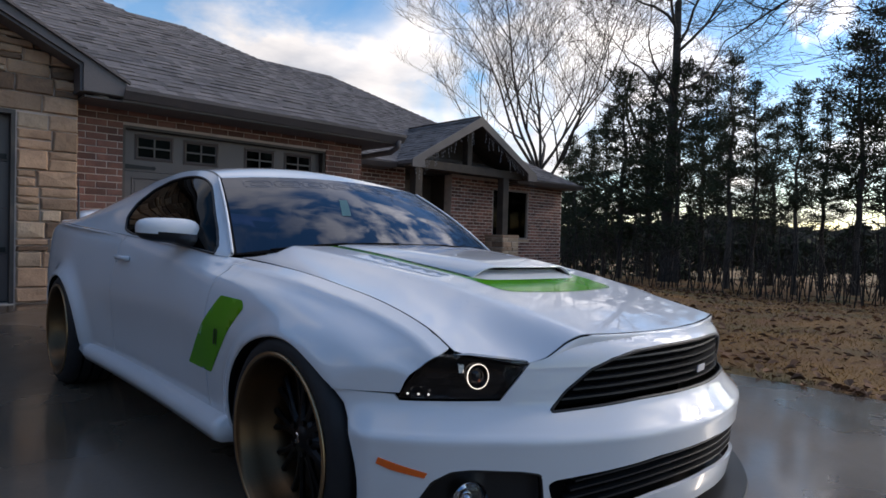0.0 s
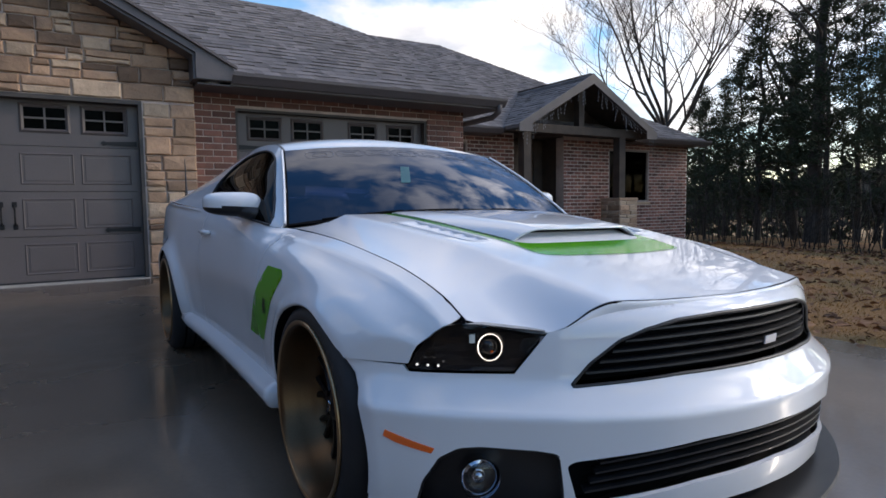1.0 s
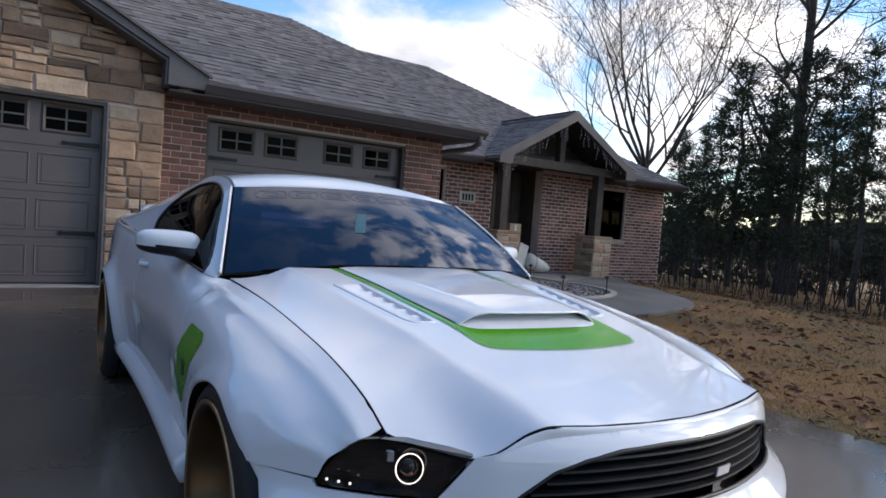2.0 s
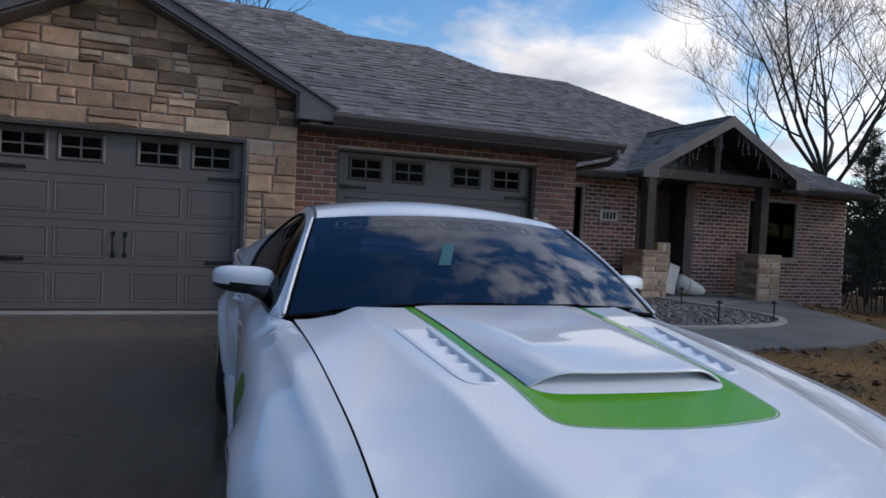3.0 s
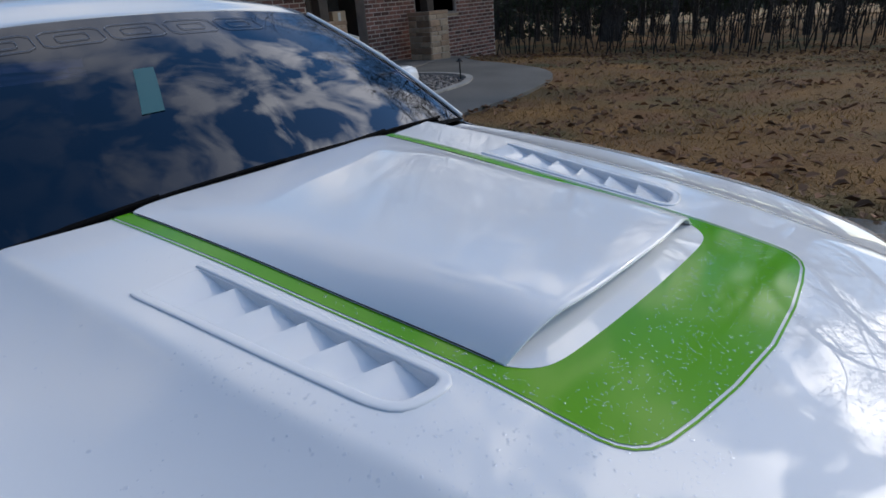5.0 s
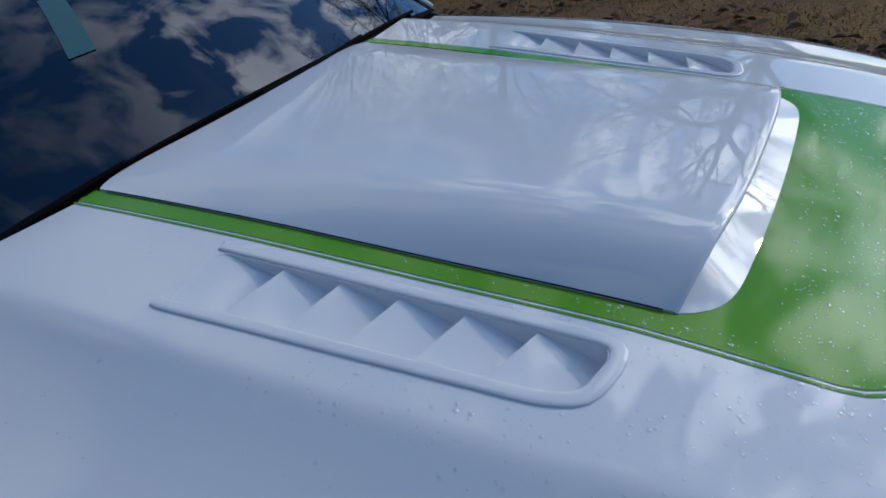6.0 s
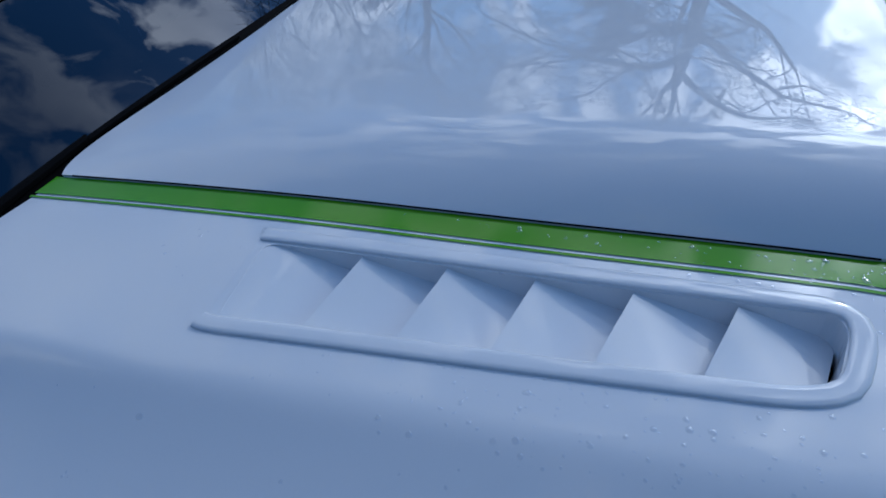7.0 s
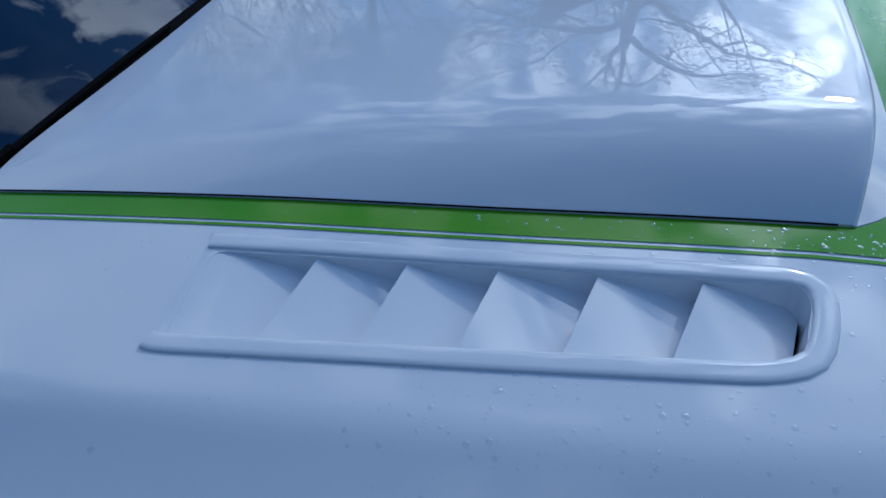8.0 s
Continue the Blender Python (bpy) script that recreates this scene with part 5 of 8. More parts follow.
# vents: the outline of each opening, on the positive side
VENT = [(0.474, 0.312), (0.386, 0.322), (0.354, -0.094), (0.351, -0.122), (0.366, -0.127), (0.413, -0.116), (0.424, -0.088)]
VENT_OUT = [(0.490, 0.322), (0.366, 0.336), (0.335, -0.104), (0.331, -0.142), (0.362, -0.148), (0.424, -0.133), (0.440, -0.092)]
front = [(-0.706, -0.515), (-0.66, -0.570), (-0.578, -0.652), (-0.530, -0.686), (-0.500, -0.697), (-0.470, -0.706), (-0.41, -0.733), (-0.30, -0.762), (-0.15, -0.786), (0, -0.794)]
front += [(-x, y) for x, y in front[:-1]][::-1]
rear = [(0.7515 - 1.503 * k / 24, 0.60 + 0.150 * (0.7515 - 1.503 * k / 24)**2) for k in range(25)]
flank = [(spl(EDGE, y) - 0.001, y) for y in (-0.42, -0.30, -0.15, 0.0, 0.15, 0.30, 0.45, 0.58)]
hood_out = front + flank + rear + mirrored(flank)
bm = sheet(hood_out, [rounded(VENT, 0.012, 3), rounded(mirrored(VENT), 0.012, 3)], lambda x, y: (x, y, hood_z(x, y)), 0.0145, 0.010)
bmesh.ops.recalc_face_normals(bm, faces=bm.faces)
if sum(f.normal.z for f in bm.faces) < 0:
    bmesh.ops.reverse_faces(bm, faces=bm.faces)
hood = part("hood", bm, M_PAINT, car, "white hood with vents and a scoop", smooth=True)
thicken(hood, 0.003)


def along(bm, pts, width, height, closed=True, sink=0.002):
    """A low rounded bead along a line on the hood."""
    prof = [(-0.5, -sink), (-0.485, 0.6), (-0.42, 0.95), (-0.2, 1.05), (0.2, 1.05), (0.42, 0.95), (0.485, 0.6), (0.5, -sink)]
    n = len(pts)
    rings = []
    for i, p in enumerate(pts):
        q0, q1 = pts[(i - 1) % n] if closed else pts[max(i - 1, 0)], pts[(i + 1) % n] if closed else pts[min(i + 1, n - 1)]
        d = Vector((q1[0] - q0[0], q1[1] - q0[1])).normalized()
        s = Vector((d.y, -d.x))
        rings.append([bm.verts.new((p[0] + s.x * a * width, p[1] + s.y * a * width, hood_z(p[0] + s.x * a * width, p[1] + s.y * a * width) + (b * height if b > 0 else b))) for a, b in prof])
    pairs = list(zip(rings, rings[1:] + rings[:1])) if closed else list(zip(rings, rings[1:]))
    for a, b in pairs:
        for k in range(len(prof) - 1):
            bm.faces.new((a[k], a[k + 1], b[k + 1], b[k]))
    bmesh.ops.recalc_face_normals(bm, faces=bm.faces)


for sg in (-1, 1):
    flip = (lambda p: p) if sg > 0 else mirrored
    mid = [((a[0] + b[0]) / 2, (a[1] + b[1]) / 2) for a, b in zip(VENT, VENT_OUT)]
    mid = [mid[i] for i in (1, 2, 3, 4, 5, 6, 0)] + [(0.480, 0.3235)]                 # open at the rear end
    line = []
    for (x0, y0), (x1, y1) in zip(mid, mid[1:]):
        n = max(2, int(math.hypot(x1 - x0, y1 - y0) / 0.012))
        line += [(x0 + (x1 - x0) * k / n, y0 + (y1 - y0) * k / n) for k in range(n)]
    line.append(mid[-1])
    for _ in range(2):
        line = [line[0]] + [((a[0] + b[0] * 2 + c[0]) / 4, (a[1] + b[1] * 2 + c[1]) / 4) for a, b, c in zip(line, line[1:], line[2:])] + [line[-1]]
    bm = bmesh.new()
    along(bm, [(sg * x, y) for x, y in line], 0.0165, 0.0026, closed=False)
    frame_ = part("vent_frame", bm, M_PAINT, hood, "raised white rim of the hood vent", smooth=True)
    # six louvres, each falling forward under the next one's edge, deepest along the inner side
    inner = [(0.3885, 0.3300), (0.381, 0.232), (0.374, 0.158), (0.369, 0.087), (0.3645, 0.014), (0.360, -0.058), (0.3520, -0.1250)]
    outer = [(0.4765, 0.3200), (0.467, 0.244), (0.4565, 0.171), (0.447, 0.102), (0.439, 0.032), (0.4305, -0.037), (0.4190, -0.1090)]
    for i in range(6):
        (a, b), (c, d) = (inner[i], outer[i]), (inner[i + 1], outer[i + 1])
        bm = bmesh.new()
        nx, ny = 10, 8
        grid = []
        for k in range(ny + 1):
            t = k / ny
            row = []
            for j in range(nx + 1):
                q = -0.03 + 1.07 * j / nx
                x = (a[0] * (1 - q) + b[0] * q) * (1 - t) + (c[0] * (1 - q) + d[0] * q) * t
                y = (a[1] * (1 - q) + b[1] * q) * (1 - t) + (c[1] * (1 - q) + d[1] * q) * t
                deep = max(0.0, min(1.0, 1 - q))
                dip = (0.0024 if i else -0.0005 + 0.0025 * t) + (0.0160 + 0.0070 * deep) * (t if i else t**1.6)
                row.append(bm.verts.new((sg * x, y - 0.0025 * t * (i < 5), hood_z(x, y) - dip)))
            grid.append(row)
        for k in range(ny):
            for j in range(nx):
                bm.faces.new((grid[k][j], grid[k][j + 1], grid[k + 1][j + 1], grid[k + 1][j]))
        low = [bm.verts.new((v.co.x, v.co.y + 0.0015, v.co.z - 0.024)) for v in grid[0]]
        for j in range(nx if i else 0):
            bm.faces.new((low[j], low[j + 1], grid[0][j + 1], grid[0][j]))
        bmesh.ops.recalc_face_normals(bm, faces=bm.faces)
        if sum(f.normal.z for f in bm.faces) < 0:
            bmesh.ops.reverse_faces(bm, faces=bm.faces)
        for f in bm.faces:
            f.smooth = True
        for e in bm.edges:
            if len(e.link_faces) == 2 and e.calc_face_angle(0) > 0.6:
                e.smooth = False
        part("louver", bm, M_PAINT, frame_)
    # inner walls of the opening, drawn in a little at the foot
    ring_ = rounded(VENT, 0.012, 3)
    cx, cy = 0.41, 0.09
    bm = bmesh.new()
    up = [bm.verts.new((sg * x, y, hood_z(x, y) - 0.0005)) for x, y in ring_]
    dn = [bm.verts.new((sg * (x + (0.003 if x < 0.40 else -0.001)), y + (0.004 if y < -0.08 else 0), hood_z(x, y) - 0.030)) for x, y in ring_]
    for i in range(len(up)):
        j = (i + 1) % len(up)
        bm.faces.new((up[i], up[j], dn[j], dn[i]))
    bmesh.ops.recalc_face_normals(bm, faces=bm.faces)
    part("vent_well", bm, M_PAINT, frame_)
    # near-black block under the louvres, standing in for the shade below
    boxed("vent_shade", (sg * 0.41 - 0.09, sg * 0.41 + 0.09, -0.13, 0.36, 0.76, 0.80), M_VOID, frame_, bevel=0)


# scoop: a raised panel, narrowing forward, that rises to an open lip
def scoop_w(y):
    return 0.296 + 0.066 * y


def skew(x, y):
    return (x, y - 0.05 * x * ss(0.25, -0.15, y))


def scoop_h(f, y):
    u = (0.62 - y) / 0.68
    up = 0.009 + 0.037 * (u if u < 0.85 else 0.85 + (1 - math.exp(-(u - 0.85) * 6)) / 6)
    side = 1 - max(0.0, (abs(f) - 0.60) / 0.40)**2.2
    return 0.0035 + (up - 0.0035) * side


def scoop_nose(f):
    return -0.205 + 0.026 * abs(f)**3.2


def lip_line(f):
    return -0.2325 + 0.010 * f * f + 0.040 * abs(f)**14


def skinned(bm, rows):
    for a, b in zip(rows, rows[1:]):
        for j in range(len(a) - 1):
            bm.faces.new((a[j], a[j + 1], b[j + 1], b[j]))
    bmesh.ops.recalc_face_normals(bm, faces=bm.faces)
    if sum(f.normal.z for f in bm.faces) < 0:
        bmesh.ops.reverse_faces(bm, faces=bm.faces)


bm = bmesh.new()
nx, ny = 64, 70
rows_ = []
for k in range(ny + 1):
    t = k / ny
    row = []
    for j in range(nx + 1):
        f = math.sin(math.pi / 2 * (-1 + 2 * j / nx)) * 0.35 + (-1 + 2 * j / nx) * 0.65
        y0 = 0.612 + 0.020 * f * f - 0.016 * abs(f)**16
        y = y0 + (scoop_nose(f) - y0) * t
        x, y = skew(f * scoop_w(y), y)
        row.append(bm.verts.new((x, y, hood_z(x, y) + scoop_h(f, y))))
    rows_.append(row)
for dy, dz in ((-0.0026, -0.0012), (-0.0012, -0.0028), (0.0012, -0.0028), (0.020, 0.0)):
    rows_.append([bm.verts.new((v.co.x, v.co.y + dy, max(v.co.z + dz, hood_z(v.co.x, v.co.y + dy) + 0.0012))) for v in rows_[-1]])
for side in (0, nx):
    dn = [bm.verts.new((r[side].co.x * 0.998, r[side].co.y, r[side].co.z - 0.006)) for r in rows_[:ny + 1]]
    for i in range(ny):
        bm.faces.new((rows_[i][side], rows_[i + 1][side], dn[i + 1], dn[i]))
skinned(bm, rows_)
for e in bm.edges:
    if len(e.link_faces) == 2 and e.calc_face_angle(0) > 0.75:
        e.smooth = False
scoop = part("hood_scoop", bm, M_PAINT, hood, "raised white hood scoop", smooth=True)
# lower lip, with a near-black sheet behind it for the slot's shade
bm = bmesh.new()
g = []
for k in range(9):
    t = k / 8
    row = []
    for j in range(nx + 1):
        f = -1 + 2 * j / nx
        yb, yl = scoop_nose(f) + 0.050, lip_line(f)
        x, y = skew(f * scoop_w(scoop_nose(f)) * 0.995, yb + (yl - yb) * t)
        h0 = max(scoop_h(f, yb) * 0.52, 0.0025)
        row.append(bm.verts.new((x, y, hood_z(x, y) + 0.0012 + (h0 - 0.0012) * (1 - t**0.75))))
    g.append(row)
skinned(bm, g)
part("scoop_lip", bm, M_PAINT, scoop, smooth=True)
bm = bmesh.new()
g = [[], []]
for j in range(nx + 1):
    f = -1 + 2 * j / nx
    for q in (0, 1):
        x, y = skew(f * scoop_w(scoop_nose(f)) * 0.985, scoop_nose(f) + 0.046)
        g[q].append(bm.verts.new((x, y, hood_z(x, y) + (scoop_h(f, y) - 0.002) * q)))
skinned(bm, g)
part("scoop_shade", bm, M_VOID, scoop, "black sheet for the shade in the air slot")
# thin dark seam along the scoop's foot
for sg in (-1, 1):
    bm = bmesh.new()
    pts = []
    for k in range(40):
        y = 0.60 - 0.77 * k / 39
        x, y = skew(sg * (scoop_w(y) + 0.0008), y)
        pts.append((x, y, hood_z(x, y) + 0.0035))
    tube(bm, pts, 0.0009, 5)
    part("scoop_seam", bm, M_VOID, scoop)


# green stripe round the scoop, with its thin outer line
def stripe_poly(o):
    half = [(0.376 + o, 0.624), (0.347 + o, 0.2), (0.3225 + o, -0.15), (0.318 + o, -0.275), (0.3155 + o, -0.318), (0.311 + o, -0.338 - o * 0.3), (0.302 + o * 0.8, -0.353 - o * 0.6), (0.287 + o * 0.5, -0.366 - o * 0.85), (0.262, -0.376 - o), (0.21, -0.386 - o), (0.12, -0.398 - o)]
    return [skew(x, y) for x, y in half + [(0, -0.405 - o)] + [(-x, y) for x, y in half][::-1]]


half = [(scoop_w(y) + 0.0012, y) for y in (0.624, 0.4, 0.2, 0.0, -0.10, -0.155)] + [(f * 0.2845, lip_line(f) + 0.0015) for f in (0.995, 0.985, 0.96, 0.93, 0.88, 0.8, 0.6, 0.4, 0.2)]
stripe_in = [skew(x, y) for x, y in half + [(0, -0.2285)] + [(-x, y) for x, y in half][::-1]]


def decal(name, outl, up, mat, label, step=0.012, edge=0.010):
    bm = sheet(outl, [], lambda x, y: (x, y, hood_z(x, y) + up), step, edge)
    bm.normal_update()
    thin = [f for f in bm.faces if f.calc_area() < 1e-8]
    bmesh.ops.delete(bm, geom=thin, context='FACES_ONLY')
    for f in bm.faces:
        if f.normal.z < 0:
            f.normal_flip()
    ob = part(name, bm, mat, hood, label, smooth=True)
    e = 0.004
    nrm = []
    for v in ob.data.vertices:
        x, y = v.co.x, v.co.y
        nrm.append(Vector((hood_z(x - e, y) - hood_z(x + e, y), hood_z(x, y - e) - hood_z(x, y + e), 2 * e)).normalized())
    ob.data.normals_split_custom_set_from_vertices(nrm)
    return ob


decal("hood_stripe", stripe_poly(-0.0072) + stripe_in[::-1], 0.0009, M_GREEN, "glossy green stripe round the scoop")
decal("stripe_outline", stripe_poly(0.0) + stripe_poly(-0.0034)[::-1], 0.0009, M_GREEN, "thin green outline of the stripe", 0.03, 0.010)

# ---- body sides ----
BELT_A = [(-0.6, 0.7078), (-0.30, 0.7182), (0.1, 0.7312), (0.4, 0.7422), (0.60, 0.7522), (0.66, 0.768), (0.72, 0.806), (0.80, 0.832), (0.95, 0.846), (1.3, 0.856), (1.8, 0.866), (2.4, 0.893), (3.0, 0.895), (3.5, 0.845), (3.86, 0.73)]
SHOULDER = [(-0.53, 0.052), (-0.50, 0.058), (-0.42, 0.064), (-0.28, 0.069), (-0.1, 0.076), (0.3, 0.080), (0.60, 0.076), (0.72, 0.040), (0.80, 0.022), (1.0, 0.018), (3.9, 0.02)]
BELT_Z = [(-0.52, 0.680), (-0.41, 0.735), (-0.22, 0.787), (0.0, 0.822), (0.22, 0.850), (0.45, 0.868), (0.70, 0.884), (0.9, 0.900), (1.3, 0.922), (1.8, 0.950), (2.4, 0.980), (3.0, 1.008), (3.6, 1.018), (3.86, 0.99)]
TAPER = [(-0.62, 0.80), (-0.52, 0.865), (-0.45, 0.905), (-0.38, 0.945), (-0.28, 0.982), (-0.12, 1.0), (0.5, 0.997), (1.2, 0.985), (1.9, 0.990), (2.4, 1.015), (2.72, 1.026), (3.1, 1.010), (3.5, 0.970), (3.86, 0.87)]
ARCH = ((0.0, 0.335, 0.392, 0.345), (2.72, 0.345, 0.385, 0.345))


def arch_r(y, z, k):
    cy, cz, ry, rz = ARCH[k]
    return math.hypot((y - cy) / ry, (z - cz) / rz)


def side_x(y, v):
    """Half width and height of the body side at y; v from the sill (0) to the belt (1)."""
    ta, tz = spl(BELT_A, y), spl(BELT_Z, y)
    f = 1 - ss(0.45, 0.95, y)
    sh = spl(SHOULDER, y)
    prof = [(0.0, 0.868, 0.235), (0.12, 0.905, 0.30), (0.30, 0.930, 0.43), (0.52, 0.944, min(0.58, tz - 0.19)), (0.70, 0.942, min(0.70 - 0.03 * f, tz - 0.128)), (0.82, 0.912 - 0.008 * f, tz - 0.078), (0.915, min(ta + sh + 0.010, 0.892), tz - 0.030), (0.935, min(ta + sh, 0.886), tz - 0.019), (0.97, ta + sh * 0.5, tz - 0.010), (1.0, ta, tz)]
    a = spl([(p[0], p[1]) for p in prof], v)
    z = spl([(p[0], p[2]) for p in prof], v)
    tp = spl(TAPER, y)
    a *= tp if v < 0.82 else tp + (1 - tp) * ss(0.82, 0.935, v) * (0.0 if y > 0.5 else 1.0)
    for k in (0, 1):
        r = arch_r(y, z, k)
        if r > 0.8:
            a += (0.046 if k else 0.020) * math.exp(-((r - 1.0) / (0.15 if k else 0.11))**2) * (1 - ss(0.84, 0.93, v))
    if y < -0.26 and v < 0.97:
        lim = spl([(-0.62, 0.652), (-0.59, 0.685), (-0.486, 0.797), (-0.405, 0.862), (-0.345, 0.905), (-0.28, 0.944), (-0.26, 0.952)], y) + 0.002
        k = ss(-0.26, -0.34, y)
        a = a * (1 - k) + min(a, lim) * k
    if 0.5 < y < 2.4:
        a -= 0.012 * math.exp(-((z - 0.50) / 0.12)**2) * ss(0.5, 0.9, y) * (1 - ss(1.9, 2.3, y))
    return a, z


def v_of(y, z):
    lo, hi = 0.0, 1.0
    for _ in range(22):
        m = (lo + hi) / 2
        if side_x(y, m)[1] < z:
            lo = m
        else:
            hi = m
    return (lo + hi) / 2


def arch_line(k, n, a0, a1, grow=1.0):
    cy, cz, ry, rz = ARCH[k]
    return [(cy + ry * grow * math.cos(a0 + (a1 - a0) * i / n), cz + rz * grow * math.sin(a0 + (a1 - a0) * i / n)) for i in range(n + 1)]


def side_pts(y0, y1, n):
    return [(y0 + (y1 - y0) * i / n) for i in range(n + 1)]


SILL = 0.235
lowa = -math.asin(min(1, (0.335 - SILL) / 0.345))
panels = []
top = [(y, spl(BELT_Z, y) - 0.0005) for y in side_pts(0.60, -0.50, 26)]
arch_f = arch_line(0, 30, lowa, math.pi - math.asin((0.572 - 0.335) / 0.345))
panels.append(("front_fender", [(0.60, SILL), (0.60, 0.55)] + top + [(-0.503, 0.677), (-0.498, 0.668), (-0.484, 0.656), (-0.466, 0.633), (-0.452, 0.604), (-0.442, 0.575)] + arch_f[::-1], "white front fender"))
panels.append(("door", [(0.606, SILL), (1.86, SILL), (1.875, 0.5), (1.85, 0.80), (1.83, 0.9512)] + [(y, spl(BELT_Z, y) - 0.0005) for y in side_pts(1.80, 0.606, 24)], "white car door"))
lowr = -math.asin((0.345 - SILL) / 0.345)
arch_b = arch_line(1, 30, lowr, math.pi - lowr)
panels.append(("rear_quarter", [(1.866, SILL), (2.36, SILL)] + arch_b[::-1][1:-1] + [(3.10, SILL + 0.02), (3.80, 0.30), (3.85, 0.6)] + [(y, spl(BELT_Z, y) - 0.0005) for y in side_pts(3.84, 1.836, 40)] + [(1.856, 0.80), (1.881, 0.5)], "white rear quarter panel"))
for sg in (-1, 1):
    for nm, outl, lb in panels:
        bm = sheet([(y, v_of(y, z) * 0.8) for y, z in densify(outl, 0.02)], [], lambda y, v, sg=sg: (sg * side_x(y, v / 0.8)[0], y, side_x(y, v / 0.8)[1]), 0.019, 0.02)
        bmesh.ops.recalc_face_normals(bm, faces=bm.faces)
        if sum(f.normal.x * sg for f in bm.faces) < 0:
            bmesh.ops.reverse_faces(bm, faces=bm.faces)
        ob = part(nm, bm, M_PAINT, car, lb, smooth=True)
        thicken(ob, 0.004)
        if nm == "door":
            bm = bmesh.new()
            hy, hz = 1.72, 0.835
            ha = side_x(hy, v_of(hy, hz))[0] * sg
            tube(bm, [(ha, hy - 0.09, hz), (ha + sg * 0.022, hy - 0.07, hz + 0.002), (ha + sg * 0.024, hy + 0.05, hz + 0.004), (ha, hy + 0.08, hz + 0.004)], [0.012, 0.013, 0.013, 0.012], 8)
            bmesh.ops.create_cone(bm, cap_ends=True, segments=12, radius1=0.013, radius2=0.013, depth=0.02, matrix=Matrix.Translation((ha, hy + 0.10, hz - 0.015)) @ pose(0, 0, 0, 0, 90, 0))
            part("door_handle", bm, M_PAINT, ob, "white pull handle", smooth=True)
    # leaning green decal over fender and door
    dec = rounded([(0.296, 0.728), (0.322, 0.752), (0.500, 0.754), (0.800, 0.458), (0.545, 0.462)], 0.012, 4)
    bm = sheet(dec, [], lambda y, z, sg=sg: (sg * (side_x(y, v_of(y, z))[0] + 0.0014), y, z), 0.03, 0.015)
    bmesh.ops.recalc_face_normals(bm, faces=bm.faces)
    if sum(f.normal.x * sg for f in bm.faces) < 0:
        bmesh.ops.reverse_faces(bm, faces=bm.faces)
    dc = part("side_stripe", bm, M_GREEN, car, "leaning green block decal behind the front wheel", smooth=True)
    for q in (0.478, 0.498):
        bm = sheet([(q, 0.575), (q + 0.010, 0.575), (q - 0.005, 0.635), (q - 0.015, 0.635)], [], lambda y, z, sg=sg: (sg * (side_x(y, v_of(y, z))[0] + 0.0034), y, z), 0.03)
        part("decal_mark", bm, M_INK, dc)
    # sill skirt
    bm = bmesh.new()
    prof = [(0.87, 0.322), (0.930, 0.312), (0.960, 0.292), (0.967, 0.262), (0.952, 0.228), (0.86, 0.214)]
    rings = []
    for i in range(25):
        y = 0.40 + 1.94 * i / 24
        w = 1 - 0.02 * math.sin(math.pi * i / 24)
        rings.append([bm.verts.new((sg * a * w, y, z + (0.012 if i in (0, 24) else 0))) for a, z in prof])
    for a, b in zip(rings, rings[1:]):
        for k in range(len(prof) - 1):
            bm.faces.new((a[k], a[k + 1], b[k + 1], b[k]))
    bm.faces.new(rings[0])
    bm.faces.new(rings[-1][::-1])
    bmesh.ops.recalc_face_normals(bm, faces=bm.faces)
    part("side_skirt", bm, M_PAINT, car, "white side skirt", smooth=True)
    # arch lips, and wheel wells coloured near black for their shade
    for k in (0, 1):
        cy, cz, ry, rz = ARCH[k]
        bm = bmesh.new()
        rings = []
        for i in range(33):
            an = math.radians(-18) + math.radians(216) * i / 32
            y, z = cy + ry * math.cos(an), cz + rz * math.sin(an)
            zz = max(z, 0.24)
            if k == 0 and y < -0.2 and z < 0.575:
                a = spl([(0.19, 0.920), (0.26, 0.922), (0.34, 0.927), (0.42, 0.935), (0.46, 0.939), (0.50, 0.927), (0.54, 0.923), (0.572, 0.937)], max(z, 0.19))
            else:
                a = side_x(min(y, 3.8), v_of(y, zz))[0]
            n_ = Vector((0, math.cos(an), math.sin(an)))
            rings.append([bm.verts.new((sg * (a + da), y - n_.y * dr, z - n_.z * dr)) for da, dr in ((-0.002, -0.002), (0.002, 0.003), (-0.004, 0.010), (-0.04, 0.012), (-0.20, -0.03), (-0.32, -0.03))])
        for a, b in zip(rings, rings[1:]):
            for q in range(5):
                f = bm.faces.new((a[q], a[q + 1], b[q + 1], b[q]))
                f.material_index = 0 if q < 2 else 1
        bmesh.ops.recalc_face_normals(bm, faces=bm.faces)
        ob = part("wheel_arch", bm, M_PAINT, car, "arch lip, and wheel well coloured near black for shade", smooth=True)
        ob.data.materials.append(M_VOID)

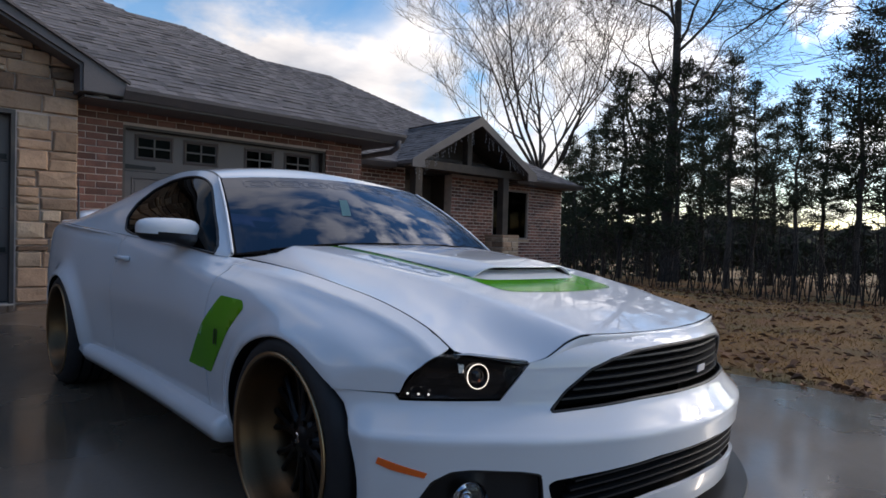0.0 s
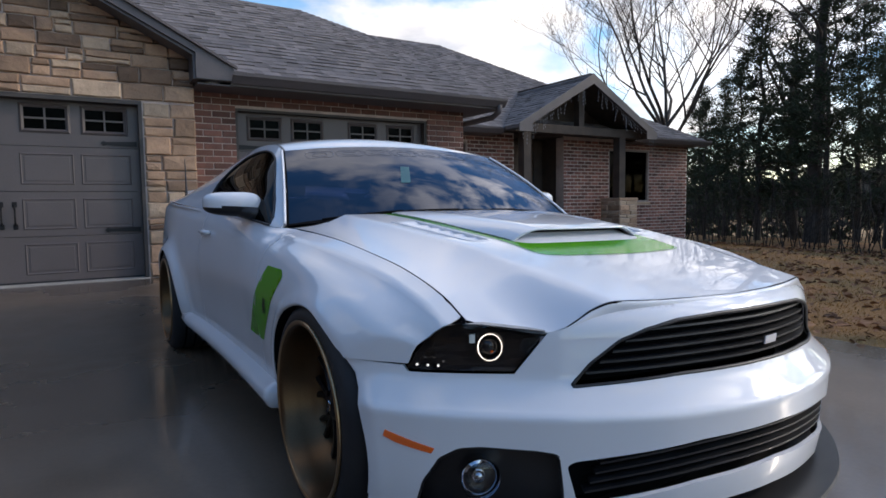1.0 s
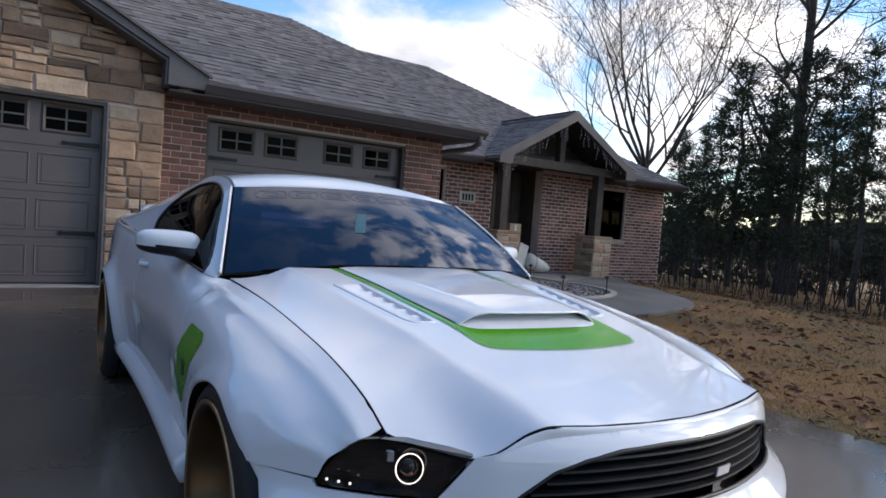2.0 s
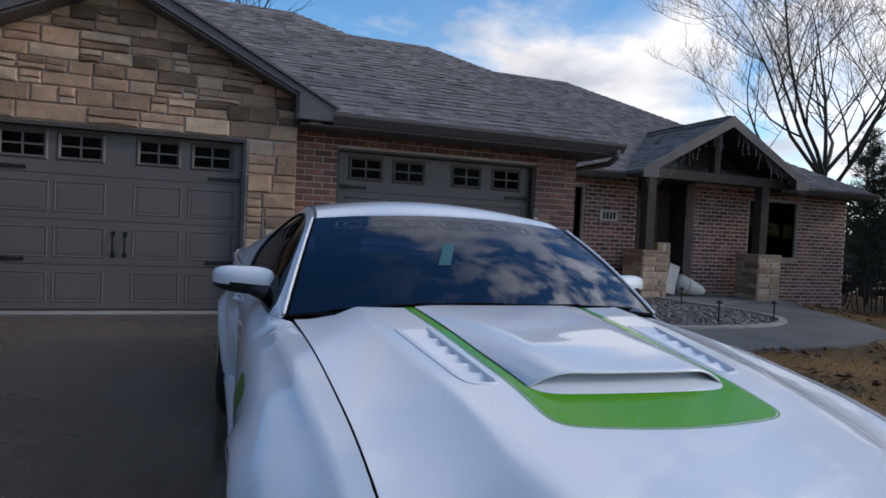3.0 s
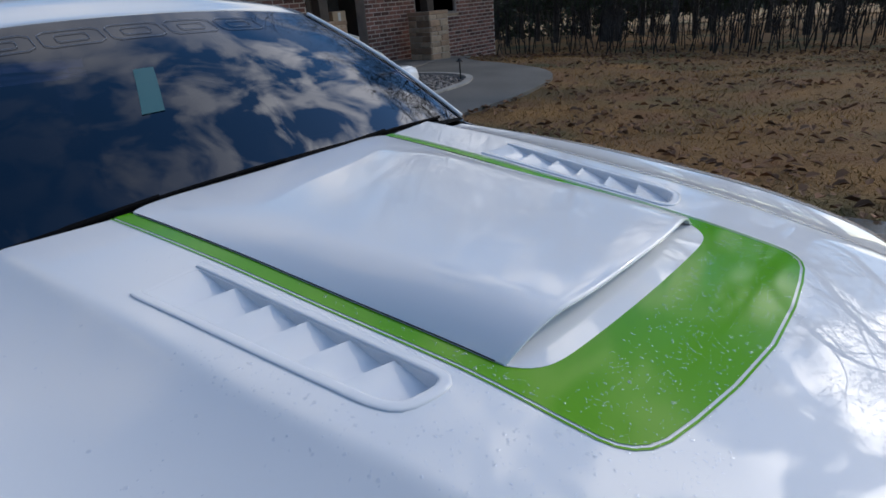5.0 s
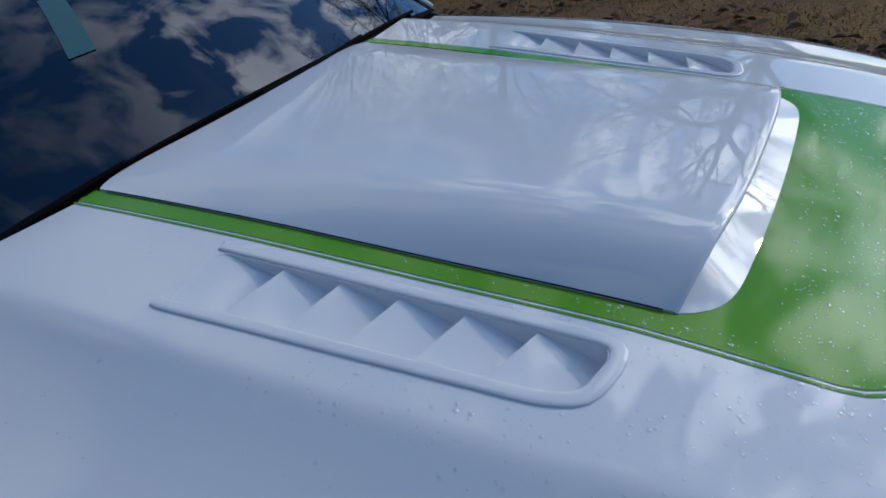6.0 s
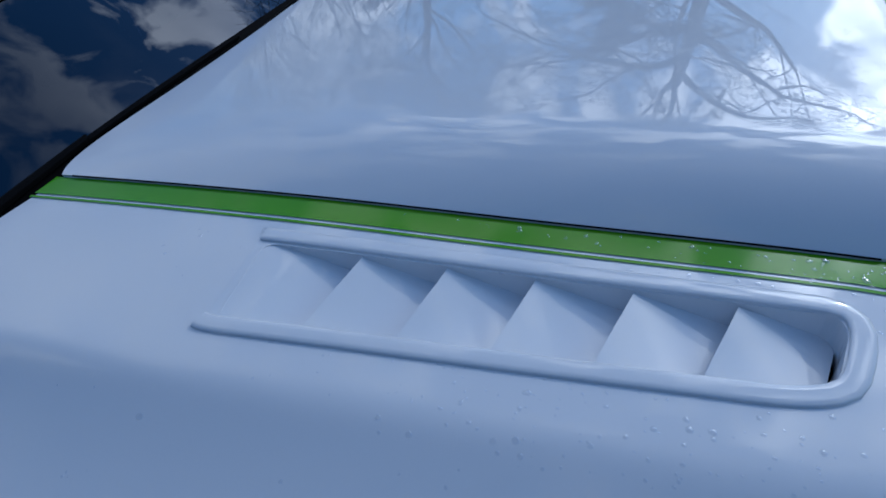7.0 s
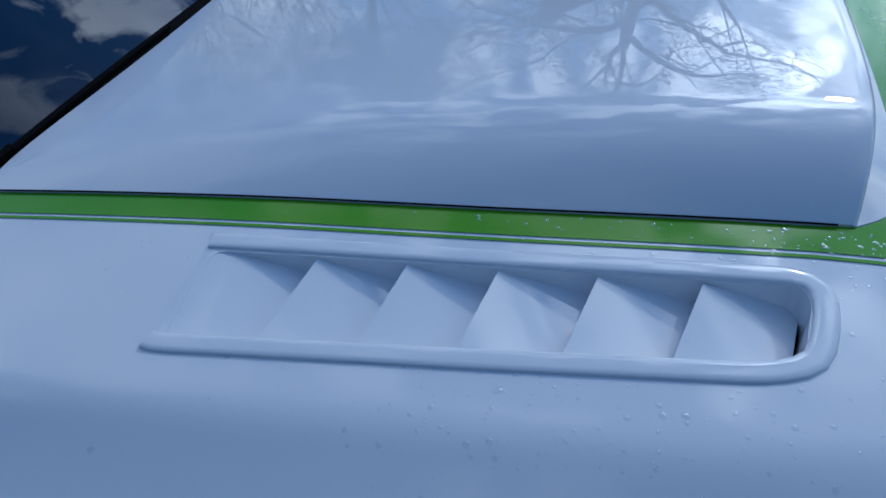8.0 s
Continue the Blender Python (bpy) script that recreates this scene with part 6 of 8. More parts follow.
# ---- nose ----
PLAN_U = [(0.0, -0.870), (0.15, -0.857), (0.30, -0.816), (0.45, -0.752), (0.55, -0.692), (0.65, -0.617), (0.74, -0.540), (0.80, -0.482), (0.85, -0.425)]
PLAN_S = [(-0.30, -0.295, -0.818), (0.0, 0.0, -0.868), (0.30, 0.295, -0.818), (0.56, 0.52, -0.712), (0.76, 0.685, -0.590), (0.92, 0.797, -0.486), (1.02, 0.860, -0.405), (1.09, 0.903, -0.345), (1.16, 0.942, -0.280)]
OFF = [(0.14, -0.02), (0.20, -0.035), (0.28, -0.050), (0.36, -0.058), (0.44, -0.064), (0.466, -0.0665), (0.474, -0.0645), (0.482, -0.055), (0.522, -0.020), (0.548, -0.005), (0.60, 0.0), (0.66, 0.006), (0.69, 0.018), (0.715, 0.042), (0.73, 0.070)]


def nose(s, z, inset=0.0):
    """A point of the front skin: s along its plan, z up; inset pushes it back."""
    sg = 1 if s >= 0 else -1
    t = abs(s)
    a = spl([(p[0], p[1]) for p in PLAN_S], t)
    y = spl([(p[0], p[2]) for p in PLAN_S], t)
    y1 = spl([(p[0], p[2]) for p in PLAN_S], t + 0.01)
    a1 = spl([(p[0], p[1]) for p in PLAN_S], t + 0.01)
    d = Vector((a1 - a, y1 - y)).normalized() if t < 1.145 else Vector((0.3, 0.95))
    n = Vector((d.y, -d.x))                  # outward
    o = spl(OFF, z)
    fade = 1 - 0.7 * ss(1.03, 1.15, t)
    push = -o * fade - inset
    return Vector((sg * (a + n.x * push), y + n.y * push, z))


def s_of(a):
    lo, hi = 0.0, 1.16
    for _ in range(24):
        m = (lo + hi) / 2
        if spl([(p[0], p[1]) for p in PLAN_S], m) < a:
            lo = m
        else:
            hi = m
    return lo


def nose_poly(pts):
    return [(math.copysign(s_of(abs(x)), x) if x else 0.0, z) for x, z in pts]


def sym(half):
    """A closed outline from its positive half, listed from the top centre to the bottom centre."""
    return half + [(-x, z) for x, z in half if x != 0][::-1]


top_half = [(0, 0.722), (0.15, 0.721), (0.30, 0.716), (0.41, 0.708), (0.465, 0.698), (0.505, 0.684), (0.535, 0.670), (0.575, 0.662), (0.640, 0.560), (0.70, 0.5585), (0.835, 0.555)]
skin = nose_poly(top_half) + [(0.992, 0.5695), (1.10, 0.571), (1.155, 0.575)]
arch_edge = [(1.15, 0.56), (1.1215, 0.54), (1.1005, 0.50), (1.0899, 0.46), (1.0772, 0.42), (1.0689, 0.38), (1.0647, 0.34), (1.0648, 0.30), (1.0689, 0.26), (1.086, 0.195)]
skin_half = skin[:-1] + [(1.148, 0.571)] + arch_edge[1:] + [(0.80, 0.182), (0.50, 0.200), (0.25, 0.226), (0, 0.236)]
skin_full = sym(skin_half)
grille = nose_poly([(0, 0.690), (0.15, 0.688), (0.273, 0.681), (0.36, 0.664), (0.424, 0.640), (0.49, 0.585), (0.532, 0.530), (0.40, 0.540), (0.27, 0.549), (0, 0.553)])
lower = nose_poly([(0, 0.412), (0.25, 0.402), (0.53, 0.366), (0.545, 0.355), (0.525, 0.262), (0.51, 0.252), (0.25, 0.292), (0, 0.308)])
fogh = nose_poly([(0.56, 0.383), (0.60, 0.391), (0.70, 0.396), (0.738, 0.390), (0.772, 0.362), (0.800, 0.300), (0.815, 0.225), (0.80, 0.205), (0.56, 0.205), (0.548, 0.22), (0.552, 0.30)])
holes = [rounded(sym(grille), 0.012, 3), rounded(sym(lower), 0.010, 3), rounded(fogh, 0.012, 3), rounded([(-x, z) for x, z in fogh][::-1], 0.012, 3)]
bm = sheet(skin_full, holes, lambda s, z: nose(s, z), 0.011, 0.011)
bmesh.ops.recalc_face_normals(bm, faces=bm.faces)
if sum(f.normal.y for f in bm.faces) > 0:
    bmesh.ops.reverse_faces(bm, faces=bm.faces)
bumper = part("front_bumper", bm, M_PAINT, car, "white front bumper", smooth=True)
thicken(bumper, 0.012)


# upper lip of the bumper, up to the hood's front edge
bm = bmesh.new()
lipr = []
for k in range(-44, 45):
    x = 0.580 * k / 44
    zt = spl([(p[0], p[1]) for p in top_half[:8]], abs(x))
    lo = nose(math.copysign(s_of(abs(x)), x) if x else 0.0, zt - 0.001)
    hy = spl([(-p[0], p[1]) for p in front[:10]][::-1], abs(x))
    hi = Vector((x, hy - 0.005, hood_z(x, hy) - 0.0015))
    mid_ = (lo + hi) / 2 + Vector((0, -0.002, 0.004))
    lipr.append([bm.verts.new(q) for q in (lo, lo.lerp(mid_, 0.5) + Vector((0, -0.0005, 0.001)), mid_, mid_.lerp(hi, 0.5) + Vector((0, 0, 0.001)), hi, hi + Vector((0, 0.006, -0.02)))])
for a, b in zip(lipr, lipr[1:]):
    for q in range(5):
        bm.faces.new((a[q], a[q + 1], b[q + 1], b[q]))
bmesh.ops.recalc_face_normals(bm, faces=bm.faces)
if sum(f.normal.z for f in bm.faces) < 0:
    bmesh.ops.reverse_faces(bm, faces=bm.faces)
part("bumper_lip", bm, M_PAINT, bumper, smooth=True)


def insert(name, poly, inset, mat, parent, label, step=0.03):
    bm = sheet(poly, [], lambda s, z: nose(s, z, inset), step)
    bmesh.ops.recalc_face_normals(bm, faces=bm.faces)
    if sum(f.normal.y for f in bm.faces) > 0:
        bmesh.ops.reverse_faces(bm, faces=bm.faces)
    return part(name, bm, mat, parent, label, smooth=True)


def grow(poly, k):
    cx = sum(p[0] for p in poly) / len(poly)
    cz = sum(p[1] for p in poly) / len(poly)
    return [(cx + (x - cx) * k, cz + (z - cz) * k) for x, z in poly]


def bar(bm, s0, s1, zf, inset, hh, dd, n=40):
    """A blade across an opening, following the nose."""
    rings = []
    for i in range(n + 1):
        s = s0 + (s1 - s0) * i / n
        z = zf(s)
        rings.append([bm.verts.new(nose(s, z + q, inset + p)) for p, q in ((0, -hh * 0.3), (0, hh * 0.3), (dd * 0.4, hh * 0.5), (dd, hh * 0.3), (dd, -hh * 0.3), (dd * 0.4, -hh * 0.5))])
    for a, b in zip(rings, rings[1:]):
        for k in range(6):
            bm.faces.new((a[k], a[(k + 1) % 6], b[(k + 1) % 6], b[k]))
    bm.faces.new(rings[0][::-1])
    bm.faces.new(rings[-1])
    bmesh.ops.recalc_face_normals(bm, faces=bm.faces)


# near-black backing sheets carry the shade behind the grille bars
gr = insert("grille", grow(sym(grille), 1.02), 0.055, M_VOID, car, "black upper grille")
for k in range(5):
    zb = 0.574 + 0.0235 * k
    reach = s_of(0.495 - 0.030 * k)
    bm = bmesh.new()
    bar(bm, -reach, reach, lambda s, zb=zb: zb - 0.014 * (s / 0.5)**2, 0.014, 0.0085, 0.040)
    part("grille_bar", bm, M_TRIM, gr)
def rim_bead(bm, poly, inset, r):
    pts = [nose(s, z, inset) for s, z in densify(poly, 0.02)]
    tube(bm, pts + [pts[0]], r, 6, cap=False)


bm = bmesh.new()
rim_bead(bm, rounded(sym(grille), 0.012, 3), 0.004, 0.006)
part("grille_surround", bm, M_TRIM, gr, smooth=True)
bm = sheet([(0.0, 0.590), (0.060, 0.590), (0.070, 0.610), (0.010, 0.610)], [], lambda s, z: nose(s + 0.03, z, 0.008), 0.03)
bg = part("grille_badge", bm, M_BADGE, gr, "small silver badge plate")
thicken(bg, 0.004)
lg = insert("lower_grille", grow(sym(lower), 1.02), 0.055, M_VOID, car, "black lower grille")
for k in range(4):
    bm = bmesh.new()
    zb = 0.330 + 0.0225 * k
    reach = 0.545 - 0.012 * k
    bar(bm, -reach, reach, lambda s, zb=zb: zb - 0.052 * (s / 0.56)**2, 0.012, 0.0085, 0.04)
    part("grille_bar", bm, M_TRIM, lg)
for sg in (-1, 1):
    fp = [(sg * x, z) for x, z in fogh]
    if sg < 0:
        fp = fp[::-1]
    well = insert("fog_recess", grow(fp, 1.02), 0.050, M_TRIM, car, "black fog lamp recess")
    bm = bmesh.new()
    rim_bead(bm, rounded(fp, 0.012, 3), 0.004, 0.005)
    part("recess_rim", bm, M_TRIM, well, smooth=True)
    c = nose(sg * s_of(0.708), 0.315, 0.022)
    dirn = Vector((sg * 0.35, -0.93, 0.0))
    mt = Matrix.Translation(c) @ dirn.to_track_quat('Z', 'Y').to_matrix().to_4x4()
    lampf = new("fog_lamp")
    lampf.parent = car
    bm = bmesh.new()
    bmesh.ops.create_cone(bm, cap_ends=False, segments=28, radius1=0.046, radius2=0.050, depth=0.05, matrix=mt)
    part("housing", bm, M_CHROME, lampf, smooth=True)
    bm = bmesh.new()
    bmesh.ops.create_uvsphere(bm, u_segments=20, v_segments=10, radius=0.046, matrix=mt @ Matrix.Diagonal((1, 1, 0.35, 1)) @ Matrix.Translation((0, 0, 0.03)))
    part("lens", bm, M_LENS, lampf, smooth=True)
    bm = bmesh.new()
    bmesh.ops.create_uvsphere(bm, u_segments=14, v_segments=8, radius=0.018, matrix=mt)
    part("bulb", bm, M_CHROME, lampf, smooth=True)
    # amber marker on the bumper's flank
    mk = [(0.902, 0.373), (0.894, 0.386), (1.014, 0.420), (1.020, 0.404), (0.985, 0.391)]
    mk = [(sg * s, z) for s, z in mk]
    ob = insert("marker_lamp", mk if sg > 0 else mk[::-1], -0.003, M_AMBER, car, "amber side marker lamp", 0.012)
    thicken(ob, 0.008)
    # headlight: dark bucket, projector with a ring light, LED row and a clear cover
    hp = [(0.640, 0.566), (0.837, 0.561), (0.822, 0.602), (0.800, 0.645), (0.778, 0.671), (0.742, 0.679), (0.70, 0.678), (0.580, 0.664)]
    hs = [(sg * s, z) for s, z in nose_poly(hp)]
    if sg < 0:
        hs = hs[::-1]
    head = insert("headlight", grow(hs, 1.0), 0.040, M_GLOSSBLACK, car, "smoked headlight with a white ring light", 0.02)
    bm = bmesh.new()
    ring_pts = densify(hs, 0.02)
    up = [bm.verts.new(nose(s, z, 0.004)) for s, z in ring_pts]
    dn = [bm.verts.new(nose(s, z, 0.042)) for s, z in ring_pts]
    for i in range(len(up)):
        j = (i + 1) % len(up)
        bm.faces.new((up[i], up[j], dn[j], dn[i]))
    part("bucket_wall", bm, M_GLOSSBLACK, head)
    c = nose(sg * s_of(0.688), 0.622, 0.016)
    dirn = Vector((sg * 0.45, -0.89, 0.05))
    mt = Matrix.Translation(c) @ dirn.to_track_quat('Z', 'Y').to_matrix().to_4x4()
    bm = bmesh.new()
    tube(bm, [mt @ Vector((0.0300 * math.cos(2 * math.pi * k / 32), 0.033 * math.sin(2 * math.pi * k / 32), 0.008)) for k in range(33)], 0.0013, 8, cap=False)
    part("ring_light", bm, M_HALO, head, "lit white ring", smooth=True)
    bm = bmesh.new()
    bmesh.ops.create_cone(bm, cap_ends=False, segments=28, radius1=0.020, radius2=0.030, depth=0.03, matrix=mt @ Matrix.Translation((0, 0, -0.008)))
    part("projector_shroud", bm, M_CHROME, head, smooth=True)
    bm = bmesh.new()
    bmesh.ops.create_uvsphere(bm, u_segments=20, v_segments=12, radius=0.024, matrix=mt @ Matrix.Diagonal((1, 1, 0.6, 1)) @ Matrix.Translation((0, 0, -0.01)))
    part("projector_lens", bm, M_GLOSSBLACK, head, smooth=True)
    bm = bmesh.new()
    box(bm, -0.010, 0.010, -0.014, 0.014, -0.004, 0.004, 0.003, 1)
    c2 = nose(sg * s_of(0.722), 0.640, 0.020)
    bmesh.ops.transform(bm, matrix=Matrix.Translation(c2) @ dirn.to_track_quat('Z', 'Y').to_matrix().to_4x4(), verts=bm.verts)
    part("turn_reflector", bm, M_CHROME, head)
    bm = bmesh.new()
    bmesh.ops.create_uvsphere(bm, u_segments=12, v_segments=8, radius=0.006, matrix=mt @ Matrix.Translation((0.004, -0.010, 0.002)))
    part("amber_bulb", bm, M_AMBER, head, "amber bulb", smooth=True)
    for k in range(3):
        bm = bmesh.new()
        bmesh.ops.create_uvsphere(bm, u_segments=8, v_segments=6, radius=0.0034, matrix=Matrix.Translation(nose(sg * s_of(0.822 - 0.019 * k), 0.571, 0.012)))
        part("led_dot", bm, M_LED, head, smooth=True)
    cover = insert("lens_cover", hs, 0.003, M_LENS, head, "clear plastic lens", 0.02)
    cover.visible_shadow = False

# splitter under the bumper
bm = bmesh.new()
outl = []
for k in range(41):
    s = -1.0 + 2.0 * k / 40
    p = nose(s, 0.17)
    d = Vector((p.x * 0.35, -1, 0)).normalized()
    outl.append(p + d * (0.085 * (1 - 0.35 * abs(s))))
inn_ = [Vector((q.x * 0.93, q.y + 0.30, 0)) for q in outl]
rows_ = []
for q, r in zip(outl, inn_):
    rows_.append([bm.verts.new((r.x, r.y, 0.165)), bm.verts.new((q.x, q.y, 0.165)), bm.verts.new((q.x * 1.002, q.y - 0.003, 0.173)), bm.verts.new((q.x, q.y, 0.181)), bm.verts.new((r.x, r.y, 0.190))])
for a, b in zip(rows_, rows_[1:]):
    for k in range(4):
        bm.faces.new((a[k], a[k + 1], b[k + 1], b[k]))
bmesh.ops.recalc_face_normals(bm, faces=bm.faces)
part("splitter", bm, M_TRIM, car, "black chin splitter")

# ---- greenhouse ----
RAIL_A = [(0.70, 0.784), (0.85, 0.739), (1.0, 0.694), (1.15, 0.649), (1.22, 0.629), (1.35, 0.613), (1.5, 0.606), (1.9, 0.598), (2.3, 0.608), (2.7, 0.648), (3.1, 0.706), (3.35, 0.745)]
RAIL_Z = [(0.70, 0.896), (0.85, 0.997), (1.0, 1.097), (1.15, 1.198), (1.22, 1.244), (1.35, 1.280), (1.5, 1.299), (1.7, 1.307), (1.9, 1.300), (2.3, 1.256), (2.7, 1.172), (3.1, 1.075), (3.35, 1.020)]


def green(y, v):
    """The upper side between belt (v 0) and roof rail (v 1)."""
    b, bz = spl(BELT_A, y), spl(BELT_Z, y) + 0.001
    r, rz = spl(RAIL_A, y), spl(RAIL_Z, y)
    z = bz + (rz - bz) * v
    return b + (r - b) * v + 0.030 * math.sin(math.pi * v) * min(1, (rz - bz) / 0.2), z


WIN = [(0.786, 0.04), (1.2, 0.03), (1.76, 0.03), (1.88, 0.07), (1.97, 0.26), (1.995, 0.50), (1.94, 0.74), (1.80, 0.855), (1.6, 0.90), (1.46, 0.91), (1.34, 0.90), (1.24, 0.885), (1.12, 0.862), (1.0, 0.815), (0.90, 0.745), (0.84, 0.63), (0.80, 0.44)]
WIN = rounded(WIN, 0.03, 3)
for sg in (-1, 1):
    fn = lambda y, v, sg=sg: (sg * green(y, v)[0], y, green(y, v)[1])
    bm = sheet([(0.712, 0.0)] + [(0.712 + 2.6 * k / 40, 0.0) for k in range(1, 41)] + [(3.312, 1.0)] + [(3.312 - 2.6 * k / 40, 1.0) for k in range(1, 41)], [WIN], fn, 0.045, 0.022)
    bmesh.ops.recalc_face_normals(bm, faces=bm.faces)
    if sum(f.normal.x * sg for f in bm.faces) < 0:
        bmesh.ops.reverse_faces(bm, faces=bm.faces)
    ob = part("pillar_frame", bm, M_PAINT, car, "white pillars and roof rail", smooth=True)
    thicken(ob, 0.012)
    bm = sheet(grow(WIN, 1.015), [], lambda y, v, sg=sg: (sg * (green(y, v)[0] - 0.007), y, green(y, v)[1]), 0.05, 0.03)
    bmesh.ops.recalc_face_normals(bm, faces=bm.faces)
    if sum(f.normal.x * sg for f in bm.faces) < 0:
        bmesh.ops.reverse_faces(bm, faces=bm.faces)
    part("side_window", bm, M_SIDEGLASS, car, "black tinted side window", smooth=True)
    bm = bmesh.new()
    wp = [Vector((sg * (green(y, v)[0] - 0.002), y, green(y, v)[1])) for y, v in densify(WIN, 0.03)]
    tube(bm, wp + [wp[0]], 0.006, 6, cap=False)
    part("window_seal", bm, M_TRIM, car, "black window seal", smooth=True)
    # mirror: white shell over a black lower half on a short arm
    bm = bmesh.new()
    bmesh.ops.create_uvsphere(bm, u_segments=28, v_segments=18, radius=1.0)
    for v in bm.verts:
        x, y, z = v.co
        k = 4.0
        r = (abs(x)**k + abs(y)**2.2 + abs(z)**3.2)
        s = (1 / max(r, 1e-6))**(1 / 3.4)
        x, y, z = x * s, y * s, z * s
        zs = 0.052 * (1 - 0.12 * x)
        v.co = (sg * (0.912 + 0.115 * x), 1.075 + 0.060 * y + 0.045 * (x + 0.2) * 0.9, 0.985 + zs * z + 0.006 * x)
    lower_f = [f for f in bm.faces if f.calc_center_median().z < 0.974]
    bm2 = bm.copy()
    bmesh.ops.delete(bm, geom=lower_f, context='FACES')
    bm2.faces.ensure_lookup_table()
    bmesh.ops.delete(bm2, geom=[f for f in bm2.faces if f.calc_center_median().z >= 0.974], context='FACES')
    for q in (bm, bm2):
        bmesh.ops.delete(q, geom=[v for v in q.verts if not v.link_faces], context='VERTS')
    mir = new("side_mirror")
    mir.parent = car
    mir["label"] = "white door mirror with a black lower half"
    thicken(part("mirror_shell", bm, M_PAINT, mir, smooth=True), 0.003)
    thicken(part("mirror_base", bm2, M_TRIM, mir, "black plastic base", smooth=True), 0.003)
    bm = bmesh.new()
    tube(bm, [(sg * 0.80, 1.0, 0.93), (sg * 0.85, 1.02, 0.945), (sg * 0.90, 1.07, 0.965)], [0.035, 0.030, 0.03], 10)
    part("mirror_arm", bm, M_TRIM, mir, smooth=True)
    boxed("mirror_glass", (sg * 0.912 - 0.09, sg * 0.912 + 0.09, 1.128, 1.132, 0.945, 1.022), M_CHROME, mir, bevel=0.002)


def wind(u, v):
    """Windscreen: u across (-1 to 1), v from the cowl up to the roof."""
    bx, by, bz = 0.786 * u, 0.607 + 0.092 * u * u, 0.925 - 0.035 * u * u
    tx, ty, tz = 0.628 * u, 1.170 + 0.055 * u * u, 1.281 - 0.036 * u * u
    k = 0.018 * math.sin(math.pi * v)
    return Vector((bx + (tx - bx) * v, by + (ty - by) * v - k * 0.5, bz + (tz - bz) * v + k))


def uv_grid(fn, nu, nv, u0=-1.0, u1=1.0, v0=0.0, v1=1.0):
    bm = bmesh.new()
    g = [[bm.verts.new(fn(u0 + (u1 - u0) * i / nu, v0 + (v1 - v0) * j / nv)) for i in range(nu + 1)] for j in range(nv + 1)]
    for a, b in zip(g, g[1:]):
        for i in range(nu):
            bm.faces.new((a[i], a[i + 1], b[i + 1], b[i]))
    bmesh.ops.recalc_face_normals(bm, faces=bm.faces)
    if sum(f.normal.z for f in bm.faces) < 0:
        bmesh.ops.reverse_faces(bm, faces=bm.faces)
    return bm


glassf = part("windshield", uv_grid(lambda u, v: wind(u * 0.985, v), 40, 24), M_WSHIELD, car, "dark blue-tinted windshield", smooth=True)
for sg in (-1, 1):
    bm = uv_grid(lambda u, v: wind(sg * (0.982 + 0.012 * u), v) + Vector((0, -0.001, 0.0018)), 2, 20, 0, 1)
    part("windshield_trim", bm, M_VOID, car, "black trim strip beside the windshield", smooth=True)
    bm = bmesh.new()
    tube(bm, [wind(sg * 1.002, 0.02 + 0.97 * k / 20) + Vector((sg * 0.002, -0.002, 0.003)) for k in range(21)], 0.007, 8)
    part("pillar_edge", bm, M_PAINT, car, "white edge of the windshield pillar", smooth=True)

part("windshield_frit", uv_grid(lambda u, v: wind(u * 0.985, v * (0.056 - 0.040 * u * u)) + Vector((0, -0.0012, 0.0016)), 30, 3), M_VOID, car, "black band along the foot of the glass", smooth=True)


def roof(u, v):
    y = (1.170 + 0.055 * u * u) * (1 - v) + (2.36 + 0.03 * u * u) * v + 0.002
    a = spl(RAIL_A, y)
    z0 = spl([(1.17, 1.243), (1.225, 1.2455)] + RAIL_Z[5:], y)
    return Vector((a * u, y, z0 + (0.038 + 0.020 * ss(1.2, 1.6, y) * (1 - ss(1.9, 2.3, y))) * (1 - u * u)))


part("roof_panel", uv_grid(roof, 30, 30), M_PAINT, car, "white roof panel", smooth=True)
for sg in (-1, 1):
    part("roof_ditch", uv_grid(lambda u, v: roof(sg * (0.976 + 0.022 * u), v) + Vector((0, 0, 0.0022)), 2, 30, 0, 1), M_TRIM, car, "black strip along the roof edge", smooth=True)


def backlight(u, v):
    y = (2.366 + 0.03 * u * u) * (1 - v) + 3.12 * v
    a, z = spl(RAIL_A, y), spl(RAIL_Z, y)
    return Vector((a * 0.97 * u, y, z + (0.048 - 0.03 * v) * (1 - u * u) - 0.004))


part("rear_window", uv_grid(backlight, 20, 14), M_SIDEGLASS, car, "dark rear window", smooth=True)


def deck(u, v):
    y = 3.125 + 0.70 * v
    a = spl(BELT_A, y) * 0.985
    return Vector((a * u, y, spl(BELT_Z, y) + 0.012 * (1 - u * u) + 0.055 * ss(0.55, 0.95, v) * (1 - 0.4 * u**4)))


thicken(part("trunk_lid", uv_grid(deck, 24, 16), M_PAINT, car, "white trunk lid", smooth=True), 0.006)
bm = bmesh.new()
sp = []
for k in range(25):
    u = -1 + k / 12
    x = 0.70 * u
    yy, zz = 3.72 - 0.10 * u * u, 1.115 - 0.045 * u**4
    sp.append([bm.verts.new((x, yy + p, zz + q)) for p, q in ((-0.10, -0.045), (-0.02, 0.008), (0.05, 0.030), (0.06, 0.020), (0.02, -0.06))])
for a, b in zip(sp, sp[1:]):
    for k in range(5):
        bm.faces.new((a[k], a[(k + 1) % 5], b[(k + 1) % 5], b[k]))
bm.faces.new(sp[0])
bm.faces.new(sp[-1][::-1])
bmesh.ops.recalc_face_normals(bm, faces=bm.faces)
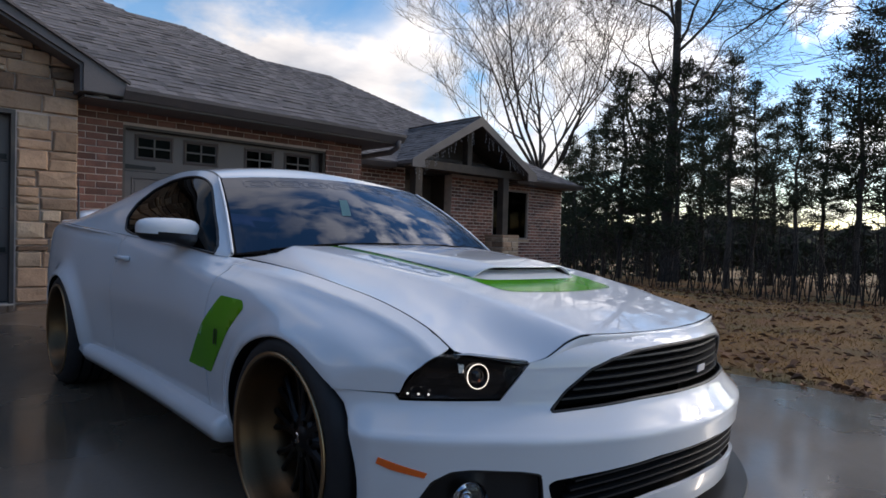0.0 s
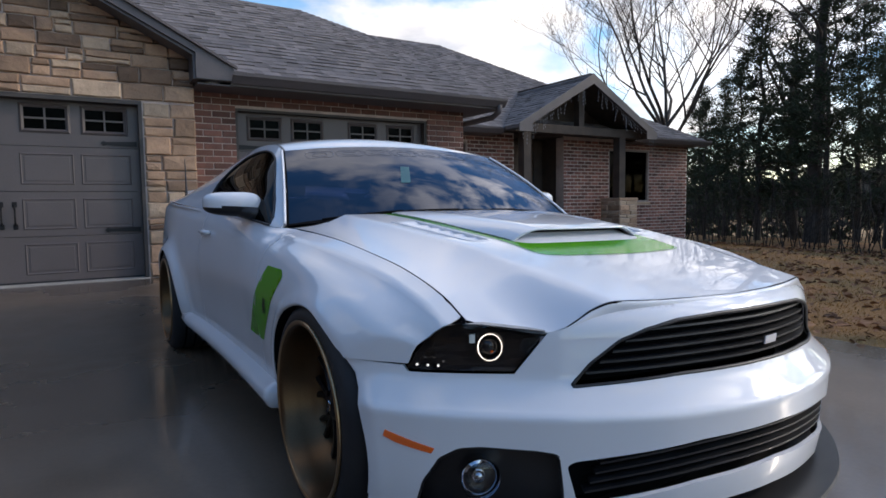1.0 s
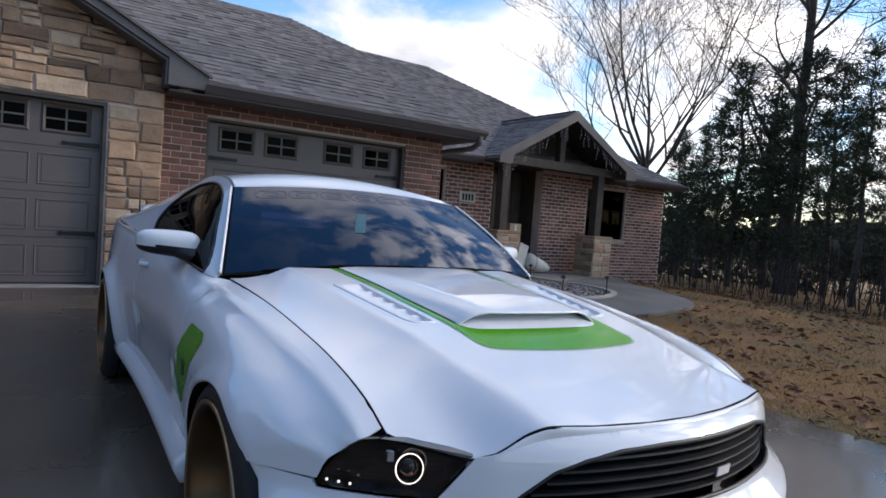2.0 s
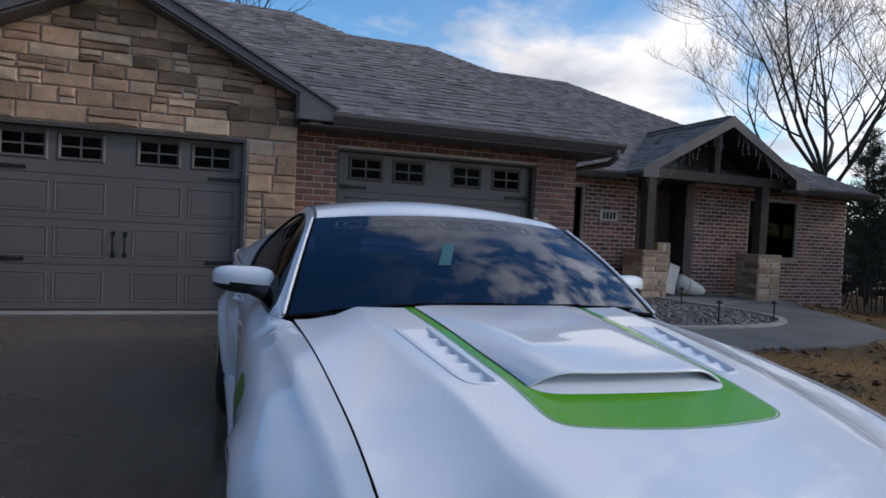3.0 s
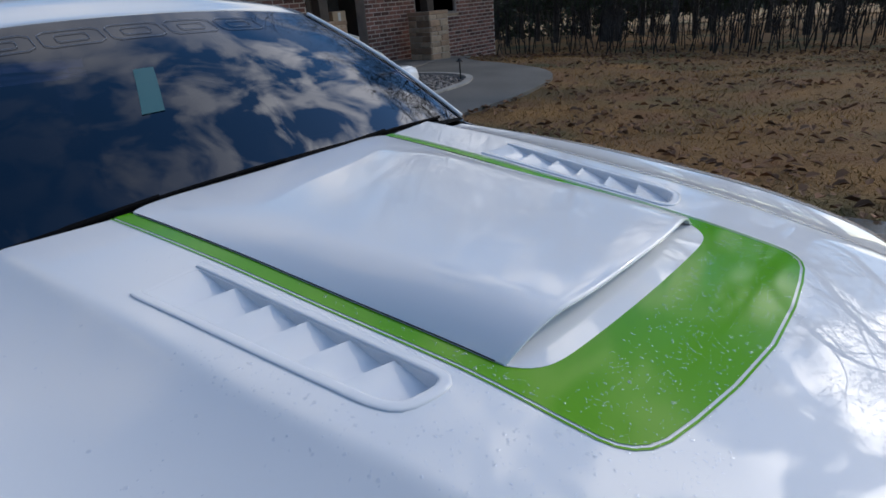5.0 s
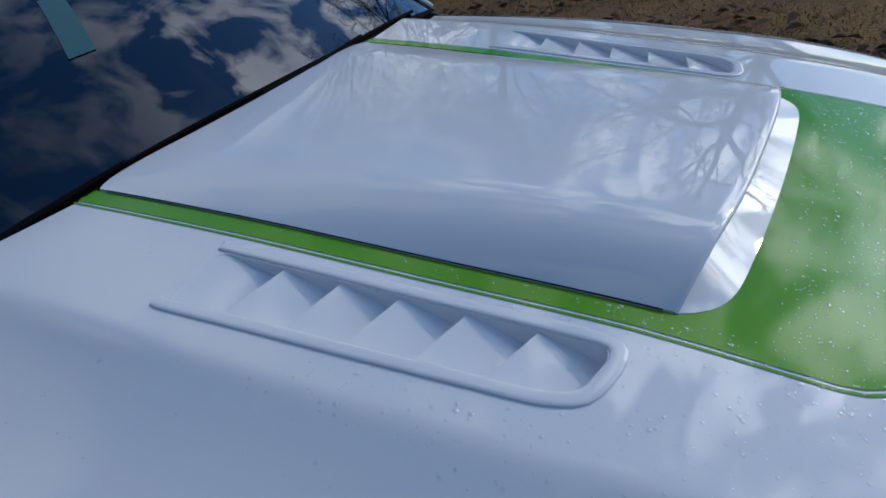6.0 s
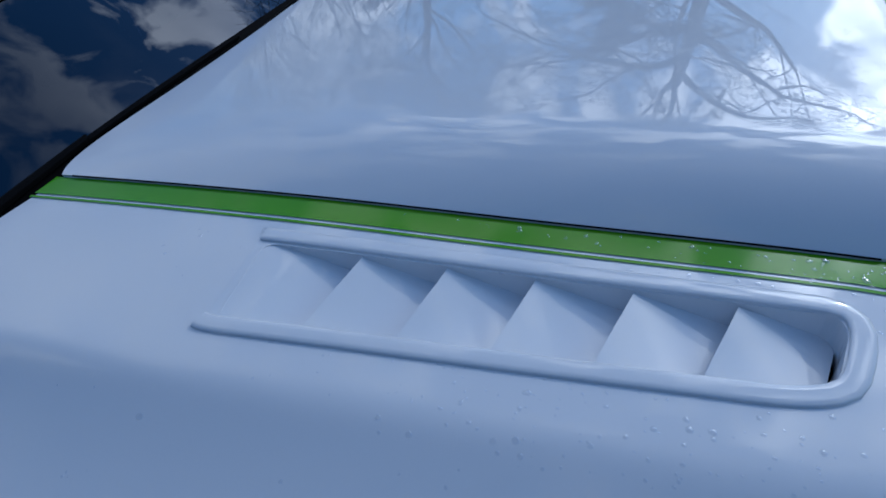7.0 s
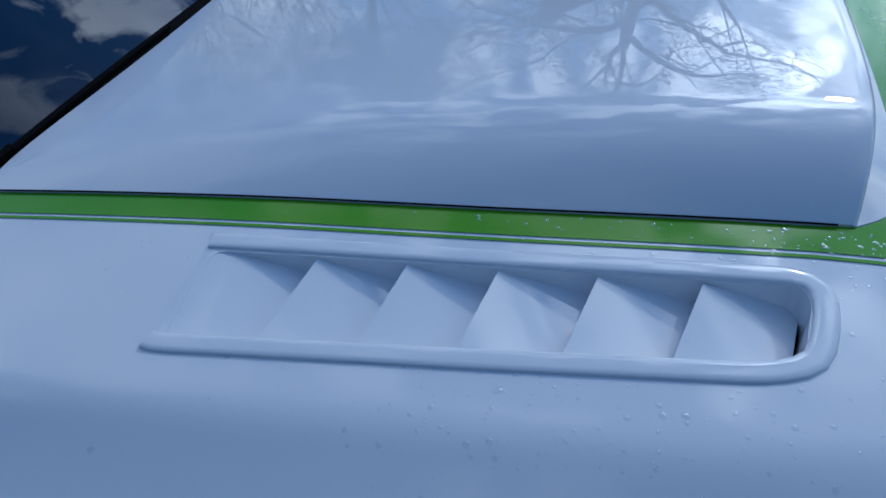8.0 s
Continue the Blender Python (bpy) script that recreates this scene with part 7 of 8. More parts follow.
part("rear_spoiler", bm, M_PAINT, car, "white rear spoiler", smooth=True)


def tail(u, v):
    z = 0.25 + 0.73 * v
    return Vector((0.70 * u, 3.865 - 0.06 * u * u + 0.05 * math.sin(math.pi * v), z))


part("rear_fascia", uv_grid(tail, 16, 10), M_PAINT, car, "white rear bumper", smooth=True)
bm = bmesh.new()
tube(bm, [(-0.72, 3.50, 1.00), (-0.72, 3.503, 1.05), (-0.72, 3.53, 1.36)], [0.024, 0.010, 0.003], 8)
part("antenna", bm, M_TRIM, car, "short black mast antenna", smooth=True)

# cowl, wipers, banner, sticker
bm = uv_grid(lambda u, v: Vector((0.735 * u, 0.602 + 0.115 * u * u - 0.03 + 0.060 * v, 0.905 - 0.040 * u * u + 0.006 * v)), 30, 2)
part("cowl_panel", bm, M_VOID, car, "black cowl at the foot of the windshield")
for x0, x1, v1 in ((-0.60, 0.02, 0.075), (0.02, 0.62, 0.07)):
    wp = new("wiper")
    wp.parent = car
    wp["label"] = "black windshield wiper"
    n = Vector((0, -0.5, 0.85)) * 0.006
    bm = bmesh.new()
    tube(bm, [wind(x0 / 0.74 + (x1 - x0) / 0.74 * k / 8, 0.012 + v1 * 0.45 * math.sin(math.pi * (0.1 + 0.5 * k / 8))) + n for k in range(9)], 0.0045, 6)
    part("blade", bm, M_VOID, wp)
    bm = bmesh.new()
    tube(bm, [wind(x0 / 0.74 + 0.02, -0.01) + n, wind((x0 * 0.7 + x1 * 0.3) / 0.74, 0.030) + n * 1.5, wind((x0 * 0.45 + x1 * 0.55) / 0.74, 0.045) + n * 1.4], [0.009, 0.007, 0.005], 6)
    part("arm", bm, M_VOID, wp)
bm = uv_grid(lambda u, v: wind(-0.25 + 0.08 * v + 0.07 * u, 0.385 + 0.235 * v) + Vector((0, -0.001, 0.0015)), 3, 3, 0, 1)
part("window_sticker", bm, M_STICKER, car, "teal parking tag on the windshield")
# hollow blocks stand for the maker's banner at the top of the glass
for k in range(6):
    u0 = -0.84 + 0.235 * k
    bm = bmesh.new()
    corner = ((0.03, 0.868), (0.19, 0.868), (0.215, 0.885), (0.215, 0.958), (0.19, 0.975), (0.03, 0.975), (0.005, 0.958), (0.005, 0.885), (0.03, 0.868))
    inner_ = ((0.065, 0.897), (0.155, 0.897), (0.165, 0.905), (0.165, 0.938), (0.155, 0.946), (0.065, 0.946), (0.055, 0.938), (0.055, 0.905), (0.065, 0.897))
    for ring_ in (corner, inner_):
        tube(bm, [wind(u0 + du, vv) + Vector((0, -0.0012, 0.0018)) for du, vv in ((q[0], q[1] - 0.045) for q in ring_)], 0.0008, 4, cap=False)
    part("banner_block", bm, M_BANNER, glassf, "thin silver outline")

# cabin, seen dimly through the glass
bm = uv_grid(lambda u, v: Vector((0.70 * u, 0.72 + 0.50 * v, 0.885 + 0.012 * (1 - u * u) - 0.05 * v * v)), 16, 8)
part("dashboard", bm, M_CABIN, car, "black dashboard")
bm = bmesh.new()
box(bm, -0.10, 0.10, 1.245, 1.262, 1.135, 1.195, 0.012)
tube(bm, [(0, 1.25, 1.19), (0, 1.22, 1.25)], 0.008, 6)
part("inner_mirror", bm, M_TRIM, car, "black rear-view mirror")
for sx in (-0.37, 0.37):
    seat = new("seat")
    seat.parent = car
    boxed("backrest", (sx - 0.25, sx + 0.25, 1.95, 2.08, 0.50, 1.02), M_CABIN2, seat, bevel=0.05, seg=3)
    boxed("cushion", (sx - 0.25, sx + 0.25, 1.40, 1.95, 0.42, 0.55), M_CABIN2, seat, bevel=0.04, seg=3)
    boxed("headrest", (sx - 0.13, sx + 0.13, 2.0, 2.09, 1.03, 1.18), M_CABIN2, seat, bevel=0.03, seg=3)
bm = bmesh.new()
mt = Matrix.Translation((0.37, 1.38, 0.86)) @ pose(0, 0, 0, 65, 0, 0)
tube(bm, [mt @ Vector((0.185 * math.cos(2 * math.pi * k / 24), 0.185 * math.sin(2 * math.pi * k / 24), 0)) for k in range(25)], 0.015, 8, cap=False)
part("steering_wheel", bm, M_CABIN, car, "black steering wheel", smooth=True)
# floor pan, engine bay and inner liners
bm = bmesh.new()
box(bm, -0.60, 0.60, -0.70, 3.70, 0.17, 0.22)
box(bm, -0.66, 0.66, -0.48, 0.55, 0.22, 0.60)
box(bm, -0.82, 0.82, 0.75, 2.25, 0.20, 0.40)
box(bm, -0.60, 0.60, 2.30, 3.60, 0.22, 0.80)
box(bm, -0.70, 0.70, 0.50, 0.70, 0.30, 0.83)
part("chassis", bm, M_VOID, car, "dark floor pan and engine bay")
for sg in (-1, 1):
    bm = bmesh.new()
    box(bm, min(sg * 0.66, sg * 0.71), max(sg * 0.66, sg * 0.71), -0.48, 0.66, 0.55, 0.66)
    part("inner_liner", bm, M_VOID, car)
    for y0, y1 in ((0.58, 0.63), (1.83, 1.90)):
        boxed("door_post", (min(sg * 0.80, sg * 0.86), max(sg * 0.80, sg * 0.86), y0, y1, 0.26, 0.76), M_VOID, car, bevel=0)


# dark seals in the gaps round the hood
for sg in (-1, 1):
    bm = bmesh.new()
    pts = []
    for k in range(50):
        y = 0.66 - 1.17 * k / 49
        x = (spl(EDGE, y) + spl(BELT_A, y)) / 2
        pts.append((sg * x, y, hood_z(spl(EDGE, y), y) - 0.0052))
    tube(bm, pts, 0.005, 6)
    part("hood_seal", bm, M_VOID, car)

bm = bmesh.new()
fl = densify(front, 0.012)
fl = fl[:max(range(len(fl)), key=lambda i: fl[i][0]) + 1]
tube(bm, [(x, y - 0.0028, hood_z(x, y) - 0.0042) for x, y in fl], 0.0040, 6)
part("hood_seal", bm, M_VOID, car)

# ---- wheels ----
def lathe(bm, prof, n=64):
    rings = [[bm.verts.new((x, r * math.cos(2 * math.pi * k / n), r * math.sin(2 * math.pi * k / n))) for k in range(n)] for x, r in prof]
    for a, b in zip(rings, rings[1:]):
        for k in range(n):
            bm.faces.new((a[k], a[(k + 1) % n], b[(k + 1) % n], b[k]))
    bmesh.ops.recalc_face_normals(bm, faces=bm.faces)


def make_wheel(x, y, sg, width):
    """Deep-dish wheel: tyre, bronze barrel and lip, dark mesh spokes, hub; the outer side faces sg."""
    wheel = new("wheel")
    wheel.parent = car
    wheel.location = (x, y, 0.345)
    wheel["label"] = "deep-dish bronze wheel with dark spokes and a low-profile tyre"
    R = 0.345
    bm = bmesh.new()
    lathe(bm, [(-sg * 0.0, 0.272), (sg * 0.006, 0.284), (sg * 0.004, 0.306), (-sg * 0.010, 0.325), (-sg * 0.030, 0.341), (-sg * 0.05, R), (-sg * (width - 0.05), R), (-sg * (width - 0.02), 0.335), (-sg * width, 0.30), (-sg * width, 0.272)])
    tyre = part("tyre", bm, M_RUBBER, wheel, "black low-profile tyre", smooth=True)
    # near-black rings just proud of the tread draw the shade of its grooves
    for g_ in range(4):
        bm = bmesh.new()
        xx = -sg * (0.07 + g_ * (width - 0.14) / 3)
        lathe(bm, [(xx - 0.006, R + 0.0012), (xx, R - 0.004 + 0.0055), (xx + 0.006, R + 0.0012)], 48)
        part("groove_shade_ring", bm, M_VOID, tyre)
    bm = bmesh.new()
    lathe(bm, [(-sg * 0.004, 0.276), (sg * 0.008, 0.280), (sg * 0.013, 0.274), (sg * 0.010, 0.266), (-sg * 0.004, 0.260), (-sg * 0.05, 0.250), (-sg * 0.105, 0.236), (-sg * 0.125, 0.222), (-sg * (width - 0.02), 0.222)])
    part("rim", bm, M_BRONZE, wheel, "bronze rim barrel", smooth=True)
    bm = bmesh.new()
    lathe(bm, [(sg * 0.004, 0.2795), (sg * 0.010, 0.2815), (sg * 0.0145, 0.276), (sg * 0.0125, 0.268), (sg * 0.004, 0.2635)])
    part("rim_lip", bm, M_LIP, wheel, "polished bronze lip", smooth=True)
    bm = bmesh.new()
    lathe(bm, [(-sg * 0.165, 0.224), (-sg * 0.165, 0.06), (-sg * 0.165, 0.0005)], 48)
    part("brake_disc", bm, M_DARKMETAL, wheel, "dark brake disc")
    for k in range(10):
        an = 2 * math.pi * k / 10
        bm = bmesh.new()
        for tw in (-0.13, 0.13):
            pts = [(-sg * 0.098, 0.045), (-sg * 0.104, 0.10), (-sg * 0.112, 0.16), (-sg * 0.118, 0.226)]
            tube(bm, [(px, r * math.cos(an + tw * (r / 0.226)), r * math.sin(an + tw * (r / 0.226))) for px, r in pts], [0.016, 0.010, 0.009, 0.012], 6)
        part("spoke", bm, M_DARKMETAL, wheel)
    bm = bmesh.new()
    lathe(bm, [(-sg * 0.125, 0.070), (-sg * 0.092, 0.066), (-sg * 0.084, 0.050), (-sg * 0.080, 0.034), (-sg * 0.074, 0.030), (-sg * 0.072, 0.001)], 40)
    hub = part("hub", bm, M_DARKMETAL, wheel, "dark centre hub", smooth=True)
    bm = bmesh.new()
    tube(bm, [(-sg * 0.070, 0.008, 0.016), (-sg * 0.069, -0.004, 0.008), (-sg * 0.069, -0.006, -0.010), (-sg * 0.069, 0.008, -0.016), (-sg * 0.069, 0.008, -0.004)], 0.0028, 5)
    part("cap_mark", bm, M_CHROME, hub, "small silver mark")
    for k in range(5):
        an = 2 * math.pi * (k + 0.5) / 5
        bm = bmesh.new()
        bmesh.ops.create_cone(bm, cap_ends=True, segments=6, radius1=0.010, radius2=0.009, depth=0.02, matrix=Matrix.Translation((-sg * 0.085, 0.052 * math.cos(an), 0.052 * math.sin(an))) @ pose(0, 0, 0, 0, 90, 0))
        part("lug_nut", bm, M_DARKMETAL, hub)
    return wheel


for sg in (-1, 1):
    make_wheel(sg * 0.950, 0.0, sg, 0.27)
    make_wheel(sg * 0.998, 2.72, sg, 0.32)

near_bricks()


# ---- trees, woods, lawn ----
class Soup:
    """Vertices and faces gathered into one mesh."""

    def __init__(self):
        self.v, self.f = [], []

    def limb(self, pts, radii, sides):
        rings = []
        for i, p in enumerate(pts):
            d = (pts[min(i + 1, len(pts) - 1)] - pts[max(i - 1, 0)]).normalized()
            s = d.cross(Vector((0.31, 0.17, 0.93)))
            if s.length < 1e-3:
                s = d.cross(Vector((1, 0, 0)))
            s.normalize()
            q = s.cross(d)
            k = len(self.v)
            for n in range(sides):
                a = 2 * math.pi * n / sides
                self.v.append(tuple(p + (s * math.cos(a) + q * math.sin(a)) * radii[i]))
            rings.append(k)
        for a, b in zip(rings, rings[1:]):
            for n in range(sides):
                m = (n + 1) % sides
                self.f.append((a + n, a + m, b + m, b + n))

    def quad(self, c, u, w):
        k = len(self.v)
        self.v += [tuple(c - u - w), tuple(c + u - w * 0.6), tuple(c + u * 0.9 + w), tuple(c - u * 0.8 + w * 0.7)]
        self.f.append((k, k + 1, k + 2, k + 3))

    def tri(self, a, b, c):
        k = len(self.v)
        self.v += [tuple(a), tuple(b), tuple(c)]
        self.f.append((k, k + 1, k + 2))


def bend(r_, d, amount):
    return (d + Vector((r_.uniform(-1, 1), r_.uniform(-1, 1), r_.uniform(-1, 1))) * amount).normalized()


def branch(r_, wood, twigs, p, d, length, rad, depth, last, lift, spread):
    """One limb and all that grows from it."""
    n = 5 if depth < 2 else 4
    pts, radii = [p.copy()], [rad]
    for i in range(n):
        d = bend(r_, d, (0.19 if lift > 0.5 else 0.30) if depth else 0.06)
        d = (d + Vector((0, 0, lift * 0.12))).normalized()
        p = p + d * (length / n)
        pts.append(p.copy())
        radii.append(rad * (1 - 0.62 * (i + 1) / n))
    (wood if depth < 2 else twigs).limb(pts, radii, 8 if depth == 0 else (6 if depth == 1 else (4 if depth == 2 else 3)))
    if depth >= last:
        return
    kids = (4, 4, 4, 4, 3, 2)[depth]
    for k in range(kids):
        t = r_.uniform(0.35, 1.0) if depth else r_.uniform(0.45, 1.0)
        i = min(int(t * n), n - 1)
        o = pts[i].lerp(pts[i + 1], t * n - i) if t < 1 else pts[-1]
        ax = Vector((r_.uniform(-1, 1), r_.uniform(-1, 1), r_.uniform(-0.2, 0.5))).normalized()
        nd = (d * (1 - spread) + ax * spread * 1.25).normalized()
        branch(r_, wood, twigs, o, nd, length * r_.uniform(0.50, 0.74), max(radii[i] * r_.uniform(0.45, 0.65), 0.007), depth + 1, last, lift, spread)
    branch(r_, wood, twigs, pts[-1], bend(r_, d, 0.2), length * 0.66, radii[-1], depth + 1, last, lift, spread)


def bare_tree(pos, trunk_h, limb_len, rad, seed, forks, lean, label, spread=0.5, lift=0.8, last=4, low=1.0, flare=1.0, limb=0.46):
    r_ = random.Random(seed)
    tree = thing("bare_tree", label, "tree", "bare trees", at=pos)
    wood, twigs = Soup(), Soup()
    n = 8
    pts = [Vector((lean[0] * k / n + r_.uniform(-0.06, 0.06), lean[1] * k / n + r_.uniform(-0.06, 0.06), trunk_h * k / n - 0.1)) for k in range(n + 1)]
    radii = [rad * (1.25 if k == 0 else 1 - 0.52 * k / n) for k in range(n + 1)]
    wood.limb(pts, radii, 12)
    for k in range(forks):
        an = 2 * math.pi * (k + r_.uniform(-0.3, 0.3)) / forks
        t = 1.0 if k < 2 else r_.uniform(low, 1.0)
        i = min(int(t * n), n - 1)
        o = pts[i].lerp(pts[i + 1], min(t * n - i, 1.0))
        tilt = r_.uniform(0.35, 0.65) * flare if k > 0 else 0.12
        d = Vector((math.cos(an) * tilt, math.sin(an) * tilt, 1 - 0.4 * tilt)).normalized()
        branch(r_, wood, twigs, o, d, limb_len * r_.uniform(0.8, 1.1), rad * limb, 1, last, lift, spread)
    from_lists("trunk", wood.v, wood.f, M_BARK, tree, "grey bark", smooth=True)
    tagged(from_lists("crown", twigs.v, twigs.f, M_TWIG, tree, "bare branches and twigs"), kind="stuff")
    return tree


bare_tree((19.6, 15.0, ground_z(19.6, 15.0)), 4.6, 5.6, 0.25, 4, 9, (0.2, 0.1), "tall bare tree with upswept grey limbs behind the house", spread=0.46, lift=0.70, low=0.55, last=5, flare=1.3, limb=0.33)
bare_tree((18.05, 8.2, ground_z(18.05, 8.2)), 9.6, 3.2, 0.225, 21, 9, (0.1, 0.0), "tall straight bare oak at the lawn's edge", spread=0.60, lift=0.15, low=0.60, flare=1.6, last=5, limb=0.27)
bare_tree((14.6, -0.9, ground_z(14.6, -0.9)), 8.6, 3.3, 0.36, 37, 10, (0.2, 0.5), "bare spreading oak beside the lawn", spread=0.72, lift=0.0, low=0.55, last=5, flare=2.3, limb=0.30)
bare_tree((24.0, 1.0, ground_z(24, 1)), 5.2, 3.6, 0.2, 45, 4, (0.2, 0.1), "bare tree among the cedars", spread=0.55, lift=0.5, last=3, low=0.6)
bare_tree((23.0, 11.5, ground_z(23, 11.5)), 6.0, 3.4, 0.2, 52, 4, (0.1, 0.3), "bare tree in the woods beyond the lawn", spread=0.55, lift=0.5, last=3, low=0.6)
bare_tree((-1.0, 27.0, -0.3), 6.5, 4.0, 0.26, 61, 5, (0.2, 0.1), "bare tree rising behind the roof", spread=0.5, lift=0.8, last=3, low=0.7)


def cedar(seed, h, w, bare, label):
    """A ragged evergreen: a bare lower trunk, uneven tiers of boughs with tufts at their ends, gaps between."""
    r_ = random.Random(seed)
    tree = thing("cedar_tree", label, "tree", "cedars")
    wood, leaf = Soup(), Soup()
    sway = [Vector((r_.gauss(0, 0.05), r_.gauss(0, 0.05), 0)) for _ in range(11)]
    pts = [sway[k] * min(k, 4) * 0.4 + Vector((0, 0, h * k / 10 - 0.1)) for k in range(11)]
    wood.limb(pts, [0.11 * (1 - 0.93 * k / 10) * h / 8 + 0.010 for k in range(11)], 8)

    def axis_at(z):
        i = min(max(int(z / h * 10), 0), 9)
        return pts[i].lerp(pts[i + 1], z / h * 10 - i)

    z = h * bare * 0.6
    while z < h * 0.985:
        u = max((z - h * bare) / (h * (1 - bare)), 0.0)
        dead = z < h * bare
        reach = w * (0.35 + 0.65 * math.sin(math.pi * min(1.0, 0.25 + 0.55 * u))) * (1 - u)**0.6 + 0.16
        for k in range(1 if dead else r_.choice((1, 2, 2, 3))):
            an = r_.uniform(0, 2 * math.pi)
            L = reach * r_.choice((0.35, 0.6, 0.8, 1.0, 1.25)) * r_.uniform(0.85, 1.15)
            d = Vector((math.cos(an), math.sin(an), r_.uniform(-0.10, 0.35) + 0.35 * u))
            base = axis_at(z)
            mid = base + d * L * 0.55 + Vector((0, 0, 0.05 * L))
            tip = base + d * L + Vector((0, 0, 0.10 * L))
            wood.limb([base, mid, tip], [0.020, 0.012, 0.004], 4)
            if dead:
                continue
            for q in range(int(3 + L * 5.0)):
                t = 1.0 - 0.75 * r_.random()**1.3
                c = base.lerp(mid, t / 0.55) if t < 0.55 else mid.lerp(tip, (t - 0.55) / 0.45)
                c = c + Vector((r_.gauss(0, 0.10), r_.gauss(0, 0.10), r_.gauss(0.03, 0.05))) * (0.4 + 0.6 * L)
                size = r_.uniform(0.13, 0.30)
                for n in range(r_.choice((13, 17, 21))):
                    o = Vector((r_.gauss(0, 1), r_.gauss(0, 1), r_.gauss(0.1, 0.55))) * size * 0.62
                    s = r_.uniform(0.018, 0.042)
                    a = (o * 2 + d * 0.15 + Vector((0, 0, r_.uniform(0, 0.25)))).normalized()
                    b = a.cross(Vector((r_.uniform(-1, 1), r_.uniform(-1, 1), r_.uniform(-1, 1)))).normalized()
                    leaf.quad(c + o, a * s * 1.9, b * s * 0.5)
        z += r_.uniform(0.07, 0.20) * (1.3 if dead else 1.0)
    from_lists("trunk", wood.v, wood.f, M_BARK, tree, "thin dark trunk")
    tagged(from_lists("crown", leaf.v, leaf.f, M_NEEDLE, tree, "dark green tufts"), kind="stuff")
    return tree


kinds = [cedar(1, 9.0, 1.35, 0.30, "dark tall cedar with ragged boughs at the lawn's edge"), cedar(2, 8.6, 1.15, 0.40, "dark cedar with a bare lower trunk"), cedar(3, 10.0, 1.75, 0.24, "broad dark cedar towering over the lawn"), cedar(7, 8.0, 1.5, 0.15, "bushy dark cedar low to the ground")]
CAMX, CAMY = -1.9, -1.7
# cedars at 127 to 139 degrees: unseen, added to block bright sky in window reflections
spots = [(57, 27, 1, 0.72), (55.6, 22.5, 3, 0.58), (58.2, 24.5, 3, 0.80), (127, 27, 2, 0.7), (133, 26, 0, 0.75), (139, 28, 2, 0.7), (59.6, 23, 3, 0.94), (62.2, 24, 0, 0.86), (64.4, 22, 3, 0.93), (66.4, 25, 1, 0.92), (68.4, 20, 0, 0.78), (70.3, 24, 2, 0.72),
         (73.4, 19, 1, 0.66), (75.3, 23, 0, 0.68), (77.6, 21, 0, 0.84), (79.6, 22, 2, 1.02), (83.5, 25, 2, 0.9), (86, 22, 0, 0.8), (101, 27, 2, 0.62),
         (113, 29, 0, 0.62), (55, 30, 2, 0.66), (71.8, 29, 3, 0.95), (62, 30, 1, 0.85), (67.5, 31, 3, 0.95), (121, 26, 2, 0.6)]
used = set()
rc = random.Random(9)
for az, r, kk, sc in spots:
    x, y = CAMX + r * math.sin(radians(az)), CAMY + r * math.cos(radians(az))
    m = Matrix.Translation((x, y, ground_z(x, y))) @ Matrix.Rotation(rc.uniform(0, 6.28), 4, 'Z') @ Matrix.Diagonal((sc * rc.uniform(0.9, 1.1), sc * rc.uniform(0.9, 1.1), sc, 1))
    if kk not in used:
        used.add(kk)
        kinds[kk].matrix_world = m
    else:
        c = copy_thing(kinds[kk], Matrix.Identity(4))
        c.matrix_basis = m

# saplings and brush along the wood's edge
rbr = random.Random(17)
br, lf = Soup(), Soup()
for k in range(900):
    az = rbr.uniform(50, 108)
    r = rbr.uniform(16.5, 34) if rbr.random() < 0.75 else rbr.uniform(15.0, 20)
    x, y = CAMX + r * math.sin(radians(az)), CAMY + r * math.cos(radians(az))
    if x < 13.0 and y > 3:
        continue
    p = Vector((x, y, ground_z(x, y) - 0.05))
    h = rbr.uniform(0.7, 2.6)
    d = bend(rbr, Vector((0, 0, 1)), 0.22)
    q = p + d * h
    br.limb([p, p.lerp(q, 0.5) + Vector((rbr.uniform(-0.1, 0.1), rbr.uniform(-0.1, 0.1), 0)), q], [0.016, 0.011, 0.003], 3)
    for j in range(rbr.choice((4, 6, 8))):
        o = p.lerp(q, rbr.uniform(0.25, 0.95))
        e = o + Vector((rbr.uniform(-1, 1), rbr.uniform(-1, 1), rbr.uniform(0.1, 1.0))).normalized() * rbr.uniform(0.2, 0.7)
        br.limb([o, e], [0.008, 0.002], 3)
brush = from_lists("brush", br.v, br.f, M_TWIG)
tagged(brush, "bare brush and saplings along the edge of the woods", "brush", kind="stuff")
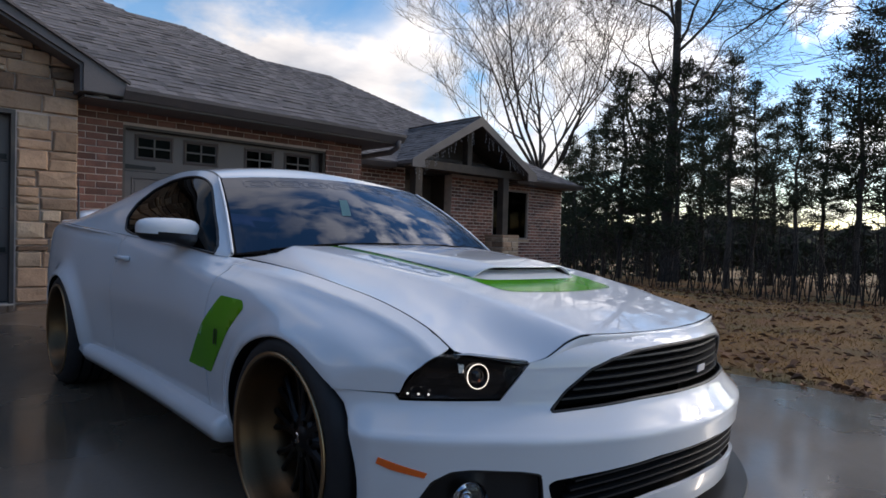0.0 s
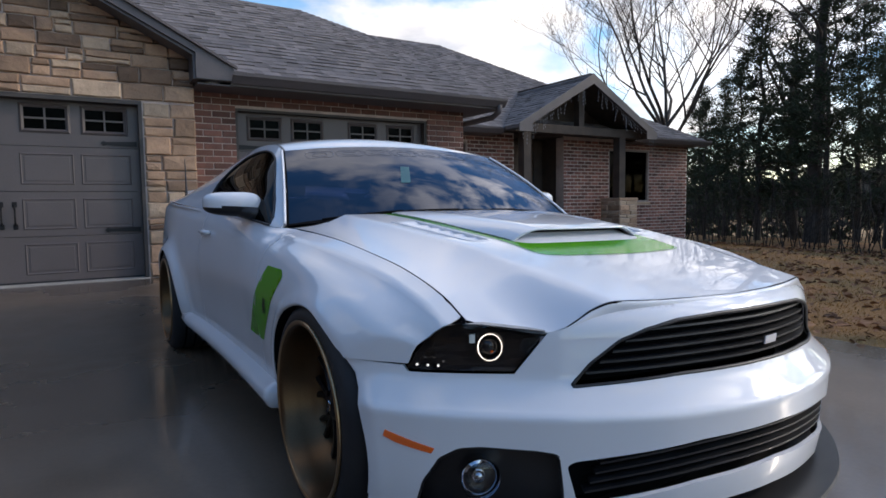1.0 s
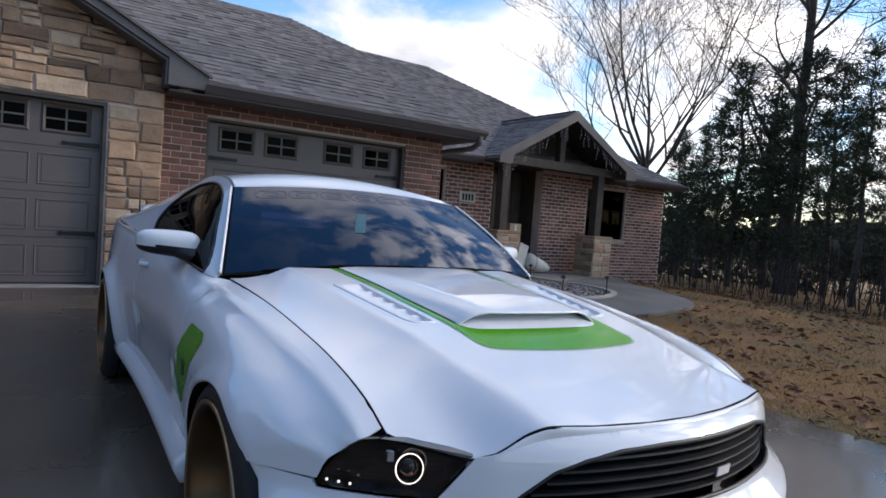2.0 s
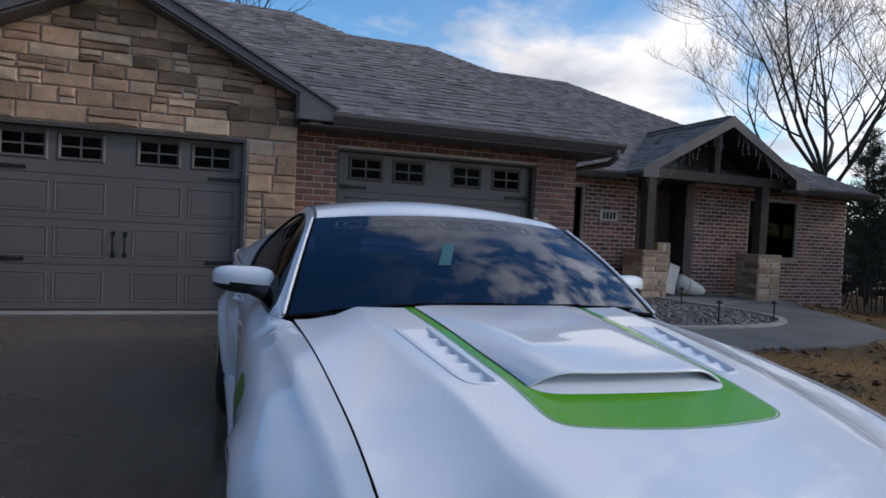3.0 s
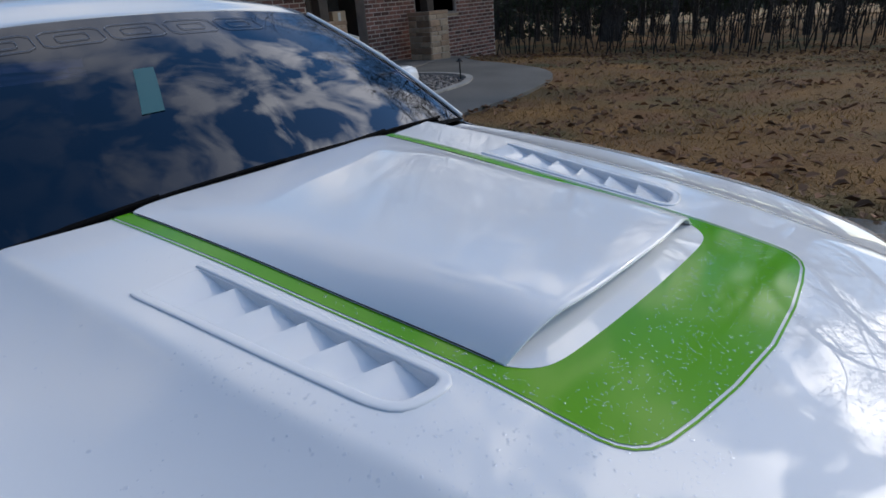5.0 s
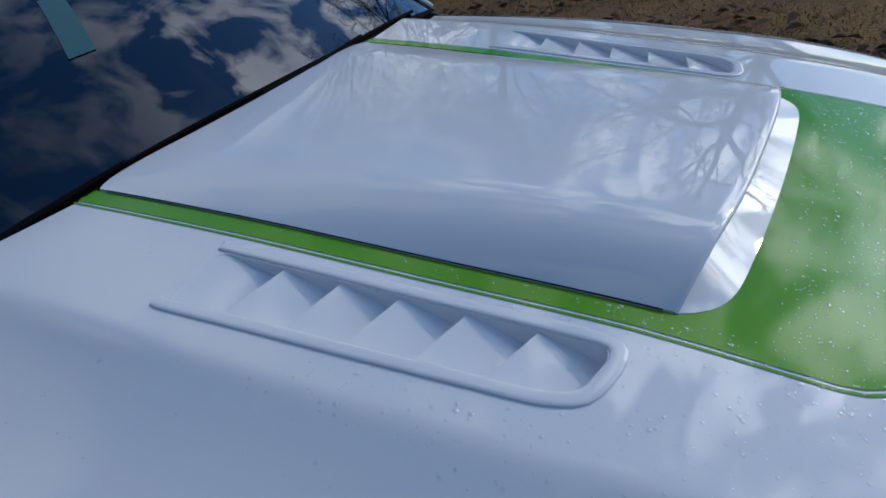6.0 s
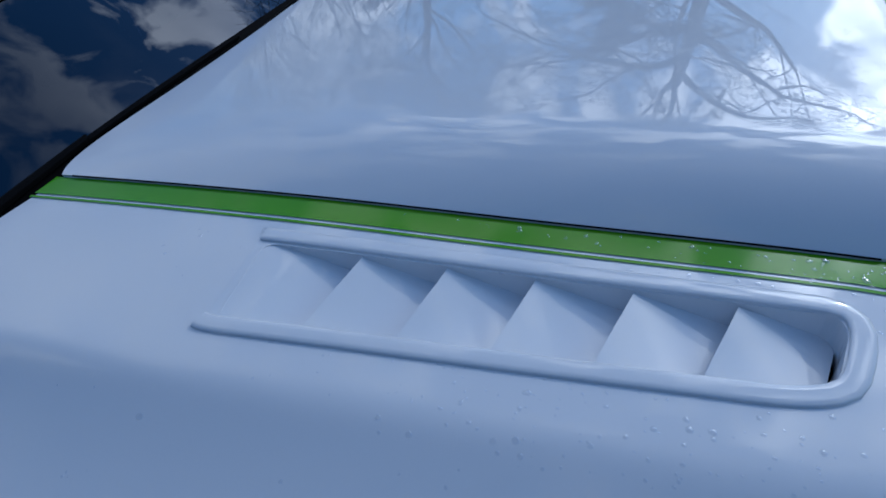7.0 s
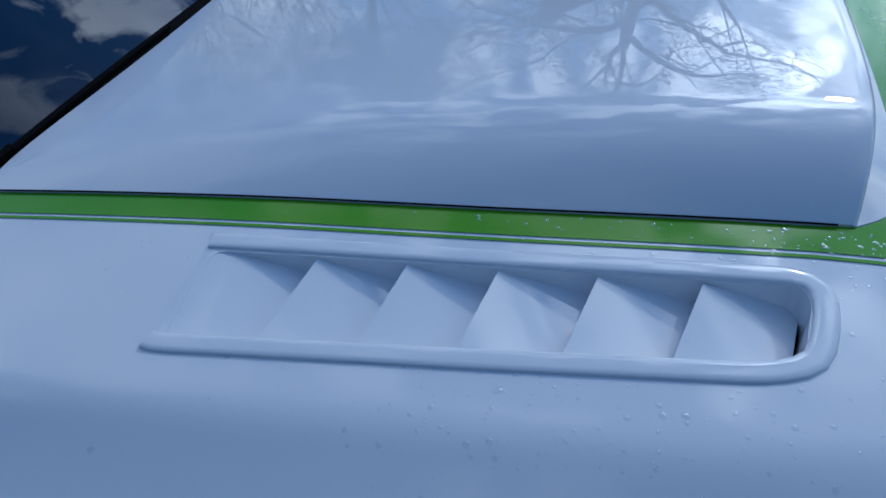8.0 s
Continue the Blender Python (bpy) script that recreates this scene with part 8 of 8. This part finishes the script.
for k in range(10500):
    az = rbr.uniform(49, 112)
    r = rbr.uniform(27, 44)
    x, y = CAMX + r * math.sin(radians(az)), CAMY + r * math.cos(radians(az))
    gap = noise.noise((az * 0.16, 3.0, 0.0))
    hmax = 2.7 + 1.3 * gap + (0.9 if az < 66 else -0.5)
    z = ground_z(x, y) + rbr.uniform(0.35 if az > 66 else 0.0, 1.0) * max(hmax, 0.6)
    s = rbr.uniform(0.06, 0.2)
    a = Vector((rbr.uniform(-1, 1), rbr.uniform(-1, 1), rbr.uniform(-0.5, 1.0))).normalized()
    b = a.cross(Vector((rbr.uniform(-1, 1), rbr.uniform(-1, 1), rbr.uniform(-1, 1)))).normalized()
    lf.quad(Vector((x, y, z)), a * s * 1.6, b * s * 0.6)
tagged(from_lists("thicket", lf.v, lf.f, M_NEEDLE), "dark dense thicket under the trees", "thicket", kind="stuff")

# pale field beyond the trees and wooded ridges on the skyline
fo = [(CAMX + r * math.sin(radians(a)), CAMY + r * math.cos(radians(a))) for r, a in [(46, 40 + 5 * k) for k in range(17)] + [(120, 120 - 5 * k) for k in range(17)]]
fb = sheet(fo, [], lambda x, y: (x, y, ground_z(x, y) + 0.05), 6.0)
tagged(part("ground_field", fb, M_STRAW, smooth=True), "pale dry field beyond the trees", "field", kind="structure")
for dist, hh, seed in ((190, 9, 2), (330, 16, 5)):
    rw = random.Random(seed)
    sp_ = Soup()
    for k in range(5200):
        an = rw.uniform(0, 2 * math.pi)
        dd = dist * rw.uniform(0.92, 1.12)
        x, y = dd * math.sin(an), dd * math.cos(an)
        top_ = hh * (0.55 + 0.45 * noise.noise((math.cos(an) * 6, math.sin(an) * 6, seed)))
        c = Vector((x, y, ground_z(x, y) + rw.uniform(0, 1) * top_))
        s = rw.uniform(1.2, 3.2) * dist / 190
        t = Vector((math.cos(an), -math.sin(an), 0))
        sp_.quad(c, t * s, Vector((0, 0, s * rw.uniform(0.5, 1.1))))
    tagged(from_lists("backdrop_woods", sp_.v, sp_.f, M_WOODS), "bare brown woods along the skyline", "woods", kind="structure")

# woods that close the place to the west and south, out of view
rw = random.Random(12)
sp_ = Soup()
for k in range(9000):
    an = radians(rw.uniform(206, 345))
    dd = rw.uniform(26, 40)
    x, y = dd * math.sin(an), dd * math.cos(an)
    top_ = 16 * (0.75 + 0.35 * noise.noise((math.cos(an) * 5, math.sin(an) * 5, 7.0)))
    c = Vector((x, y, rw.uniform(0, 1)**0.8 * top_))
    s = rw.uniform(0.25, 0.8)
    t = Vector((math.cos(an), -math.sin(an), rw.uniform(-0.4, 0.4)))
    sp_.quad(c, t * s, Vector((rw.uniform(-0.3, 0.3), rw.uniform(-0.3, 0.3), 1)) * s * rw.uniform(0.5, 1.1))
tagged(from_lists("backdrop_woods_west", sp_.v, sp_.f, M_WOODS), "brown woods closing the place on the far side", "woods", kind="structure")

# lawn: dry blades and fallen leaves
rl = random.Random(23)
outer_ = [(2.965, -9), (2.965, 3.55)] + walk_outer + [(9.98, 7.5), (9.98, 8.3), (12.2, 8.3), (12.6, 14), (20, 14), (20, -9)]
gs, lv = Soup(), Soup()


def lawn_spot():
    while True:
        x = 2.97 + 13 * rl.random()**1.5
        y = rl.uniform(-5, 9)
        if inside((x, y), outer_):
            return x, y


for k in range(42000):
    x, y = lawn_spot()
    d = noise.noise((x * 1.1, y * 1.1, 5.0))
    if d < -0.25 and rl.random() < 0.6:
        continue
    z = ground_z(x, y) - 0.038
    h = rl.uniform(0.018, 0.045) * (1 + 0.5 * d)
    a = rl.uniform(0, 6.28)
    lean = Vector((rl.gauss(0, 1), rl.gauss(0, 1), 0)) * h * 0.8
    w = Vector((math.cos(a), math.sin(a), 0)) * rl.uniform(0.003, 0.007)
    p = Vector((x, y, z))
    gs.tri(p - w, p + w, p + lean + Vector((0, 0, h)))
tagged(from_lists("grass_blades", gs.v, gs.f, M_STRAW), "short dry straw-coloured grass", "grass", kind="stuff")
for k in range(13000):
    x, y = lawn_spot()
    if rl.random() > 0.10 + 1.5 * max(0.0, noise.noise((x * 1.5, y * 1.5, 9.0)) + 0.15):
        continue
    z = ground_z(x, y) + rl.uniform(-0.012, 0.015)
    a = rl.uniform(0, 6.28)
    s = rl.uniform(0.015, 0.052)
    u = Vector((math.cos(a), math.sin(a), rl.uniform(-0.35, 0.35))) * s
    w = Vector((-math.sin(a), math.cos(a), rl.uniform(-0.5, 0.5))) * s * 0.6
    c = Vector((x, y, z))
    k0 = len(lv.v)
    lift = Vector((0, 0, s * rl.uniform(0.1, 0.7)))
    lv.v += [tuple(c - u), tuple(c - u * 0.3 + w + lift), tuple(c + u * 0.5 + w * 0.8 + lift), tuple(c + u * 1.2), tuple(c + u * 0.4 - w * 0.9 + lift), tuple(c - u * 0.4 - w + lift * 0.6)]
    lv.f += [(k0, k0 + 1, k0 + 2, k0 + 3), (k0, k0 + 3, k0 + 4, k0 + 5)]
tagged(from_lists("fallen_leaves", lv.v, lv.f, M_LEAF), "curled brown leaves scattered on the lawn", "leaves", kind="stuff")

# gravel stones
gp_ = Soup()
bed_poly = walk_inner + [(3.62, 8.38), (6.0, 8.38), (6.0, 7.55), (6.38, 7.54)]
n_ = 0
while n_ < 2600:
    x, y = rl.uniform(3.6, 6.8), rl.uniform(4.55, 8.4)
    if not inside((x, y), bed_poly):
        continue
    n_ += 1
    s = rl.uniform(0.018, 0.045)
    c = Vector((x, y, ground_z(x, y) - 0.02 + s * 0.3))
    k0 = len(gp_.v)
    rot = rl.uniform(0, 6.28)
    for q in range(5):
        an = rot + 2 * math.pi * q / 5
        gp_.v.append(tuple(c + Vector((math.cos(an) * s * rl.uniform(0.7, 1.2), math.sin(an) * s * rl.uniform(0.7, 1.2), -s * 0.2))))
    for q in range(5):
        an = rot + 2 * math.pi * (q + 0.5) / 5
        gp_.v.append(tuple(c + Vector((math.cos(an) * s * 0.65, math.sin(an) * s * 0.65, s * rl.uniform(0.3, 0.6)))))
    for q in range(5):
        m = (q + 1) % 5
        gp_.f += [(k0 + q, k0 + m, k0 + 5 + q), (k0 + m, k0 + 5 + m, k0 + 5 + q)]
    gp_.f.append(tuple(k0 + 5 + q for q in range(5)))
tagged(from_lists("gravel", gp_.v, gp_.f, M_GRAVEL), "loose mixed river gravel in the planting bed", "gravel", kind="stuff")

# rain drops on the hood and its stripe
dr = random.Random(77)
dp = Soup()
made_ = 0
while made_ < 2200:
    x, y = dr.uniform(-0.66, 0.34), dr.uniform(-0.42, 0.42)
    on_vent = inside((abs(x), y), VENT)
    f = abs(x) / scoop_w(y)
    if (f < 1.02 and y > -0.25) or on_vent or x > 0.3:
        continue
    dens = 0.10 + 0.55 * ss(0.35, -0.15, y) + 0.5 * noise.noise((x * 9, y * 9, 2.0))
    if x < -0.34 and dr.random() < 0.5 or x < -0.52 and dr.random() < 0.7:
        continue
    if x < -0.60 and y < -0.3 or dr.random() > dens:
        continue
    made_ += 1
    r = dr.choice((0.0007, 0.0009, 0.0009, 0.0012, 0.0012, 0.0016, 0.0022)) * dr.uniform(0.8, 1.25)
    base = hood_z(x, y) + (0.0009 if abs(x) < 0.32 and y > -0.39 else 0.0) + 0.0002
    e = dr.uniform(0.75, 1.35)
    rot = dr.uniform(0, 3.14)
    k0 = len(dp.v)
    for rr_, hh in ((1.0, 0.0), (0.86, 0.16), (0.5, 0.27)):
        for q in range(8):
            an = 2 * math.pi * q / 8
            px, py = r * rr_ * math.cos(an) * e, r * rr_ * math.sin(an)
            xx, yy = x + px * math.cos(rot) - py * math.sin(rot), y + px * math.sin(rot) + py * math.cos(rot)
            dp.v.append((xx, yy, base + (hood_z(xx, yy) - hood_z(x, y)) + r * hh))
    for ring in (0, 8):
        for q in range(8):
            m = (q + 1) % 8
            dp.f.append((k0 + ring + q, k0 + ring + m, k0 + ring + 8 + m, k0 + ring + 8 + q))
    dp.f.append(tuple(k0 + 16 + q for q in range(8)))
drops = from_lists("rain_drops", dp.v, dp.f, M_DROP, smooth=True)
tagged(drops, "small clear rain drops beaded on the hood", "water drops", kind="stuff")
